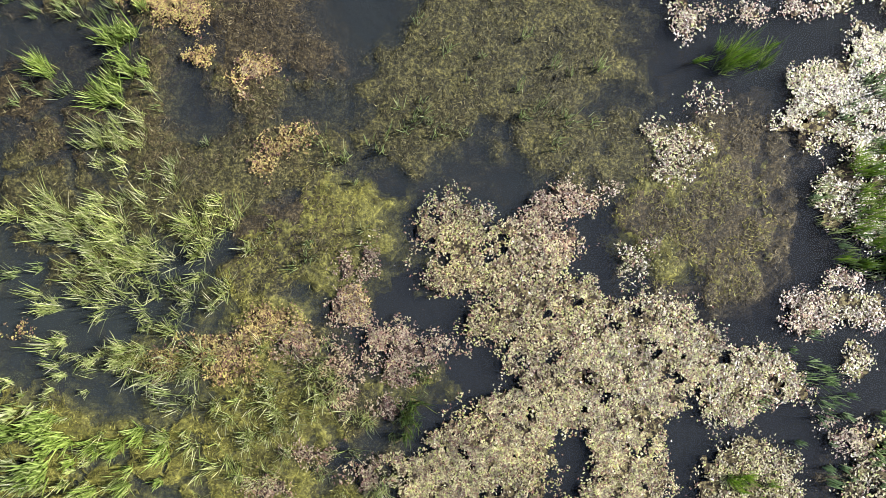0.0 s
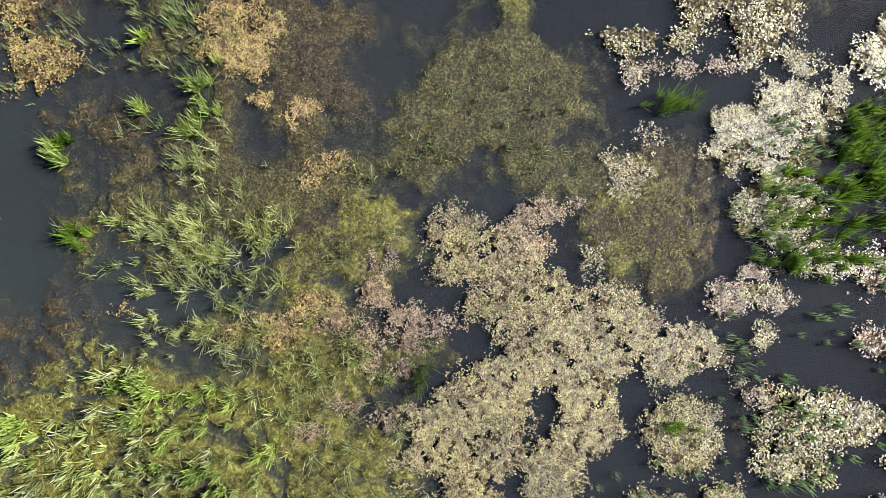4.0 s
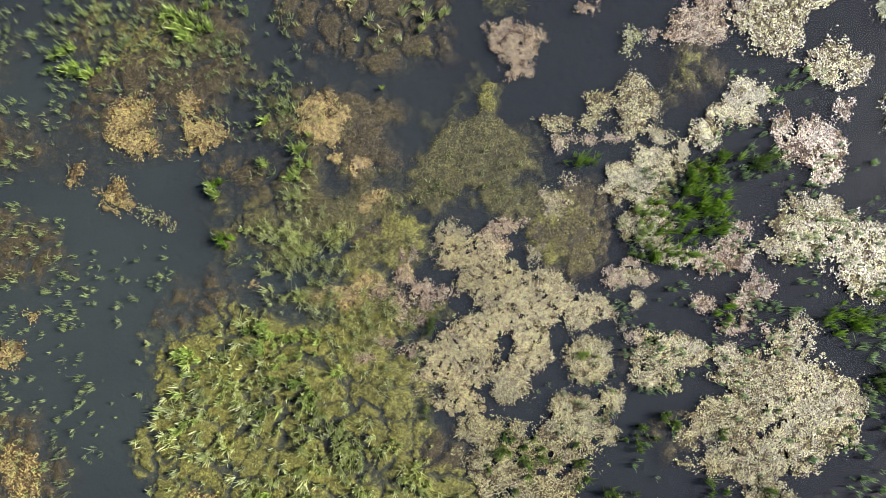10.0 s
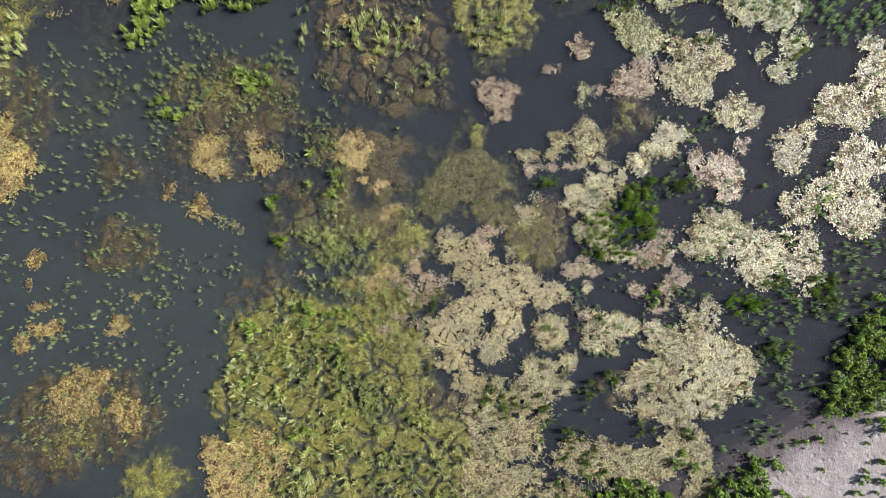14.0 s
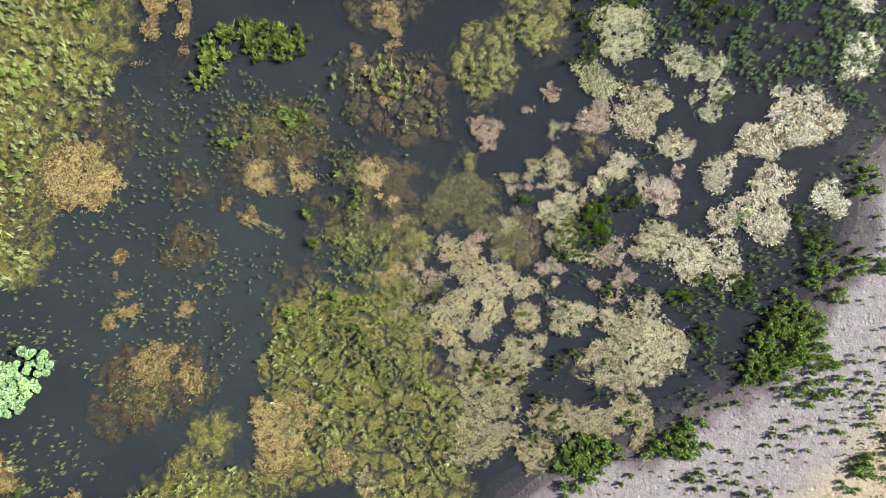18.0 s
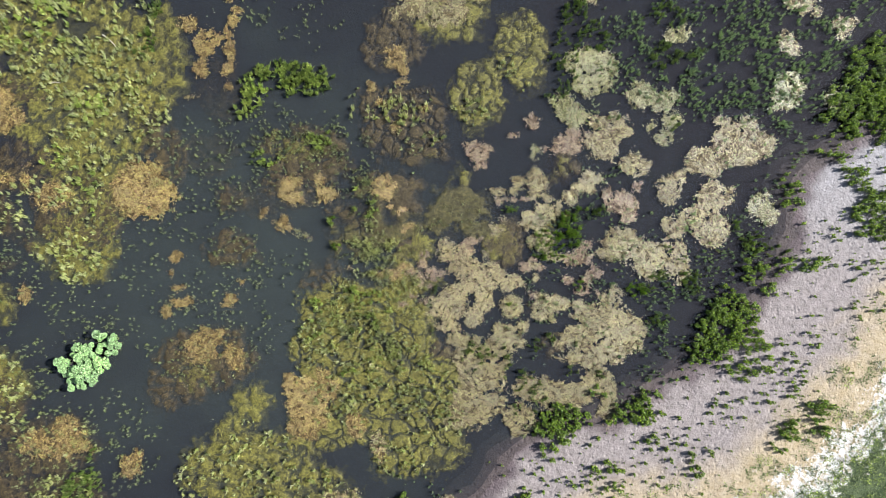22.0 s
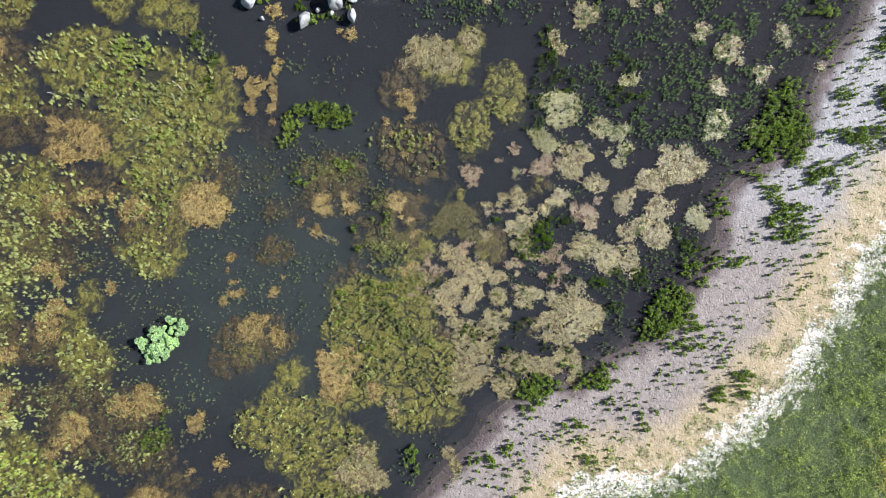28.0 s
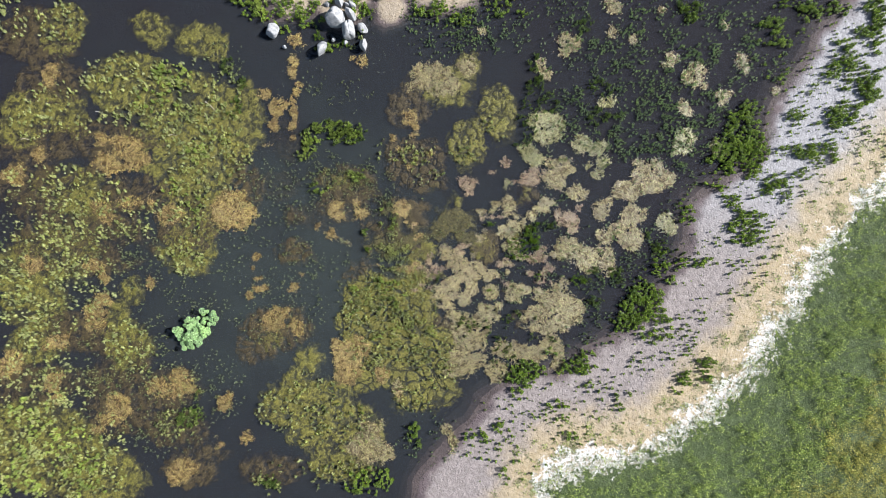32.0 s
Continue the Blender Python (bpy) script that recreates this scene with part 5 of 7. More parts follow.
leaf_mat("orange", [(-6.48, 6.58, 1.09, 1.36)])
leaf_mat("tan", [(19.11, -11.03, 2.51, 2.23), (19.71, -8.25, 1.68, 1.68), (18.01, -9.89, 1.68, 1.40)])
leaf_mat("pink", [(-3.19, -5.61, 0.84, 0.42), (-2.08, -6.05, 0.70, 0.42), (-4.47, -6.42, 0.70, 0.35)])
leaf_mat("pink", [(-1.35, -4.53, 0.56, 0.35), (-2.60, -4.22, 0.56, 0.35)])
leaf_mat("orange", [(-5.39, -3.46, 0.70, 0.42), (-4.25, -2.58, 0.63, 0.35)])
leaf_mat("orange", [(-2.27, -1.71, 0.49, 0.63)])
leaf_mat("orange", [(-3.55, -2.80, 0.56, 0.42)])

leaf_mat("tan", [(1.3, -5.34, 1.87, 1.05), (-0.13, -7.07, 1.52, 1.17), (0.79, -8.6, 1.64, 0.89), (5.07, -3.76, 2.1, 1.05), (7.39, -4.26, 1.52, 0.75), (3.84, -7.48, 0.93, 1.28), (7.87, -3.45, 0.82, 0.47), (1.73, -7.68, 1.17, 0.82), (4.33, -5.85, 1.17, 0.93)], [(2.98, -5.71, 0.37, 0.61), (2.24, -8.5, 0.33, 0.51), (6.2, -5.88, 0.82, 0.75)])
leaf_mat("orange", [(-16.96, 6.63, 1.05, 0.7), (-16.75, 5.46, 1.17, 0.89), (-15.82, 4.86, 0.7, 0.51), (-17.68, 5.59, 0.58, 0.51), (-16.3, 4.4, 0.51, 0.23)])
leaf_mat("orange", [(-13.8, 7.4, 0.56, 0.7), (-13.23, 6.22, 1.17, 0.75), (-12.26, 5.39, 0.75, 0.56), (-13.49, 4.75, 0.84, 0.37)])
leaf_mat("orange", [(-7.03, 6.94, 0.82, 0.65), (-7.28, 5.78, 0.89, 0.56), (-6.04, 5.88, 0.56, 0.7), (-6.71, 5.26, 0.61, 0.28), (-5.9, 4.31, 0.33, 0.23)])
leaf_mat("orange", [(-17.84, 2.67, 0.98, 0.61), (-17.08, 1.96, 1.05, 0.47), (-17.98, 1.69, 0.65, 0.37), (-14.95, 0.88, 0.47, 0.33)])
leaf_mat("orange", [(-4.39, 4.1, 0.51, 0.33), (-4.98, 3.59, 0.33, 0.23)])
leaf_mat("orange", [(-3.48, 2.26, 0.65, 0.33), (-4.43, 1.53, 0.33, 0.28), (-3.96, 1.87, 0.42, 0.23)])
leaf_mat("pink", [(-2.37, -1.19, 0.47, 0.51), (-1.23, -2.73, 0.82, 0.51), (-2.17, -3.41, 0.93, 0.47), (-3.56, -2.92, 0.7, 0.58), (-0.3, -3.44, 0.58, 0.33)])
leaf_mat("orange", [(-5.43, -3.01, 1.4, 0.47), (-4.02, -2.45, 0.93, 0.42), (-6.84, -3.34, 0.58, 0.37), (-10.45, -2.35, 0.42, 0.28)])
leaf_mat("tan", [(9.72, 2.94, 1.26, 1.05), (10.52, 4.05, 0.84, 0.84), (8.8, 2.33, 0.63, 0.56), (10.69, 2.15, 0.56, 0.56)])
leaf_mat("pink", [(7.39, 5.09, 1.12, 0.25), (9.21, 5.08, 0.84, 0.22), (6.05, 4.84, 0.25, 0.42)])
leaf_mat("pink", [(9.19, -2.51, 0.98, 0.56), (10.45, -2.53, 0.7, 0.42), (10.05, -1.68, 0.7, 0.35)])
leaf_mat("orange", [(-68.68, -18.22, 1.96, 1.43)])
leaf_mat("orange", [(-60.64, -14.65, 2.32, 0.89), (-59.3, -13.75, 1.07, 0.71)])
leaf_mat("orange", [(-61.54, -20.9, 1.43, 1.07), (-61.09, -23.13, 0.71, 0.71)])
leaf_mat("orange", [(-23.58, 21.97, 0.8, 2.5), (-23.13, 24.65, 0.71, 0.89), (-24.02, 19.29, 0.71, 1.07)])
leaf_mat("orange", [(-23.58, 28.67, 0.8, 1.79), (-22.69, 25.99, 0.63, 0.54)])

# ---- reeds, rushes and sedge ----
grass_stand("reed", [(-9.65, 0.41, 0.98, 0.63), (-8.26, -0.18, 1.26, 0.7), (-6.3, -0.22, 0.84, 0.63), (-9.08, 0.88, 0.84, 0.42), (-5.45, 0.25, 0.56, 0.49), (-7.68, 0.57, 0.84, 0.28)])
grass_stand("reed", [(-8.85, -1.71, 1.33, 0.49), (-7.16, -1.47, 1.26, 0.63), (-5.62, -1.22, 0.84, 0.77), (-9.7, -2.04, 0.77, 0.35), (-8.16, -2.29, 1.12, 0.35), (-6.34, -2.11, 0.84, 0.42)])
grass_stand("reed", [(-9.43, -2.75, 0.63, 0.21), (-8.25, -3.12, 0.77, 0.31), (-7.33, -2.58, 0.84, 0.28), (-6.36, -3.37, 0.63, 0.42), (-10.08, -0.15, 0.49, 0.35), (-7.71, -0.68, 0.98, 0.25)])
grass_stand("reed", [(-5.66, -3.32, 0.56, 0.56), (-4.4, -3.06, 0.7, 0.42), (-3.29, -3.72, 0.7, 0.49), (-3.14, -3.09, 0.56, 0.42), (-5.41, -4.37, 0.84, 0.31), (-6.88, -4.41, 0.56, 0.39), (-6.02, -3.87, 0.56, 0.28)], (), 0.8)
grass_stand("reed", [(-3.87, -4.47, 0.7, 0.42), (-2.75, -4.57, 0.56, 0.35), (-3.75, -5.46, 0.49, 0.49), (-2.92, -6.03, 0.7, 0.56), (-5.71, -5.42, 0.56, 0.35), (-1.95, -6.33, 0.56, 0.42), (-5.03, -6.41, 0.56, 0.35), (-1.2, -4.11, 0.56, 0.35)], (), 0.55)
grass_stand("lime", [(-10.18, -5.04, 0.84, 0.49), (-8.5, -5.22, 0.84, 0.49), (-7.38, -5.24, 0.56, 0.49), (-10.48, -6.16, 0.84, 0.56), (-9.08, -6.19, 0.98, 0.49), (-7.61, -6.22, 0.63, 0.49)], (), 1.5)
grass_stand("reed", [(-9.76, -4.91, 1.26, 0.49), (-8.09, -5.37, 1.12, 0.56), (-10.2, -6.02, 1.12, 0.7), (-8.25, -6.34, 1.12, 0.49), (-7.12, -5.95, 0.42, 0.7)], (), 0.9)
grass_stand("lime", [(-7.8, 4.78, 0.63, 0.35), (-7.54, 4.21, 0.49, 0.35), (-8.04, 3.52, 0.22, 0.39)], (), 2.2)
grass_stand("lime", [(-9.19, 5.36, 0.35, 0.28), (-8.37, 4.44, 0.22, 0.22), (-10.13, 3.98, 0.31, 0.2), (-10.55, 4.2, 0.22, 0.22), (-9.16, 3.47, 0.25, 0.35), (-7.3, 5.4, 0.49, 0.28)], (), 1.2)
grass_stand("reed", [(-8.49, 2.27, 0.35, 0.49), (-7.86, 1.98, 0.25, 0.56), (-8.29, 1.64, 0.35, 0.28), (-7.67, 1.2, 0.35, 0.25), (-7.15, 2.52, 0.22, 0.31), (-6.46, 2.16, 0.25, 0.35), (-7.3, 1.9, 0.2, 0.14)], (), 1)
grass_stand("thin", [(-9.96, 2.23, 0.31, 0.31), (-10.69, 0.5, 0.28, 0.31), (-9.72, 3.42, 0.35, 0.17), (-5.62, 2.21, 0.2, 0.17), (-5.13, 2.06, 0.14, 0.11), (-6.83, 1.19, 0.25, 0.25), (-6.14, 0.61, 0.35, 0.28)], (), 1.2)
grass_stand("thin", [(-3, 3.63, 0.2, 0.31), (-4.03, 4.77, 0.14, 0.25), (-4.85, 5.27, 0.17, 0.17), (-0.38, 5.04, 0.17, 0.25), (-3.38, 2.3, 0.28, 0.14), (-2.34, 1.86, 0.14, 0.2), (-1.7, 2.13, 0.2, 0.22), (-3.69, 0.84, 0.14, 0.17)], (), 1.6)
grass_stand("thin", [(-0.57, 2.67, 0.42, 0.49), (-1.28, 2.19, 0.39, 0.28), (-1.22, 1.49, 0.42, 0.31), (-0.2, 3.43, 0.14, 0.35), (0.83, 2.78, 0.56, 0.36), (-0.88, 1.2, 0.28, 0.28), (-0.09, 2.31, 0.28, 0.35)], (), 2.2)
grass_stand("thin", [(1.37, 4.94, 0.14, 0.39), (3.6, 4.82, 0.31, 0.49), (2.84, 5.04, 0.17, 0.39), (4.17, 5.3, 0.17, 0.25), (1.96, 3.31, 0.2, 0.2), (3.27, 2.45, 0.17, 0.35), (2.37, 2.61, 0.42, 0.42), (3.25, 1.33, 0.2, 0.11)], (), 1.3)
grass_stand("thin", [(-3.09, -0.71, 1.26, 0.84), (-4.36, -1.1, 0.84, 0.7), (1.77, 3.95, 1.68, 0.84), (4.56, 3.75, 0.84, 1.12), (1.02, 1.86, 1.26, 0.56), (-2.5, 0.96, 1.12, 0.7)], (), 0.35)
grass_stand("bright", [(6.5, 4.06, 0.22, 0.35), (7.16, 4.05, 0.39, 0.25), (7.85, 3.89, 0.35, 0.28), (6.31, 3.64, 0.14, 0.2)], (), 2)
grass_stand("dark", [(-1, -4.67, 0.56, 0.39), (-0.44, -4.34, 0.22, 0.42), (-1.22, -5.16, 0.42, 0.22)], (), 1.6)
grass_stand("bright", [(7.28, -6.74, 0.63, 0.22), (6.86, -6.8, 0.28, 0.14)], (), 1.5)
grass_stand("lime", [(-7.42, 4.26, 0.51, 0.42), (-7.65, 4.73, 0.42, 0.23), (-9.96, 6.29, 0.37, 0.23), (-8.14, 3.5, 0.19, 0.28), (-10.69, 4.31, 0.47, 0.28), (-9.81, 4, 0.37, 0.28)], (), 1.6)
grass_stand("lime", [(-12.47, 2.64, 0.37, 0.28), (-5.72, 8.28, 0.16, 0.28), (-3.4, 7.87, 0.33, 0.21), (-8.42, 7.78, 0.19, 0.23), (-6.65, 8.69, 0.14, 0.42)], (), 1.6)
grass_stand("thin", [(-10.17, 7.81, 0.19, 0.23), (-10.63, 8.63, 0.28, 0.28), (-8.52, 9.07, 0.82, 0.58), (-9.26, 6.51, 0.33, 0.33), (-9.16, 5.53, 0.28, 0.28), (-11.26, 5.33, 0.19, 0.47), (-17.75, 4.31, 0.37, 0.33), (-18.06, 3.56, 0.28, 0.19)], (), 1.4)
grass_stand("reed", [(-9.12, 0.32, 1.17, 0.58), (-8.16, 1.82, 0.65, 0.75), (-6.33, 2.14, 0.37, 0.51), (-9.58, 0.79, 0.7, 0.47), (-10.75, 0.46, 0.37, 0.28), (-11.7, -0.23, 0.23, 0.23)], (), 0.7)
grass_stand("reed", [(-13.66, -6.27, 0.82, 0.51), (-14.73, -7.19, 0.58, 0.7), (-14.51, -8.24, 0.7, 0.51), (-11.92, -7.23, 0.75, 0.65), (-11.07, -5.14, 0.7, 0.7), (-10.51, -6.09, 0.82, 0.7), (-9.82, -7.15, 0.7, 0.51), (-10.07, -8.08, 0.7, 0.33)], (), 1.3)
grass_stand("lime", [(-13.9, -6.31, 0.7, 0.37), (-14.63, -8.36, 0.51, 0.47), (-9.42, -6.92, 0.23, 0.37), (-9.04, -9.19, 0.58, 0.58), (-7.16, -8.71, 0.51, 0.56), (-7.73, -7.88, 0.47, 0.37)], (), 1.8)
grass_stand("reed", [(-8.04, -5.19, 0.93, 0.61), (-8.52, -6.35, 0.51, 0.33), (-11.53, -4.2, 1.05, 0.28), (-7.39, -8.24, 0.65, 0.61), (-12.3, -8.98, 0.51, 0.23), (-14.41, -9.11, 0.47, 0.23), (-13.6, -9.59, 0.47, 0.23), (-12.56, -10.37, 0.7, 0.37)], (), 1)
grass_stand("reed", [(-7.41, -9.99, 0.28, 0.28), (-5.52, -8.5, 0.33, 0.42), (-4.08, -6.19, 0.93, 0.7), (-3.36, -4.8, 0.7, 0.58), (-5.47, -5.23, 0.93, 0.58), (-15.13, -10.45, 0.47, 0.28), (-10.68, -10.05, 0.7, 0.47), (-4.61, -10.15, 0.7, 0.47)], (), 0.8)
grass_stand("sprig", [(-17.54, -0.13, 0.93, 0.7), (-16.86, -1.9, 0.93, 0.7), (-15.69, -1.8, 0.47, 0.37), (-12.42, -1.62, 0.93, 0.47), (-17.82, -3.17, 0.93, 0.47), (-11.47, -0.46, 0.7, 0.7), (-17.11, -2.71, 0.7, 0.35)], (), 2.5)
grass_stand("dark", [(-0.91, -4.72, 0.56, 0.37), (-1.29, -9.55, 0.42, 0.56), (-10.09, -9.32, 0.37, 0.37)], (), 1.8)
grass_stand("reed", [(-11.05, -8.23, 4.19, 2.67), (-7.24, -8.27, 2.29, 1.9), (-13.01, -12.78, 3.43, 2.29), (-7.3, -13.6, 3.43, 2.67), (-8.79, -10.54, 3.43, 1.52)], (), 0.7)
grass_stand("lime", [(-13.7, -6.67, 0.95, 0.69), (-8.01, -8.64, 0.69, 0.53), (-10.73, -13.95, 0.84, 0.61), (-8.8, -11.3, 0.84, 0.53), (-14.12, -10.1, 0.61, 0.46), (-5.71, -7.15, 0.53, 0.38)], (), 1.3)
grass_stand("reed", [(-3.48, -12.12, 2.67, 1.9), (-5.3, -5.25, 1.9, 1.52), (-8.7, -2.16, 1.52, 1.52), (-7.15, 0.11, 1.9, 1.52), (-3.81, -7.55, 1.52, 1.52)], (), 0.5)
grass_stand("bright", [(12.31, 0.53, 2.51, 1.54), (13.72, 1.62, 1.40, 1.68), (10.91, 0.27, 1.68, 1.12), (11.44, -1.14, 1.95, 0.84), (14.87, 3.84, 0.84, 0.70)])
grass_stand("thin", [(10.90, -0.01, 2.23, 1.40)])
grass_stand("bright", [(15.02, -4.54, 0.78, 0.73)])
grass_stand("reed", [(-13.83, -9.96, 2.79, 2.51), (-10.50, -11.41, 2.79, 1.68), (-6.58, -10.63, 1.68, 2.23)])
grass_stand("lime", [(-19.66, 9.68, 1.12, 0.61), (-18.56, 9.11, 0.84, 0.61)])
grass_stand("thin", [(-15.46, 10.73, 1.68, 0.98), (-12.11, 10.68, 1.40, 0.84), (-8.82, 6.44, 1.12, 0.84), (-9.70, 3.94, 1.40, 1.12), (-7.48, 2.79, 2.23, 1.68)])
grass_stand("bright", [(-7.60, 4.47, 0.39, 0.61), (-12.23, 2.72, 0.34, 0.34), (-11.72, -0.22, 0.56, 0.70)])
grass_stand("thin", [(-20.45, -4.83, 1.26, 0.84), (-21.20, 0.77, 0.84, 0.70), (-19.30, -2.61, 2.79, 2.23), (-10.88, -0.23, 1.40, 1.68), (-15.08, -1.00, 1.68, 1.68)])
grass_stand("dark", [(-1.39, -9.45, 0.78, 0.84)])
grass_stand("dark", [(-0.61, -4.44, 0.61, 0.78)])
grass_stand("dark", [(4.57, -11.92, 1.40, 0.78), (6.25, -11.95, 1.68, 1.12)])
grass_stand("dark", [(11.86, -10.36, 0.70, 1.12), (10.46, -10.89, 1.12, 0.70)])
grass_stand("bright", [(21.16, -4.92, 1.12, 1.12)])
grass_stand("thin", [(-12.41, 11.21, 3.26, 2.45), (-8.74, 11.58, 1.22, 0.82)])
grass_stand("thin", [(-23.12, -0.50, 2.45, 2.45), (-23.89, 4.39, 1.63, 1.63)])
grass_stand("reed", [(-9.11, 15.66, 2.04, 1.63), (-5.85, 14.82, 2.45, 2.04), (3.52, 15.14, 2.45, 1.63)])
grass_stand("thin", [(14.93, 14.62, 2.45, 2.04)])
grass_stand("lime", [(-21.95, 15.38, 1.02, 1.83), (-20.17, 9.66, 1.43, 0.82), (-18.54, 9.84, 1.22, 0.65)])
grass_stand("reed", [(-13.82, -8.74, 3.67, 4.89), (-12.66, -15.28, 4.08, 2.45), (-5.73, -14.53, 4.08, 3.26), (-2.85, -12.11, 2.45, 2.45)])
grass_stand("reed", [(-13.29, -7.01, 2.72, 3.26), (-10.03, -11.9, 5.44, 3.81), (-2.42, -16.26, 4.35, 3.81), (-10.04, -16.8, 2.72, 2.72)])
grass_stand("reed", [(-3.48, 15.82, 2.72, 2.72), (-2.94, 12.02, 2.72, 2.18), (4.13, 14.73, 2.18, 2.18), (8.48, 19.08, 2.18, 2.72)])
grass_stand("reed", [(-40.46, 18.03, 3.26, 6.53), (-36.11, 16.40, 4.35, 5.44), (-39.38, 9.33, 3.26, 3.26), (-41.01, 4.98, 3.26, 3.26), (-40.48, -1.55, 3.26, 3.26), (-32.85, 13.67, 2.72, 4.89)])
grass_stand("lime", [(-18.71, 19.37, 2.45, 1.20), (-15.44, 19.10, 2.45, 1.20), (-21.43, 17.47, 1.36, 0.98), (-13.81, 18.28, 1.63, 0.98), (-22.41, 15.02, 0.65, 1.20), (-18.16, 17.47, 2.18, 0.76)])
grass_stand("thin", [(-13.27, 12.03, 2.72, 2.18), (-19.26, 9.31, 1.90, 1.36), (-23.07, 0.07, 2.72, 2.18), (-32.32, -4.54, 1.09, 0.82), (-20.36, -4.55, 1.09, 0.82)])
grass_stand("thin", [(-26.34, -9.17, 8.70, 6.53), (-34.49, 0.62, 6.53, 4.35), (-26.33, 5.51, 4.35, 5.44)])
grass_stand("reed", [(-53.05, 26.88, 4.47, 3.57), (-48.59, 28.67, 5.36, 2.68), (-45.01, 23.31, 6.25, 4.47), (-40.55, 23.31, 4.47, 3.57), (-50.37, 20.63, 4.47, 2.23), (-39.65, 15.27, 2.68, 2.68)])
grass_stand("reed", [(-40.55, 27.78, 3.57, 2.68), (-34.30, 25.99, 3.57, 3.57), (-37.87, 17.95, 8.04, 4.47)])
grass_stand("thin", [(-34.30, 29.56, 3.57, 3.57)])
grass_stand("reed", [(-60.20, 35.81, 4.47, 3.57), (-67.34, 36.71, 3.57, 3.57)])
grass_stand("reed", [(-41.44, 10.81, 3.57, 3.57), (-38.76, 8.13, 2.68, 4.47), (-43.23, 6.34, 3.57, 2.23), (-41.44, -0.80, 4.02, 3.13)])
grass_stand("reed", [(-58.41, 9.91, 6.25, 3.57), (-54.84, 7.23, 5.36, 4.47), (-61.09, 1.88, 8.93, 6.25), (-65.56, -5.27, 6.25, 6.25), (-56.62, -5.27, 5.36, 5.36), (-64.66, -11.52, 5.36, 4.47), (-60.20, -10.63, 5.36, 2.68)])
grass_stand("reed", [(-49.93, -15.09, 3.57, 3.57), (-66.45, -22.24, 5.36, 5.36), (-61.98, -26.70, 5.36, 4.47), (-64.66, -32.06, 8.04, 7.14), (-56.62, -34.74, 7.14, 5.36), (-52.16, -30.28, 2.68, 4.47)])
grass_stand("thin", [(-48.59, -3.48, 5.36, 3.57), (-46.80, -14.20, 3.57, 6.25), (-43.23, -28.49, 5.36, 4.47), (-52.16, -19.56, 5.36, 3.57), (-36.08, -22.24, 5.36, 6.25), (-38.76, -7.06, 5.36, 5.36), (-25.36, 9.91, 10.72, 4.47)])
grass_stand("reed", [(-26.26, -25.81, 3.57, 3.57), (-22.69, -24.92, 3.57, 3.57), (-20.01, -26.70, 4.47, 4.47), (-16.43, -36.53, 4.47, 3.57), (-27.15, -36.53, 3.13, 3.13)])
grass_stand("reed", [(-20.01, -22.24, 3.57, 3.57), (-14.65, -28.49, 4.47, 3.57)])
grass_stand("thin", [(-12.86, 9.91, 5.36, 5.36), (-14.65, 24.20, 3.57, 2.68), (-20.01, 25.99, 2.68, 2.68), (-20.01, 12.59, 5.36, 3.57)])
grass_stand("reed", [(-12.41, -8.84, 4.02, 4.02), (-9.29, -7.06, 3.57, 3.57), (-12.86, -13.31, 3.57, 3.57), (-7.50, -13.31, 4.47, 4.47), (-10.18, -17.77, 4.47, 3.57), (-2.14, -19.56, 4.47, 4.47), (-4.82, -23.13, 4.47, 2.68)])
grass_stand("dark", [(14.83, 29.56, 1.79, 1.79), (14.38, 25.99, 2.23, 1.79), (13.93, 22.42, 1.79, 3.13), (13.04, 18.84, 1.79, 2.68), (16.61, 22.86, 1.79, 2.23)])
grass_stand("dark", [(3.22, -11.97, 1.79, 1.79), (7.68, -14.20, 1.34, 1.34), (9.47, -17.77, 1.79, 3.57)])
grass_stand("shoot", [(28.22, 27.78, 10.72, 7.14), (23.76, 34.03, 7.14, 5.36), (37.15, 34.03, 10.72, 5.36), (28.22, 19.74, 8.93, 6.25), (19.29, 25.10, 5.36, 6.25)])
grass_stand("shoot", [(4.11, 34.92, 8.04, 4.47), (-3.93, 35.81, 2.68, 2.68), (10.36, 34.03, 5.36, 3.57)])
grass_stand("shoot", [(37.15, 21.52, 7.14, 5.36), (45.19, 28.67, 5.36, 5.36), (47.87, 35.81, 7.14, 4.47)])
grass_stand("shoot", [(24.65, -3.48, 8.04, 5.36), (24.65, -10.63, 4.47, 5.36), (30.90, 0.98, 5.36, 3.57)])
grass_stand("shoot", [(35.37, 9.91, 5.36, 5.36), (41.62, 20.63, 5.36, 3.57), (13.04, 0.98, 4.47, 3.57), (17.51, 3.66, 5.36, 3.57)])
grass_stand("shoot", [(10.36, -8.84, 5.36, 4.47), (12.15, -3.48, 3.57, 3.57), (-2.14, -30.28, 5.36, 5.36)])
grass_stand("thin", [(-8.93, 7.13, 2.18, 2.18), (-12.19, 10.39, 2.72, 2.18)])
grass_stand("reed", [(-5.66, 14.74, 3.26, 2.72), (-1.86, 11.47, 2.18, 2.18)])
grass_stand("thin", [(-61.09, -3.48, 9.82, 14.29), (-58.41, -18.67, 10.72, 5.36), (-47.69, -23.13, 10.72, 8.04), (-52.16, 1.88, 7.14, 5.36), (-64.66, 5.45, 5.36, 4.47)])
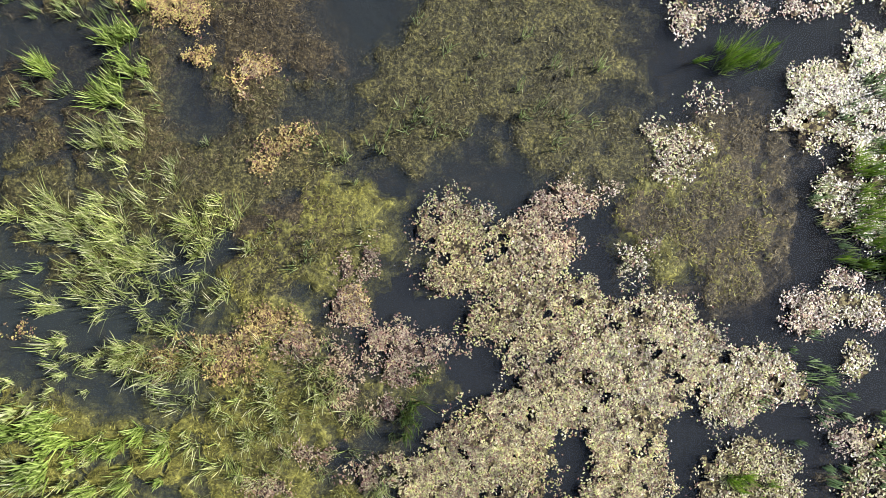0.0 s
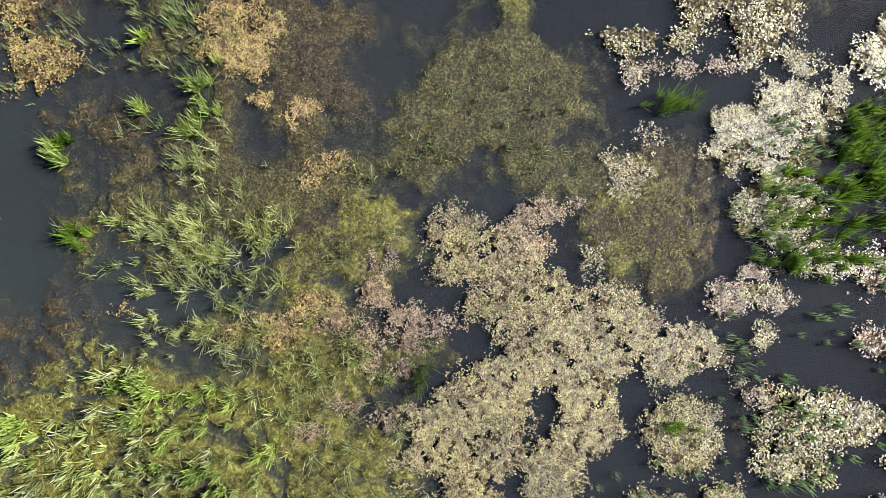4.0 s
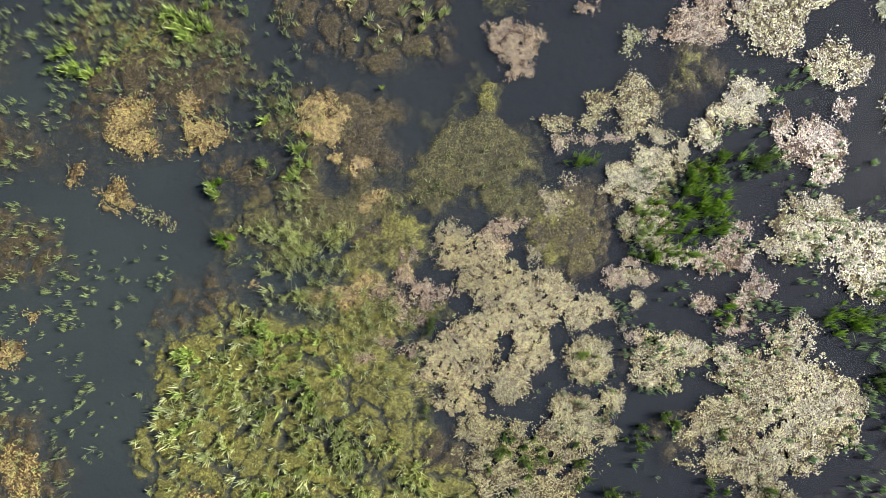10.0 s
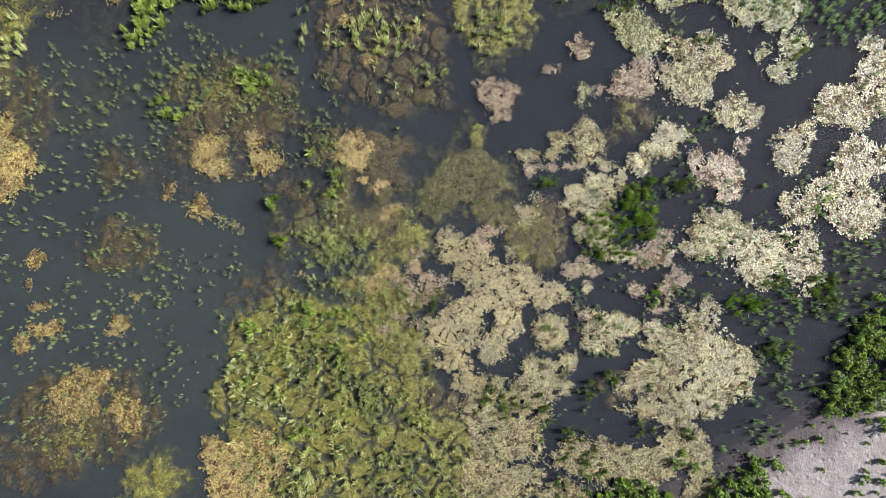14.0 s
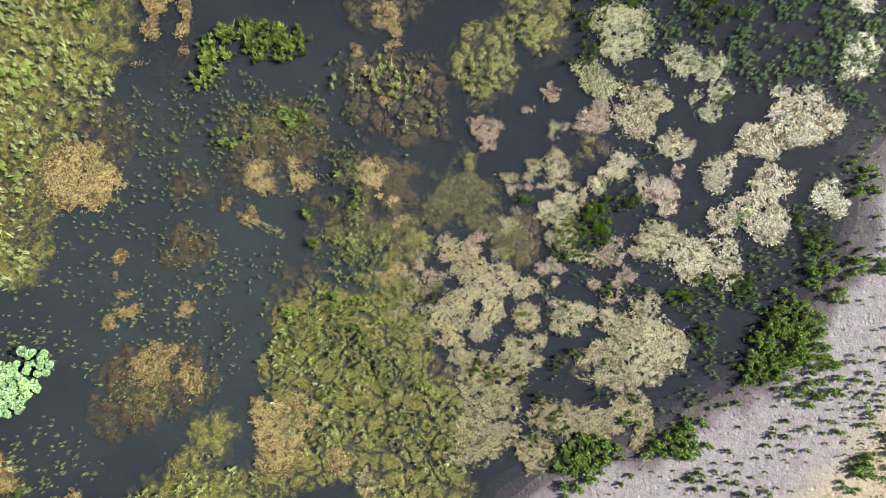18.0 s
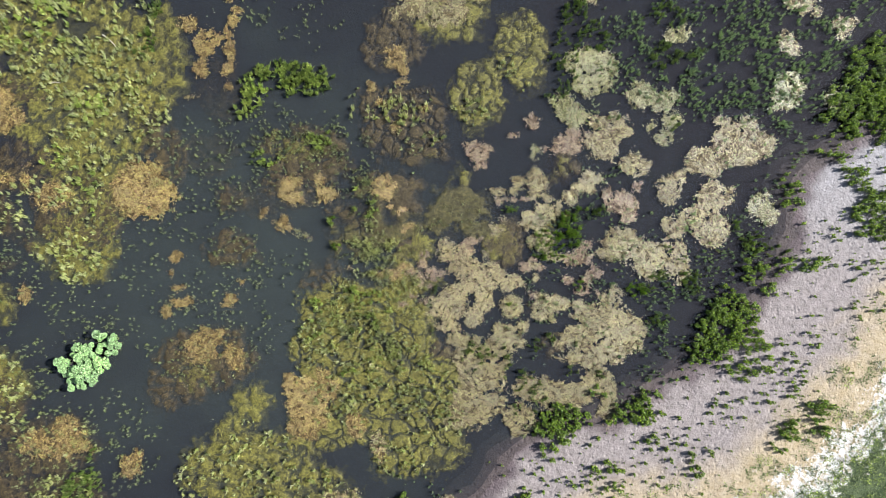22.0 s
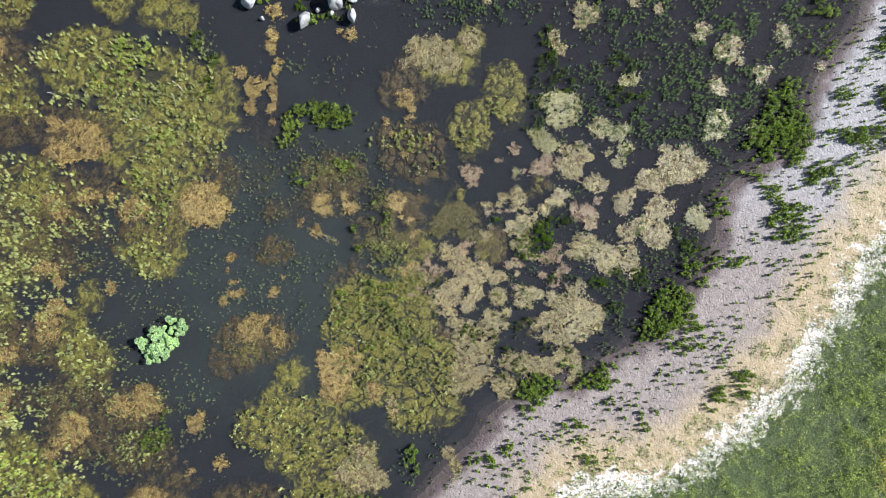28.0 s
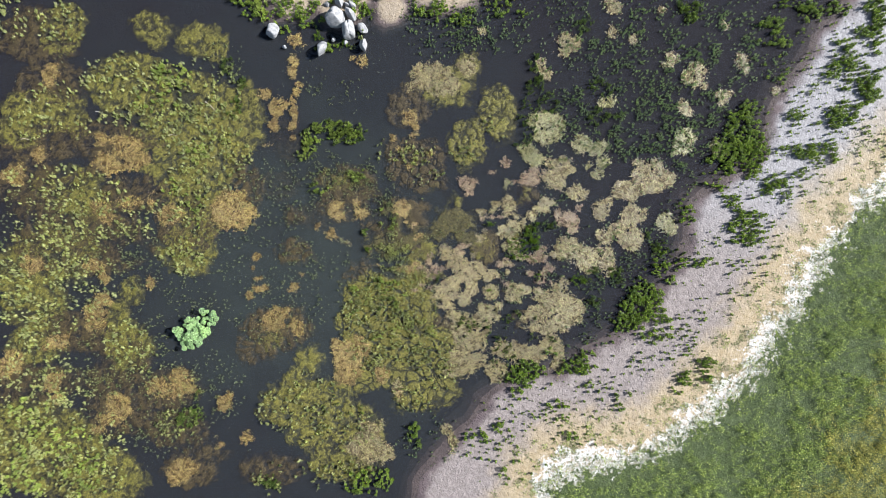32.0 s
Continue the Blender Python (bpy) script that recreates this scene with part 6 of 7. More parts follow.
grass_stand("sprig", [(-29.83, -3.48, 10.72, 19.65), (-20.01, 8.13, 8.04, 10.72), (-14.65, 25.99, 10.72, 9.82), (-34.30, -17.77, 10.72, 10.72), (-43.23, -10.63, 8.04, 8.04), (-40.55, -25.81, 13.40, 10.72), (-46.80, -10.63, 7.14, 10.72)])
grass_stand("sprig", [(-28.94, 27.78, 5.36, 10.72), (-27.15, 9.91, 5.36, 5.36), (-64.66, 30.46, 7.14, 8.04), (-53.94, 31.35, 7.14, 5.36), (-7.50, 28.67, 5.36, 5.36)])
grass_stand("sprig", [(-19.28, -1.49, 4.19, 3.63), (-13.67, 0.09, 3.35, 2.51), (-19.93, -7.63, 3.07, 4.19), (-12.86, -1.59, 1.68, 1.12), (-20.29, 5.50, 2.23, 3.63), (-10.19, 8.14, 1.68, 2.51)])
grass_stand("sprig", [(6.31, 9.84, 3.35, 1.68), (5.78, -6.35, 1.12, 0.84), (9.97, -6.42, 1.40, 1.68), (12.52, -3.67, 1.68, 1.40)])
grass_stand("sprig", [(-15.43, -1.25, 1.92, 2.57), (-11.99, -0.24, 1.71, 1.71)])
grass_stand("thin", [(-11.78, -0.45, 1.28, 1.07), (-9.53, 6.57, 0.86, 0.86), (-9.12, 5.71, 0.86, 0.64), (-11.04, 5.74, 0.64, 0.64)])
grass_stand("shoot", [(32.69, 30.46, 13.40, 9.82), (26.44, 21.52, 9.82, 7.14), (39.83, 34.03, 11.61, 6.25), (21.08, 29.56, 7.14, 9.82), (34.47, 17.95, 8.93, 5.36), (45.19, 21.52, 4.47, 5.36)])
grass_stand("shoot", [(0.54, 34.03, 7.14, 4.47), (10.36, 34.92, 8.04, 4.02), (15.72, 36.71, 6.25, 3.57), (-3.93, 36.71, 3.57, 2.68)])
grass_stand("shoot", [(28.22, -1.70, 8.04, 4.47), (26.44, -8.84, 5.36, 5.36), (15.72, -5.27, 5.36, 5.36), (19.29, -14.20, 6.25, 3.57)])
grass_stand("dark", [(30.01, 0.09, 1.43, 1.07), (34.47, 0.09, 1.79, 1.43), (32.69, 1.88, 1.07, 0.89), (27.33, -3.48, 1.25, 0.89), (37.15, -0.80, 1.96, 1.07)])
grass_stand("dark", [(23.69, -8.67, 1.09, 0.65), (24.23, -3.78, 0.87, 0.76), (24.77, -8.13, 0.76, 0.54), (28.04, -4.87, 1.63, 0.76), (25.86, -11.39, 0.87, 0.76), (22.06, -4.86, 0.87, 0.87)])
grass_stand("shoot", [(18.91, 4.80, 4.89, 2.45), (22.14, 1.51, 2.45, 1.22), (27.06, 4.72, 2.45, 4.89), (15.23, 3.61, 2.45, 1.22), (18.12, 7.66, 3.67, 1.22)])
grass_stand("shoot", [(12.77, 1.60, 2.45, 2.45), (24.11, -5.85, 4.08, 2.45), (25.71, -8.31, 2.45, 3.67), (10.66, -5.72, 1.63, 1.63), (11.85, -8.99, 2.45, 1.63), (8.64, -4.07, 2.04, 1.63)])
grass_stand("thin", [(13.71, 15.45, 2.45, 1.63), (16.55, 13.38, 1.63, 1.22), (22.68, 15.77, 2.45, 1.02), (25.10, 12.89, 1.63, 1.63), (19.67, -0.51, 2.45, 1.63)])
grass_stand("dark", [(12.50, 15.87, 1.63, 0.73), (13.73, 16.67, 1.22, 0.65), (19.00, 13.77, 1.02, 0.49), (25.51, 13.30, 0.90, 0.82)])
grass_stand("dark", [(26.19, -1.38, 0.65, 0.57), (24.56, -0.55, 0.57, 0.65), (23.31, -4.21, 0.65, 1.22), (15.50, -11.06, 1.06, 0.49), (17.96, -9.05, 0.82, 0.65), (14.66, -13.91, 1.63, 0.57), (17.10, -14.34, 1.63, 0.49)])
grass_stand("dark", [(7.08, 3.69, 0.90, 0.37), (8.30, 3.68, 0.57, 0.33), (14.21, 3.62, 0.57, 0.73), (17.06, 3.60, 0.73, 0.57)])
grass_stand("reed", [(-64.66, 9.91, 5.36, 3.57), (-56.62, 3.66, 7.14, 3.57), (-50.37, 3.66, 4.47, 3.57), (-61.98, -2.59, 5.36, 3.57), (-67.34, -10.63, 3.57, 5.36), (-58.41, -22.24, 4.47, 2.68), (-62.88, -17.77, 5.36, 2.68)])
grass_stand("reed", [(-61.09, 24.20, 5.36, 2.68), (-64.66, 19.74, 4.47, 2.68), (-58.41, 18.84, 3.57, 1.79), (-47.69, 20.63, 5.36, 2.68), (-32.51, 16.17, 2.68, 4.47)])
grass_stand("reed", [(-42.33, -27.60, 3.57, 2.68), (-46.80, -18.67, 2.68, 3.57), (-39.65, -22.24, 2.23, 2.23)])
grass_stand("thin", [(-16.54, 10.4, 4.89, 2.45), (-17.08, 11.48, 3.26, 1.63)])
grass_stand("shoot", [(31.80, 25.99, 12.50, 8.04), (26.44, 31.35, 8.04, 6.25), (40.73, 17.95, 5.36, 5.36), (20.18, 22.42, 3.57, 5.36)])
grass_stand("shoot", [(50.55, 29.56, 4.47, 5.36), (35.37, 16.17, 5.36, 4.47), (4.11, 35.81, 7.14, 3.57)])
grass_stand("dark", [(24.65, 25.10, 2.23, 1.79), (25.99, 21.52, 3.13, 1.25), (24.20, 20.63, 1.79, 1.25), (38.94, 37.60, 1.96, 2.14), (22.42, 35.37, 1.25, 1.25)])
# lime blades added as the sunlit sides of the dark sedge lumps at this spot
grass_stand("lime", [(-17.08, 18.28, 4.89, 2.18), (-20.88, 15.84, 1.09, 1.63)])
grass_stand("bright", [(7.23, 4.04, 0.84, 0.31)])
# the dark green lumps themselves, under the lime blades painted as their lit sides
grass_stand("dark", [(-17.08, 18.28, 4.89, 2.28)])
grass_stand("reed", [(-4.82, -3.33, 1.68, 0.84), (-3.16, -4.07, 1.4, 0.84), (-4.44, -5.3, 1.54, 0.84), (-2.63, -5.34, 1.12, 0.98), (-5.97, -4.43, 0.84, 0.84)], (), 0.45)
grass_stand("sprig", [(-26.14, 4.89, 4.19, 2.29), (-27.71, 0.34, 3.05, 2.67), (-20.54, -5.07, 3.81, 1.9), (-15.54, -0.94, 2.29, 2.29), (-23, 12.47, 5.71, 2.67), (-13.49, 11.6, 2.29, 2.29)], (), 0.5)
grass_stand("lime", [(-19.61, 9.01, 1.52, 0.76), (-20.75, 9.4, 0.46, 0.38), (-13.11, 11.41, 1.52, 0.95), (-12.72, 12.36, 0.76, 0.53), (-14.63, 12, 0.53, 0.46)], (), 1.6)
grass_stand("thin", [(-19.61, 9.01, 2.29, 1.14), (-13.11, 11.41, 2.29, 1.71), (-23.91, -0.46, 2.67, 1.52), (-20.53, -4.31, 1.33, 0.84), (-8.54, 11.55, 0.76, 0.76), (-7.06, 7.34, 1.52, 1.9)], (), 1.4)
grass_stand("reed", [(-9.02, -2.97, 1.05, 0.35), (-7.62, -3.28, 0.84, 0.35), (-6.79, -3.78, 0.7, 0.35), (-6.35, -2.74, 0.84, 0.56)], (), 0.8)
grass_stand("thin", [(1.77, 3.95, 2.38, 1.12), (0.76, 2.71, 1.54, 0.77), (3.14, 2.52, 1.54, 0.91), (-1.93, 1.22, 1.54, 0.98), (-3.08, -0.29, 1.54, 0.98)], (), 0.8)
grass_stand("lime", [(-28.94, 37.6, 1.43, 1.25), (-29.83, 38.94, 1.25, 0.89)], (), 3)
grass_stand("thin", [(-16.43, 31.8, 2.68, 0.71), (-11.52, 38.05, 1.43, 1.25), (-21.79, 38.49, 1.79, 1.07), (-23.58, 34.03, 0.71, 0.71)], (), 3)
grass_stand("reed", [(-64.66, -24.92, 5.36, 3.57), (-61.09, -32.06, 8.93, 5.36), (-66.45, -37.42, 5.36, 2.68), (-56.62, -36.53, 4.47, 2.68), (-50.37, -14.2, 3.57, 3.57), (-64.66, -10.63, 4.47, 3.57)], (), 0.5)
grass_stand("reed", [(-20.01, -24.02, 3.57, 2.23), (-23.58, -23.13, 2.23, 1.79), (-19.11, -28.49, 2.68, 1.34), (-15.54, -34.74, 2.23, 3.13), (-21.79, -34.74, 2.23, 1.79), (-28.04, -37.42, 2.23, 1.79)], (), 0.6)
grass_stand("dark", [(-39.65, -26.7, 2.68, 1.61), (-38.76, -22.69, 0.71, 1.07), (-27.15, -36.53, 1.79, 1.34), (-20.01, 9.47, 1.43, 0.89), (-17.33, 18.4, 3.57, 1.07), (-21.35, 17.06, 0.89, 1.25)], (), 1.2)
grass_stand("lime", [(-64.66, -26.7, 4.47, 3.57), (-60.2, -32.06, 8.04, 4.47), (-66.45, -36.53, 4.47, 3.57), (-55.73, -37.42, 3.57, 1.79)], (), 0.55)
grass_stand("lime", [(-43.23, 25.99, 2.68, 3.57), (-46.8, 23.31, 2.23, 2.23), (-40.55, 27.78, 1.34, 1.79), (-38.76, 15.27, 1.79, 2.68), (-43.23, 9.91, 1.79, 1.79), (-39.65, 7.23, 1.79, 1.79), (-38.76, 3.66, 1.07, 0.89)], (), 0.7)
grass_stand("bright", [(-21.35, 38.31, 1.96, 0.89), (-11.97, 37.6, 1.07, 1.43), (-14.65, 31.88, 1.96, 0.63), (-19.56, 34.03, 0.89, 1.25), (-4.38, 38.67, 1.43, 0.71), (-0.36, 38.14, 1.79, 1.07)], (), 0.6)
grass_stand("reed", [(-11.52, 37.42, 0.89, 1.25), (-21.79, 36.89, 1.43, 0.71), (-12.86, 33.13, 0.71, 0.71)], (), 0.8)
grass_stand("dark", [(-32.96, 22.42, 1.96, 1.61), (-34.3, 28.67, 1.25, 1.43), (-31.62, 25.99, 1.25, 1.43)], (), 0.7)

# ---- shore thickets ----
thicket([(31.35, -9.74, 3.75, 4.02), (34.03, -11.52, 2.23, 2.68), (28.67, -11.52, 1.96, 2.23), (32.69, -7.50, 1.61, 1.96)])
thicket([(33.58, -14.38, 2.50, 0.71)])
thicket([(22.86, -17.33, 1.61, 2.14), (21.97, -18.67, 0.89, 1.25)])
thicket([(13.04, -19.11, 2.50, 2.14), (12.15, -22.24, 1.61, 1.96), (15.27, -18.67, 1.25, 1.07)])
thicket([(19.29, -18.67, 1.25, 1.25), (17.51, -24.47, 1.43, 1.25), (9.47, -27.15, 0.71, 0.71)])
thicket([(4.55, -29.56, 1.25, 0.89), (8.57, -28.04, 1.07, 1.07), (6.97, -29.21, 1.07, 0.71)])
thicket([(46.09, 19.29, 1.61, 2.86), (47.87, 20.63, 1.25, 1.79)])
thicket([(46.09, 14.83, 3.57, 2.23), (48.76, 15.72, 2.68, 2.68), (43.41, 13.04, 1.96, 1.25)])
thicket([(47.42, 3.22, 2.86, 2.86), (46.09, 6.34, 1.61, 1.25), (49.21, 5.00, 1.43, 1.25)])
thicket([(39.83, -2.14, 3.13, 0.89), (36.71, -2.59, 1.79, 1.07), (38.49, 5.89, 1.25, 1.96), (32.69, -3.48, 1.61, 1.25)])
thicket([(52.34, 10.36, 1.61, 1.25), (53.23, 11.25, 1.43, 0.89)])
thicket([(62.16, 21.08, 3.13, 1.96), (63.95, 22.42, 2.23, 1.43)])
thicket([(65.29, 25.99, 2.50, 3.57), (67.97, 28.67, 1.61, 2.23), (63.95, 30.46, 1.79, 1.96), (61.27, 28.22, 1.43, 1.43)])
thicket([(68.41, 36.26, 1.79, 4.02), (66.63, 34.03, 1.79, 1.43)])
thicket([(61.71, 37.60, 2.68, 1.25), (57.70, 37.15, 1.79, 1.25)])
thicket([(51.89, 34.03, 1.96, 2.14), (53.68, 32.69, 1.07, 1.25)])
thicket([(52.78, 26.70, 1.25, 0.71)])
thicket([(41.17, -18.22, 1.07, 1.79), (38.05, -20.63, 1.25, 1.25), (41.62, -20.45, 0.89, 1.25)])
thicket([(55.02, 15.72, 1.43, 1.25), (61.27, 15.27, 1.25, 1.43)])
thicket([(-4.38, -29.38, 1.07, 1.79), (-5.00, -30.72, 0.71, 1.07)])
thicket([(-11.07, -36.53, 3.13, 2.23), (-13.31, -37.60, 1.96, 1.43)])
thicket([(-1.70, 37.78, 2.23, 1.61), (0.54, 37.15, 2.23, 1.96), (3.22, 36.71, 1.79, 1.79)])
thicket([(8.57, 38.05, 2.50, 1.79), (12.15, 37.15, 1.43, 1.25)])
thicket([(38.94, 37.15, 1.25, 1.61)])
thicket([(-11.97, 37.78, 0.89, 1.96), (-12.86, 38.94, 1.07, 1.07), (-20.45, 38.31, 1.79, 1.07), (-22.24, 36.71, 0.89, 0.71), (-19.56, 35.81, 0.89, 0.89)])
thicket([(-16.88, 31.53, 0.89, 0.54), (-15.36, 31.88, 0.71, 0.54), (-13.13, 33.67, 0.36, 0.71)])
thicket([(-30.72, 37.60, 1.43, 1.79), (-27.15, 36.71, 1.25, 1.07), (-32.06, 38.94, 1.43, 0.89), (-25.36, 38.49, 1.43, 1.07)])
thicket([(-24.92, 34.47, 0.54, 0.54)])
thicket([(34.03, -3.48, 1.25, 1.25), (30.90, -5.27, 1.25, 1.07), (35.81, -4.82, 1.07, 0.89), (34.47, 0.09, 1.25, 0.89)])
thicket([(42.51, 9.91, 1.96, 0.71), (45.19, 8.13, 1.61, 0.89), (49.66, 8.57, 1.25, 0.71)])
thicket([(56.80, 11.70, 1.25, 1.07), (55.91, 14.83, 1.25, 0.89), (58.59, 15.27, 1.25, 0.89)])
thicket([(24.65, -26.26, 0.89, 0.71), (27.33, -24.02, 0.71, 1.25), (29.12, -22.24, 0.71, 0.89), (20.18, -29.83, 0.89, 0.71), (9.91, -35.19, 0.71, 0.71)])
thicket([(51.89, 35.37, 1.96, 1.61), (55.02, 38.49, 4.47, 0.89), (67.97, 35.81, 1.96, 4.29), (63.05, 30.46, 2.14, 2.86), (66.63, 25.10, 2.32, 2.50), (62.16, 21.08, 3.04, 1.96)])
thicket([(48.76, 21.52, 1.43, 1.96), (47.16, 15.27, 4.29, 4.29), (52.78, 9.47, 1.96, 1.61), (46.98, 5.89, 1.43, 0.89), (47.87, 2.59, 3.04, 2.50), (57.70, 15.45, 1.61, 1.43), (55.46, 21.08, 1.25, 1.07)])
thicket([(-23.58, 37.42, 3.04, 1.79), (-20.90, 35.10, 1.79, 1.07), (-15.54, 39.92, 5.36, 0.89), (-18.04, 31.88, 1.43, 0.71)])
thicket([(32.24, -9.29, 3.22, 3.57), (22.86, -17.77, 1.25, 1.79), (13.04, -19.56, 1.96, 1.79), (20.18, -19.11, 1.07, 1.07)])

# ---- small shrubs on the beach ----
low_shrubs([(46.09, 0.09, 4.02, 2.23), (56.80, 14.38, 3.13, 2.68), (57.70, 18.84, 2.68, 1.79), (48.76, 9.91, 3.57, 1.79), (55.02, 9.91, 2.68, 1.43), (43.41, -2.59, 3.57, 1.79)])
low_shrubs([(41.62, 9.91, 2.68, 1.79), (45.19, 8.57, 3.57, 1.61), (55.91, 21.52, 2.68, 2.23), (60.38, 24.20, 2.68, 2.68)])
low_shrubs([(37.15, -14.20, 5.36, 2.23), (30.01, -15.99, 4.47, 1.79), (39.83, -18.67, 3.57, 2.68)])
low_shrubs([(13.93, -25.81, 5.36, 2.68), (9.47, -31.17, 5.36, 2.68), (19.29, -22.24, 3.57, 1.79), (19.29, -30.28, 3.57, 1.79), (8.57, -37.42, 3.57, 1.79)])
low_shrubs([(53.23, 28.67, 2.68, 2.68), (55.02, 34.03, 2.68, 2.68), (63.95, 16.17, 3.57, 2.23), (68.41, 17.95, 2.68, 1.79)])
low_shrubs([(46.09, 12.59, 5.36, 2.68), (51.44, 17.95, 3.57, 3.57), (41.62, 0.09, 4.47, 2.68), (40.73, 8.13, 3.57, 2.23), (43.41, 1.88, 2.68, 2.23)])
low_shrubs([(55.02, 12.59, 5.36, 3.57), (50.55, 0.98, 2.68, 2.68), (59.48, 18.84, 4.47, 3.57), (63.95, 17.06, 4.47, 1.79)])
low_shrubs([(10.36, -24.92, 5.36, 1.79), (15.72, -23.13, 3.57, 1.79), (5.89, -30.28, 4.47, 1.79), (13.04, -29.38, 5.36, 1.79), (23.76, -22.24, 3.57, 1.43)])
low_shrubs([(32.69, -17.77, 5.36, 2.23), (40.73, -14.20, 4.47, 3.57), (46.09, -3.48, 2.68, 3.57), (51.44, 6.34, 3.57, 2.68)])
low_shrubs([(25.54, -28.49, 3.57, 1.43), (17.51, -32.06, 2.68, 1.07), (24.65, -30.28, 1.79, 0.89), (48.76, -7.06, 1.79, 1.79), (51.44, -5.27, 1.43, 1.43)])
low_shrubs([(59.48, 30.46, 2.68, 2.23), (65.73, 18.84, 3.57, 2.23), (67.52, 16.17, 2.68, 1.79), (63.05, 34.03, 2.68, 2.23), (57.70, 25.99, 1.79, 2.68)])
low_shrubs([(55.02, 19.74, 6.25, 4.47), (52.34, 12.59, 6.25, 5.36), (58.59, 23.31, 4.47, 3.57), (60.38, 13.49, 4.47, 3.57), (48.76, 0.98, 5.36, 5.36), (42.51, -7.06, 4.47, 5.36)])
low_shrubs([(37.15, -18.67, 6.25, 3.57), (28.22, -22.24, 5.36, 3.57), (19.29, -26.70, 6.25, 3.57), (12.15, -32.96, 4.47, 3.57), (35.37, -10.63, 3.57, 4.47), (46.09, -5.27, 3.57, 3.57)])
low_shrubs([(62.16, 28.67, 4.47, 5.36), (66.63, 19.74, 3.57, 4.47), (67.52, 14.38, 3.57, 2.68), (56.80, 9.02, 3.57, 2.68)])
low_shrubs([(38.05, -10.63, 2.68, 5.36), (30.90, -15.09, 5.36, 2.68), (22.86, -23.13, 4.47, 2.68), (15.72, -27.60, 5.36, 2.68), (8.57, -32.06, 3.57, 2.68)])
low_shrubs([(59.48, 34.03, 3.57, 3.57), (53.23, 22.42, 4.47, 3.57), (56.80, 26.88, 3.57, 3.57)])
thicket([(30.01, -9.74, 2.5, 2.68), (28.67, -11.97, 1.61, 1.79), (32.69, -7.95, 1.07, 1.43), (34.03, -11.34, 0.98, 0.63), (27.15, -9.29, 0.63, 1.25)])
thicket([(21.97, -17.33, 1.34, 1.34), (22.51, -15.27, 0.71, 0.71), (22.42, -21.35, 0.63, 0.89), (19.29, -21.52, 0.8, 0.71)])
thicket([(11.7, -20.01, 1.7, 1.34), (10.81, -22.69, 0.89, 0.8), (13.49, -18.67, 0.8, 0.63), (16.43, -16.17, 0.8, 0.71), (15.27, -18.22, 1.43, 0.45)])
thicket([(46.98, 15.72, 2.14, 2.23), (48.32, 19.29, 1.16, 1.61), (44.75, 13.04, 1.16, 0.63), (47.42, 21.7, 0.71, 0.89)])
thicket([(63.95, 30.46, 1.61, 2.14), (66.63, 25.1, 1.61, 1.16), (68.23, 35.81, 1.25, 3.04), (62.16, 38.14, 2.14, 0.8), (63.5, 20.81, 1.61, 0.8), (60.55, 19.56, 0.8, 0.89)])
thicket([(46.98, 2.95, 1.79, 1.07), (38.23, -1.88, 1.34, 0.36), (33.22, -1.7, 0.45, 1.34), (40.28, -17.77, 0.98, 1.07), (37.6, -20.27, 0.8, 0.63), (36.71, -22.24, 0.63, 0.45)])
thicket([(5.89, -29.38, 1.34, 0.45), (9.29, -28.04, 0.63, 0.63), (13.04, -31.17, 0.71, 0.54), (-4.38, -29.38, 0.71, 1.25), (-12.41, -36.98, 1.96, 1.25), (-12.86, 37.15, 1.25, 1.43), (-2.14, 37.6, 2.68, 1.25)])
low_shrubs([(52.34, 16.17, 3.39, 3.57), (55.02, 20.18, 2.68, 3.57), (57.7, 14.38, 3.39, 2.68), (39.83, 0.98, 3.57, 1.79), (42.51, -1.88, 3.57, 1.25), (56.8, 9.91, 3.57, 1.79)])
low_shrubs([(30.9, -17.77, 5.36, 1.43), (27.33, -22.24, 4.47, 1.43), (17.51, -26.7, 5.36, 2.23), (38.94, -14.2, 2.68, 1.79), (6.79, -32.06, 4.47, 1.79), (19.29, -30.28, 5.36, 1.25)])


plant_shrubs("shrub", SHRUBS, "dense dark green leafy shrub in a thicket by the shore", "shore thicket shrubs")
plant_shrubs("small_shrub", LOW, "small dark green shrub on bare pale sand", "small beach shrubs")

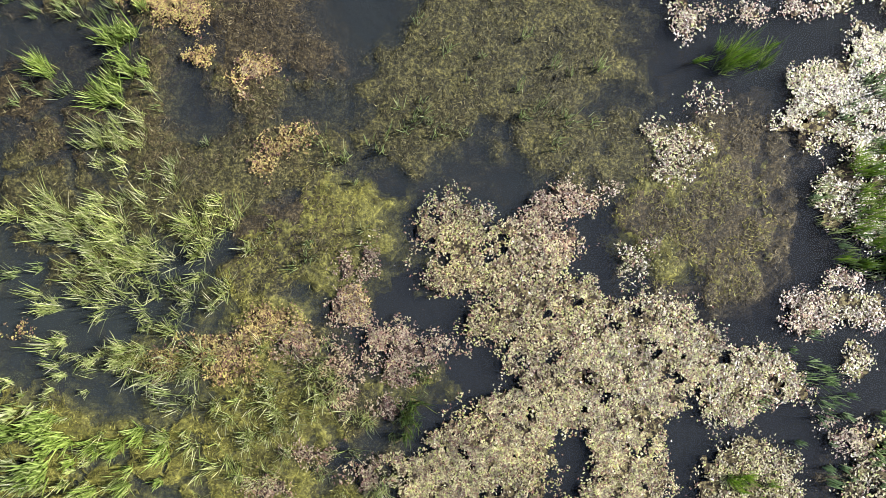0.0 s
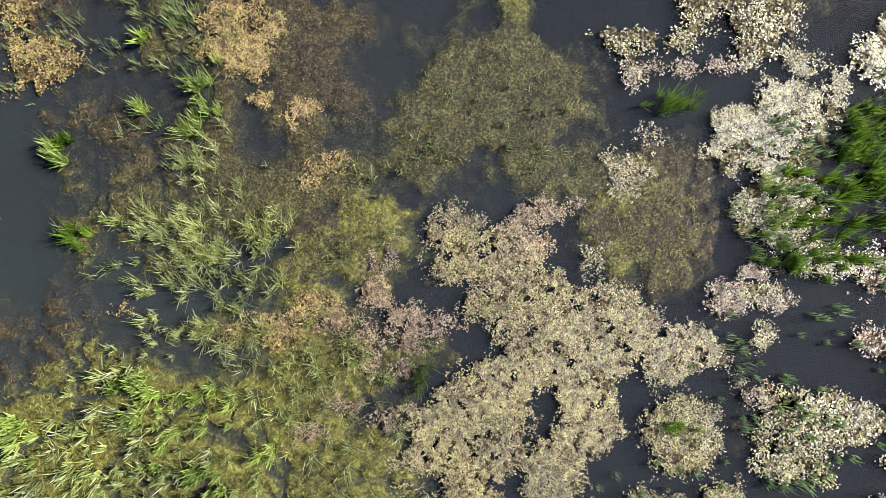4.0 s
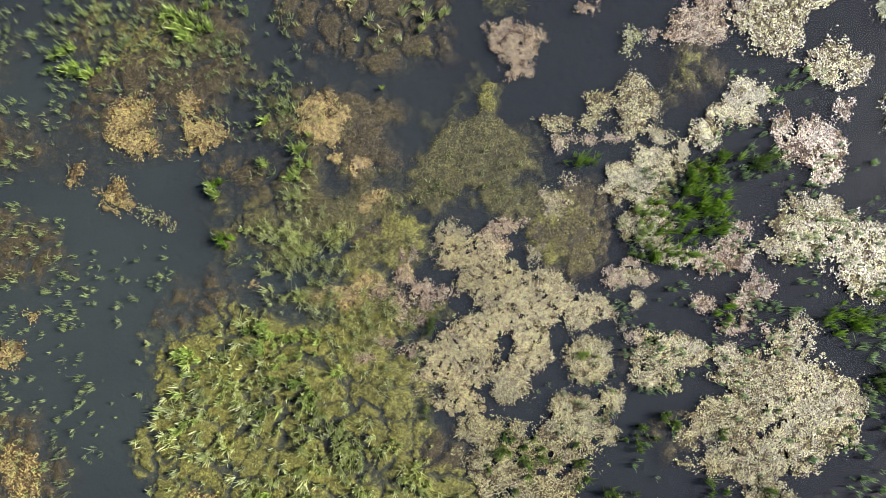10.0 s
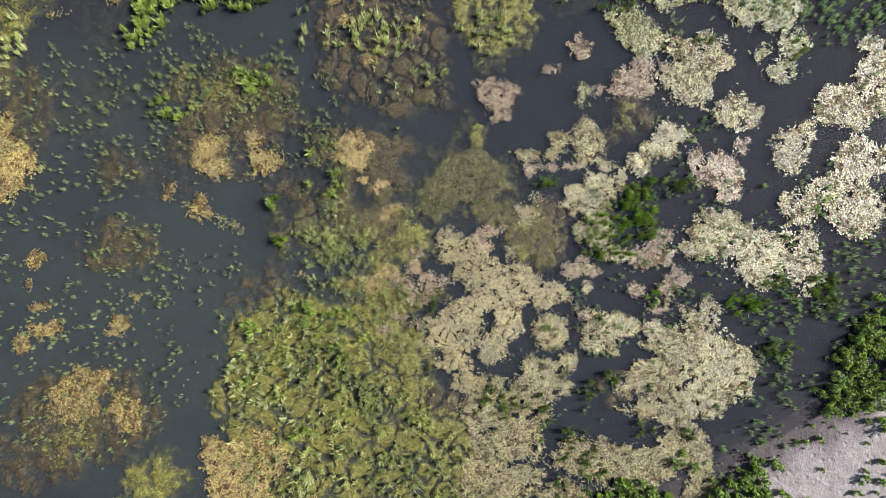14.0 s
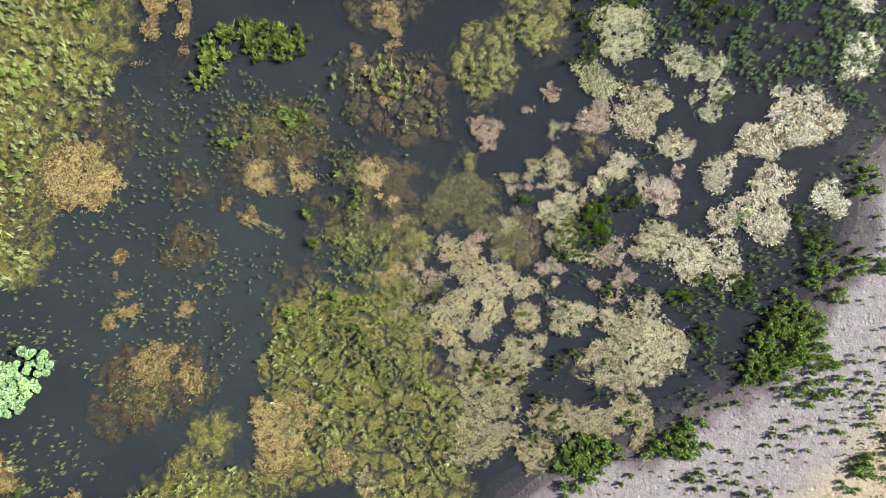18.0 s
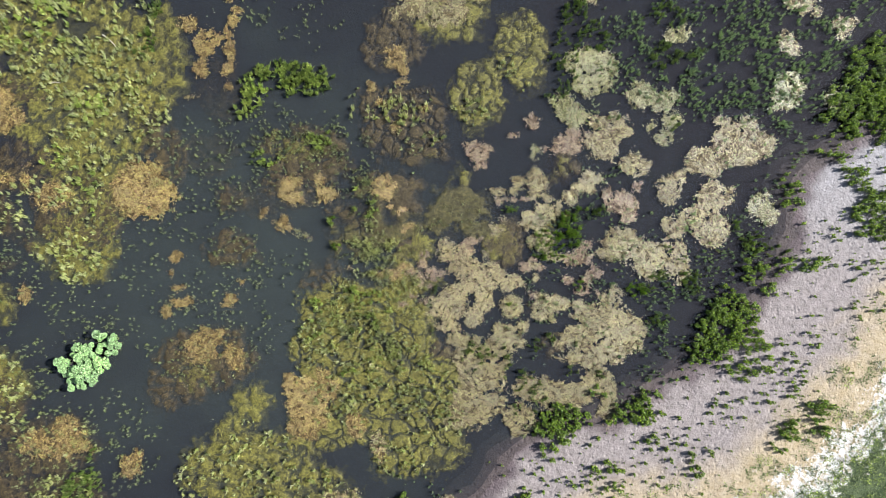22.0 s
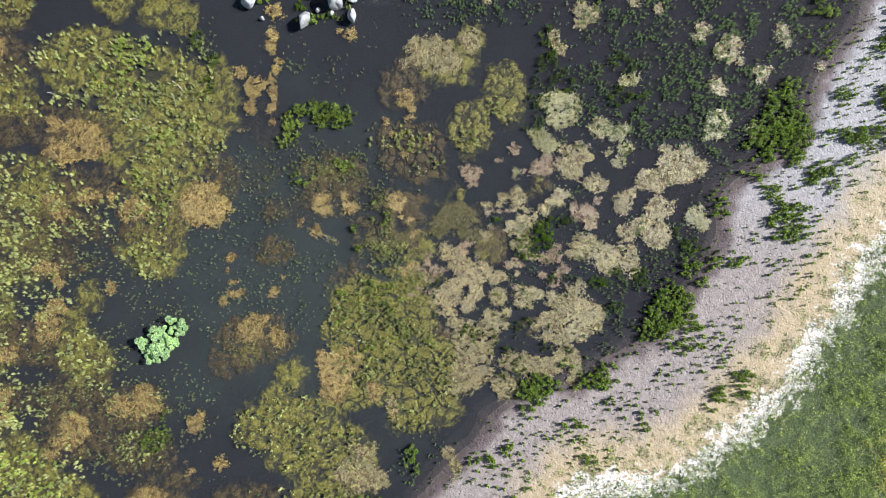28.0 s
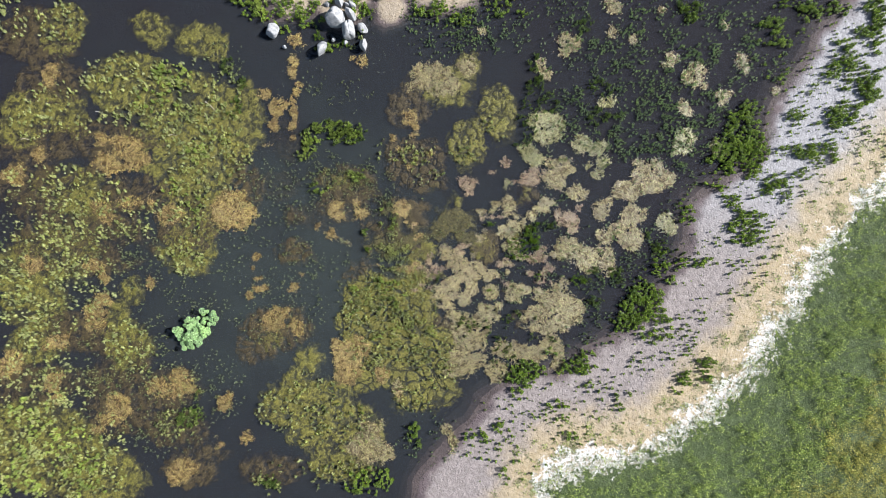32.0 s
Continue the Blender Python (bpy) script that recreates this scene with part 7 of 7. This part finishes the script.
# ---- meadow beyond the beach ----
def meadow():
    n = 380000
    x, y = RNG.uniform(8, 72, n), RNG.uniform(-42, 26, n)
    m = beyond(MEADOW_LINE, x, y) + 1.2 * ragged(x, y, 3.0) + 1.5 * ragged(x, y, 0.8)
    fringe = (m > -7) & (m < 0) & (ragged(x + 30, y, 0.9) > 0.02 - 0.05 * m + RNG.normal(0, 0.12, n))
    keep = fringe | (m > 0.3 * RNG.random(n)) & (ragged(x, y, 1.3) > -0.4 + RNG.normal(0, 0.3, n))
    x, y, m = x[keep], y[keep], m[keep]
    yellow = (ragged(x, y, 5.0) * 5 + (m - 21)) + RNG.normal(0, 2.5, len(x)) > 0
    far_in = 0.35 + 0.65 * step(2, 14, m)
    clump = np.clip((ragged(x + 60, y, 0.95) - 0.08) * 4, 0, 1)
    hump = 0.1 * np.clip(ragged(x, y, 0.5) + 0.4, 0, 1) + 0.75 * clump ** 0.8 * far_in
    vivid = ~yellow & (clump > 0.15 + 0.25 * RNG.random(len(x)))
    for name, mask, mat, label in (("meadow_grass", ~yellow & ~vivid, BLADE["meadow"], "short grey-green meadow herbs and grass"),
                                   ("meadow_tussock", vivid, BLADE["vivid"], "bright green tussocks standing above the meadow"),
                                   ("yellowing_grass", yellow, BLADE["yellow"], "taller yellowing meadow grass")):
        px, py = x[mask], y[mask]
        k = len(px)
        top = 0.03 + hump[mask] * np.sqrt(RNG.random(k))
        ln = RNG.uniform(0.10, 0.22, k)
        v, f = leaflets(px, py, height(px, py) + top, ln, ln * RNG.uniform(0.3, 0.5, k), 0.55)
        tagged(new(name, mesh_of(name, v, f, mat)), label, "grass", kind="stuff")


def tussocks():
    """Separate tufts that stand above the meadow, closer together away from the beach."""
    n = 17000
    x, y = RNG.uniform(8, 72, n), RNG.uniform(-42, 26, n)
    m = beyond(MEADOW_LINE, x, y) + 1.2 * ragged(x, y, 3.0)
    keep = (m > 0.4) & (RNG.random(n) < 0.25 + 0.75 * step(3, 16, m)) & (ragged(x + 5, y, 2.4) > RNG.normal(-0.12, 0.15, n))
    x, y, m = x[keep], y[keep], m[keep]
    k = 24
    i = np.repeat(np.arange(len(x)), k)
    big = (0.55 + 1.2 * RNG.random(len(x)) ** 2 + 0.35 * step(2, 14, m))[i]
    px, py = x[i] + RNG.normal(0, 0.17, len(i)) * big, y[i] + RNG.normal(0, 0.17, len(i)) * big
    golden = (m + 5 * ragged(x, y, 5.0) + RNG.normal(0, 2.5, len(x)) > 19)[i]
    ln = RNG.uniform(0.10, 0.2, len(i)) * (0.5 + 0.5 * big)
    z = height(px, py) + RNG.uniform(0.05, 0.75, len(i)) * big
    for name, mask, mat, label in (("green_tussocks", ~golden, BLADE["vivid"], "green grass tussocks standing above the short meadow"), ("golden_tussocks", golden, BLADE["yellow"], "yellowing grass tussocks standing above the short meadow")):
        v, f = leaflets(px[mask], py[mask], z[mask], ln[mask], ln[mask] * 0.5, 0.75)
        tagged(new(name, mesh_of(name, v, f, mat)), label, "grass", kind="stuff")


meadow()
tussocks()


# ---- boulders, driftwood, the silvery shrub ----
def boulder(px, py, rx, ry, rz, turn, seed, crack=None):
    bm = bmesh.new()
    bmesh.ops.create_icosphere(bm, subdivisions=4, radius=1)
    for v in bm.verts:
        p = v.co.copy()
        q = p + Vector((seed * 7.1, seed * 3.3, seed))
        p = p * (1 + 0.16 * noise.noise(q * 1.1))
        for k in range(10):  # flat faces where the rock split
            nrm = Vector((math.sin(seed * 5 + k * 2.1), math.cos(seed * 3 + k * 1.7), 0.9 * math.sin(k * 1.3 + seed))).normalized()
            over = p.dot(nrm) - (0.7 + 0.12 * math.sin(k * 3 + seed))
            if over > 0:
                p -= nrm * over * 0.78
        p *= 1 + 0.035 * noise.noise(q * 3.7) + 0.015 * noise.noise(q * 9)
        if crack is not None:  # a deep joint across the rock
            d = abs(p.x * math.cos(crack) + p.y * math.sin(crack) - 0.1 + 0.05 * noise.noise(q * 2))
            p *= 1 - 0.25 * max(0.0, 1 - d / 0.055)
        v.co = Vector((p.x * rx, p.y * ry, p.z * rz))
    me = bpy.data.meshes.new("boulder")
    bm.to_mesh(me)
    bm.free()
    me.polygons.foreach_set("use_smooth", np.ones(len(me.polygons), bool))
    me.materials.append(STONE)
    ob = new("boulder", me)
    ob.matrix_world = pose(px, py, max(0.0, rz * 0.5), 0, 0, turn)
    tagged(ob, "large pale grey granite boulder split by a joint" if crack is not None else "large pale grey granite boulder at the water's edge" if rx > 1 else "small rounded pale grey boulder by the water", "boulder", "boulders")


boulder(-26.79, 34.30, 1.12, 1.25, 1.1, 20, 1)
boulder(-16.88, 36.08, 1.79, 1.61, 2.3, 30, 2, 0.6)
boulder(-14.74, 34.30, 1.25, 1.52, 2.0, -20, 3, 0.6)
boulder(-19.02, 31.53, 0.80, 1.43, 1.4, -25, 4)
boulder(-12.50, 32.06, 0.67, 1.25, 1.2, 12, 5)
boulder(-14.56, 36.89, 0.71, 1.25, 1.5, 35, 6)
boulder(-16.25, 38.76, 0.71, 0.98, 1.4, 10, 7)
boulder(-14.29, 38.49, 0.54, 0.98, 1.0, 40, 8)
boulder(-12.68, 34.74, 0.98, 0.80, 0.8, -20, 9)
boulder(-18.22, 38.58, 0.63, 0.45, 0.6, 0, 10)
boulder(-17.24, 32.96, 0.36, 0.36, 0.5, 0, 11)
boulder(-25.01, 31.88, 0.36, 0.31, 0.4, 0, 12)
boulder(-14.92, 38.31, 0.45, 0.71, 0.9, 50, 13)
boulder(-15.36, 32.60, 0.36, 0.45, 0.5, 0, 14)


def log(px, py, length, turn, name="dead_branch"):
    V, F = [], []
    for k in range(7):
        t = k / 6
        rad = 0.07 * (1 - 0.6 * t)
        for j in range(6):
            a = j * math.pi / 3
            V.append((t * length - length / 2, math.cos(a) * rad + 0.1 * math.sin(4 * t), 0.1 + math.sin(a) * rad))
    for k in range(6):
        for j in range(6):
            F.append((k * 6 + j, k * 6 + (j + 1) % 6, k * 6 + 6 + (j + 1) % 6, k * 6 + 6 + j))
    ob = new(name, mesh_of(name, np.array(V), np.array(F), DEADWOOD))
    ob.matrix_world = pose(px, py, 0.02, 0, 0, turn)
    tagged(ob, "bleached dead branch lying on floating weed", "branch")


log(-36.62, 22.42, 2.50, -42)
log(-54.30, 21.52, 1.25, -20)
log(-42.78, 17.95, 1.25, 5)
log(-66.00, 17.33, 1.25, 0)


def silvery_shrub(blobs):
    thing = new("silvery_shrub")
    bx, by = blobs[0][0], blobs[0][1]
    thing.location = (bx, by, 0)
    tagged(thing, "pale silvery green rounded shrub growing out of the water", "shrub")
    rng = np.random.default_rng(77)
    pts = spaced(blobs, 0.5, 0.35)
    V, F, n = [], [], 0
    for px, py in pts:
        k = 130
        d = rng.normal(0, 1, (k, 3))
        d /= np.linalg.norm(d, axis=1)[:, None]
        d[:, 2] = np.abs(d[:, 2])
        rad = rng.uniform(0.25, 0.5)
        tall = rng.uniform(0.3, 1.4)
        p = d * rad * rng.uniform(0.8, 1.05, k)[:, None] + [px - bx, py - by, tall]
        ln = 0.2 * rng.uniform(0.6, 1.3, k)
        v, f = leaves(p[:, 0], p[:, 1], p[:, 2], ln, ln * 0.55, 0.5, rng)
        V.append(v)
        F.append(f + n)
        n += len(v)
    part("crown", mesh_of("crown", np.concatenate(V), np.concatenate(F), WILLOW), thing)
    for k in range(9):
        px, py = pts[k * len(pts) // 9]
        st = part("stem", stem_mesh(rng, 1.4, 1.3), thing)
        st.location = (px - bx, py - by, -0.2)


silvery_shrub([(-38.76, -12.59, 2.32, 1.79), (-36.98, -10.81, 1.43, 1.25), (-40.55, -13.31, 1.61, 1.79), (-39.21, -14.65, 1.43, 1.07)])
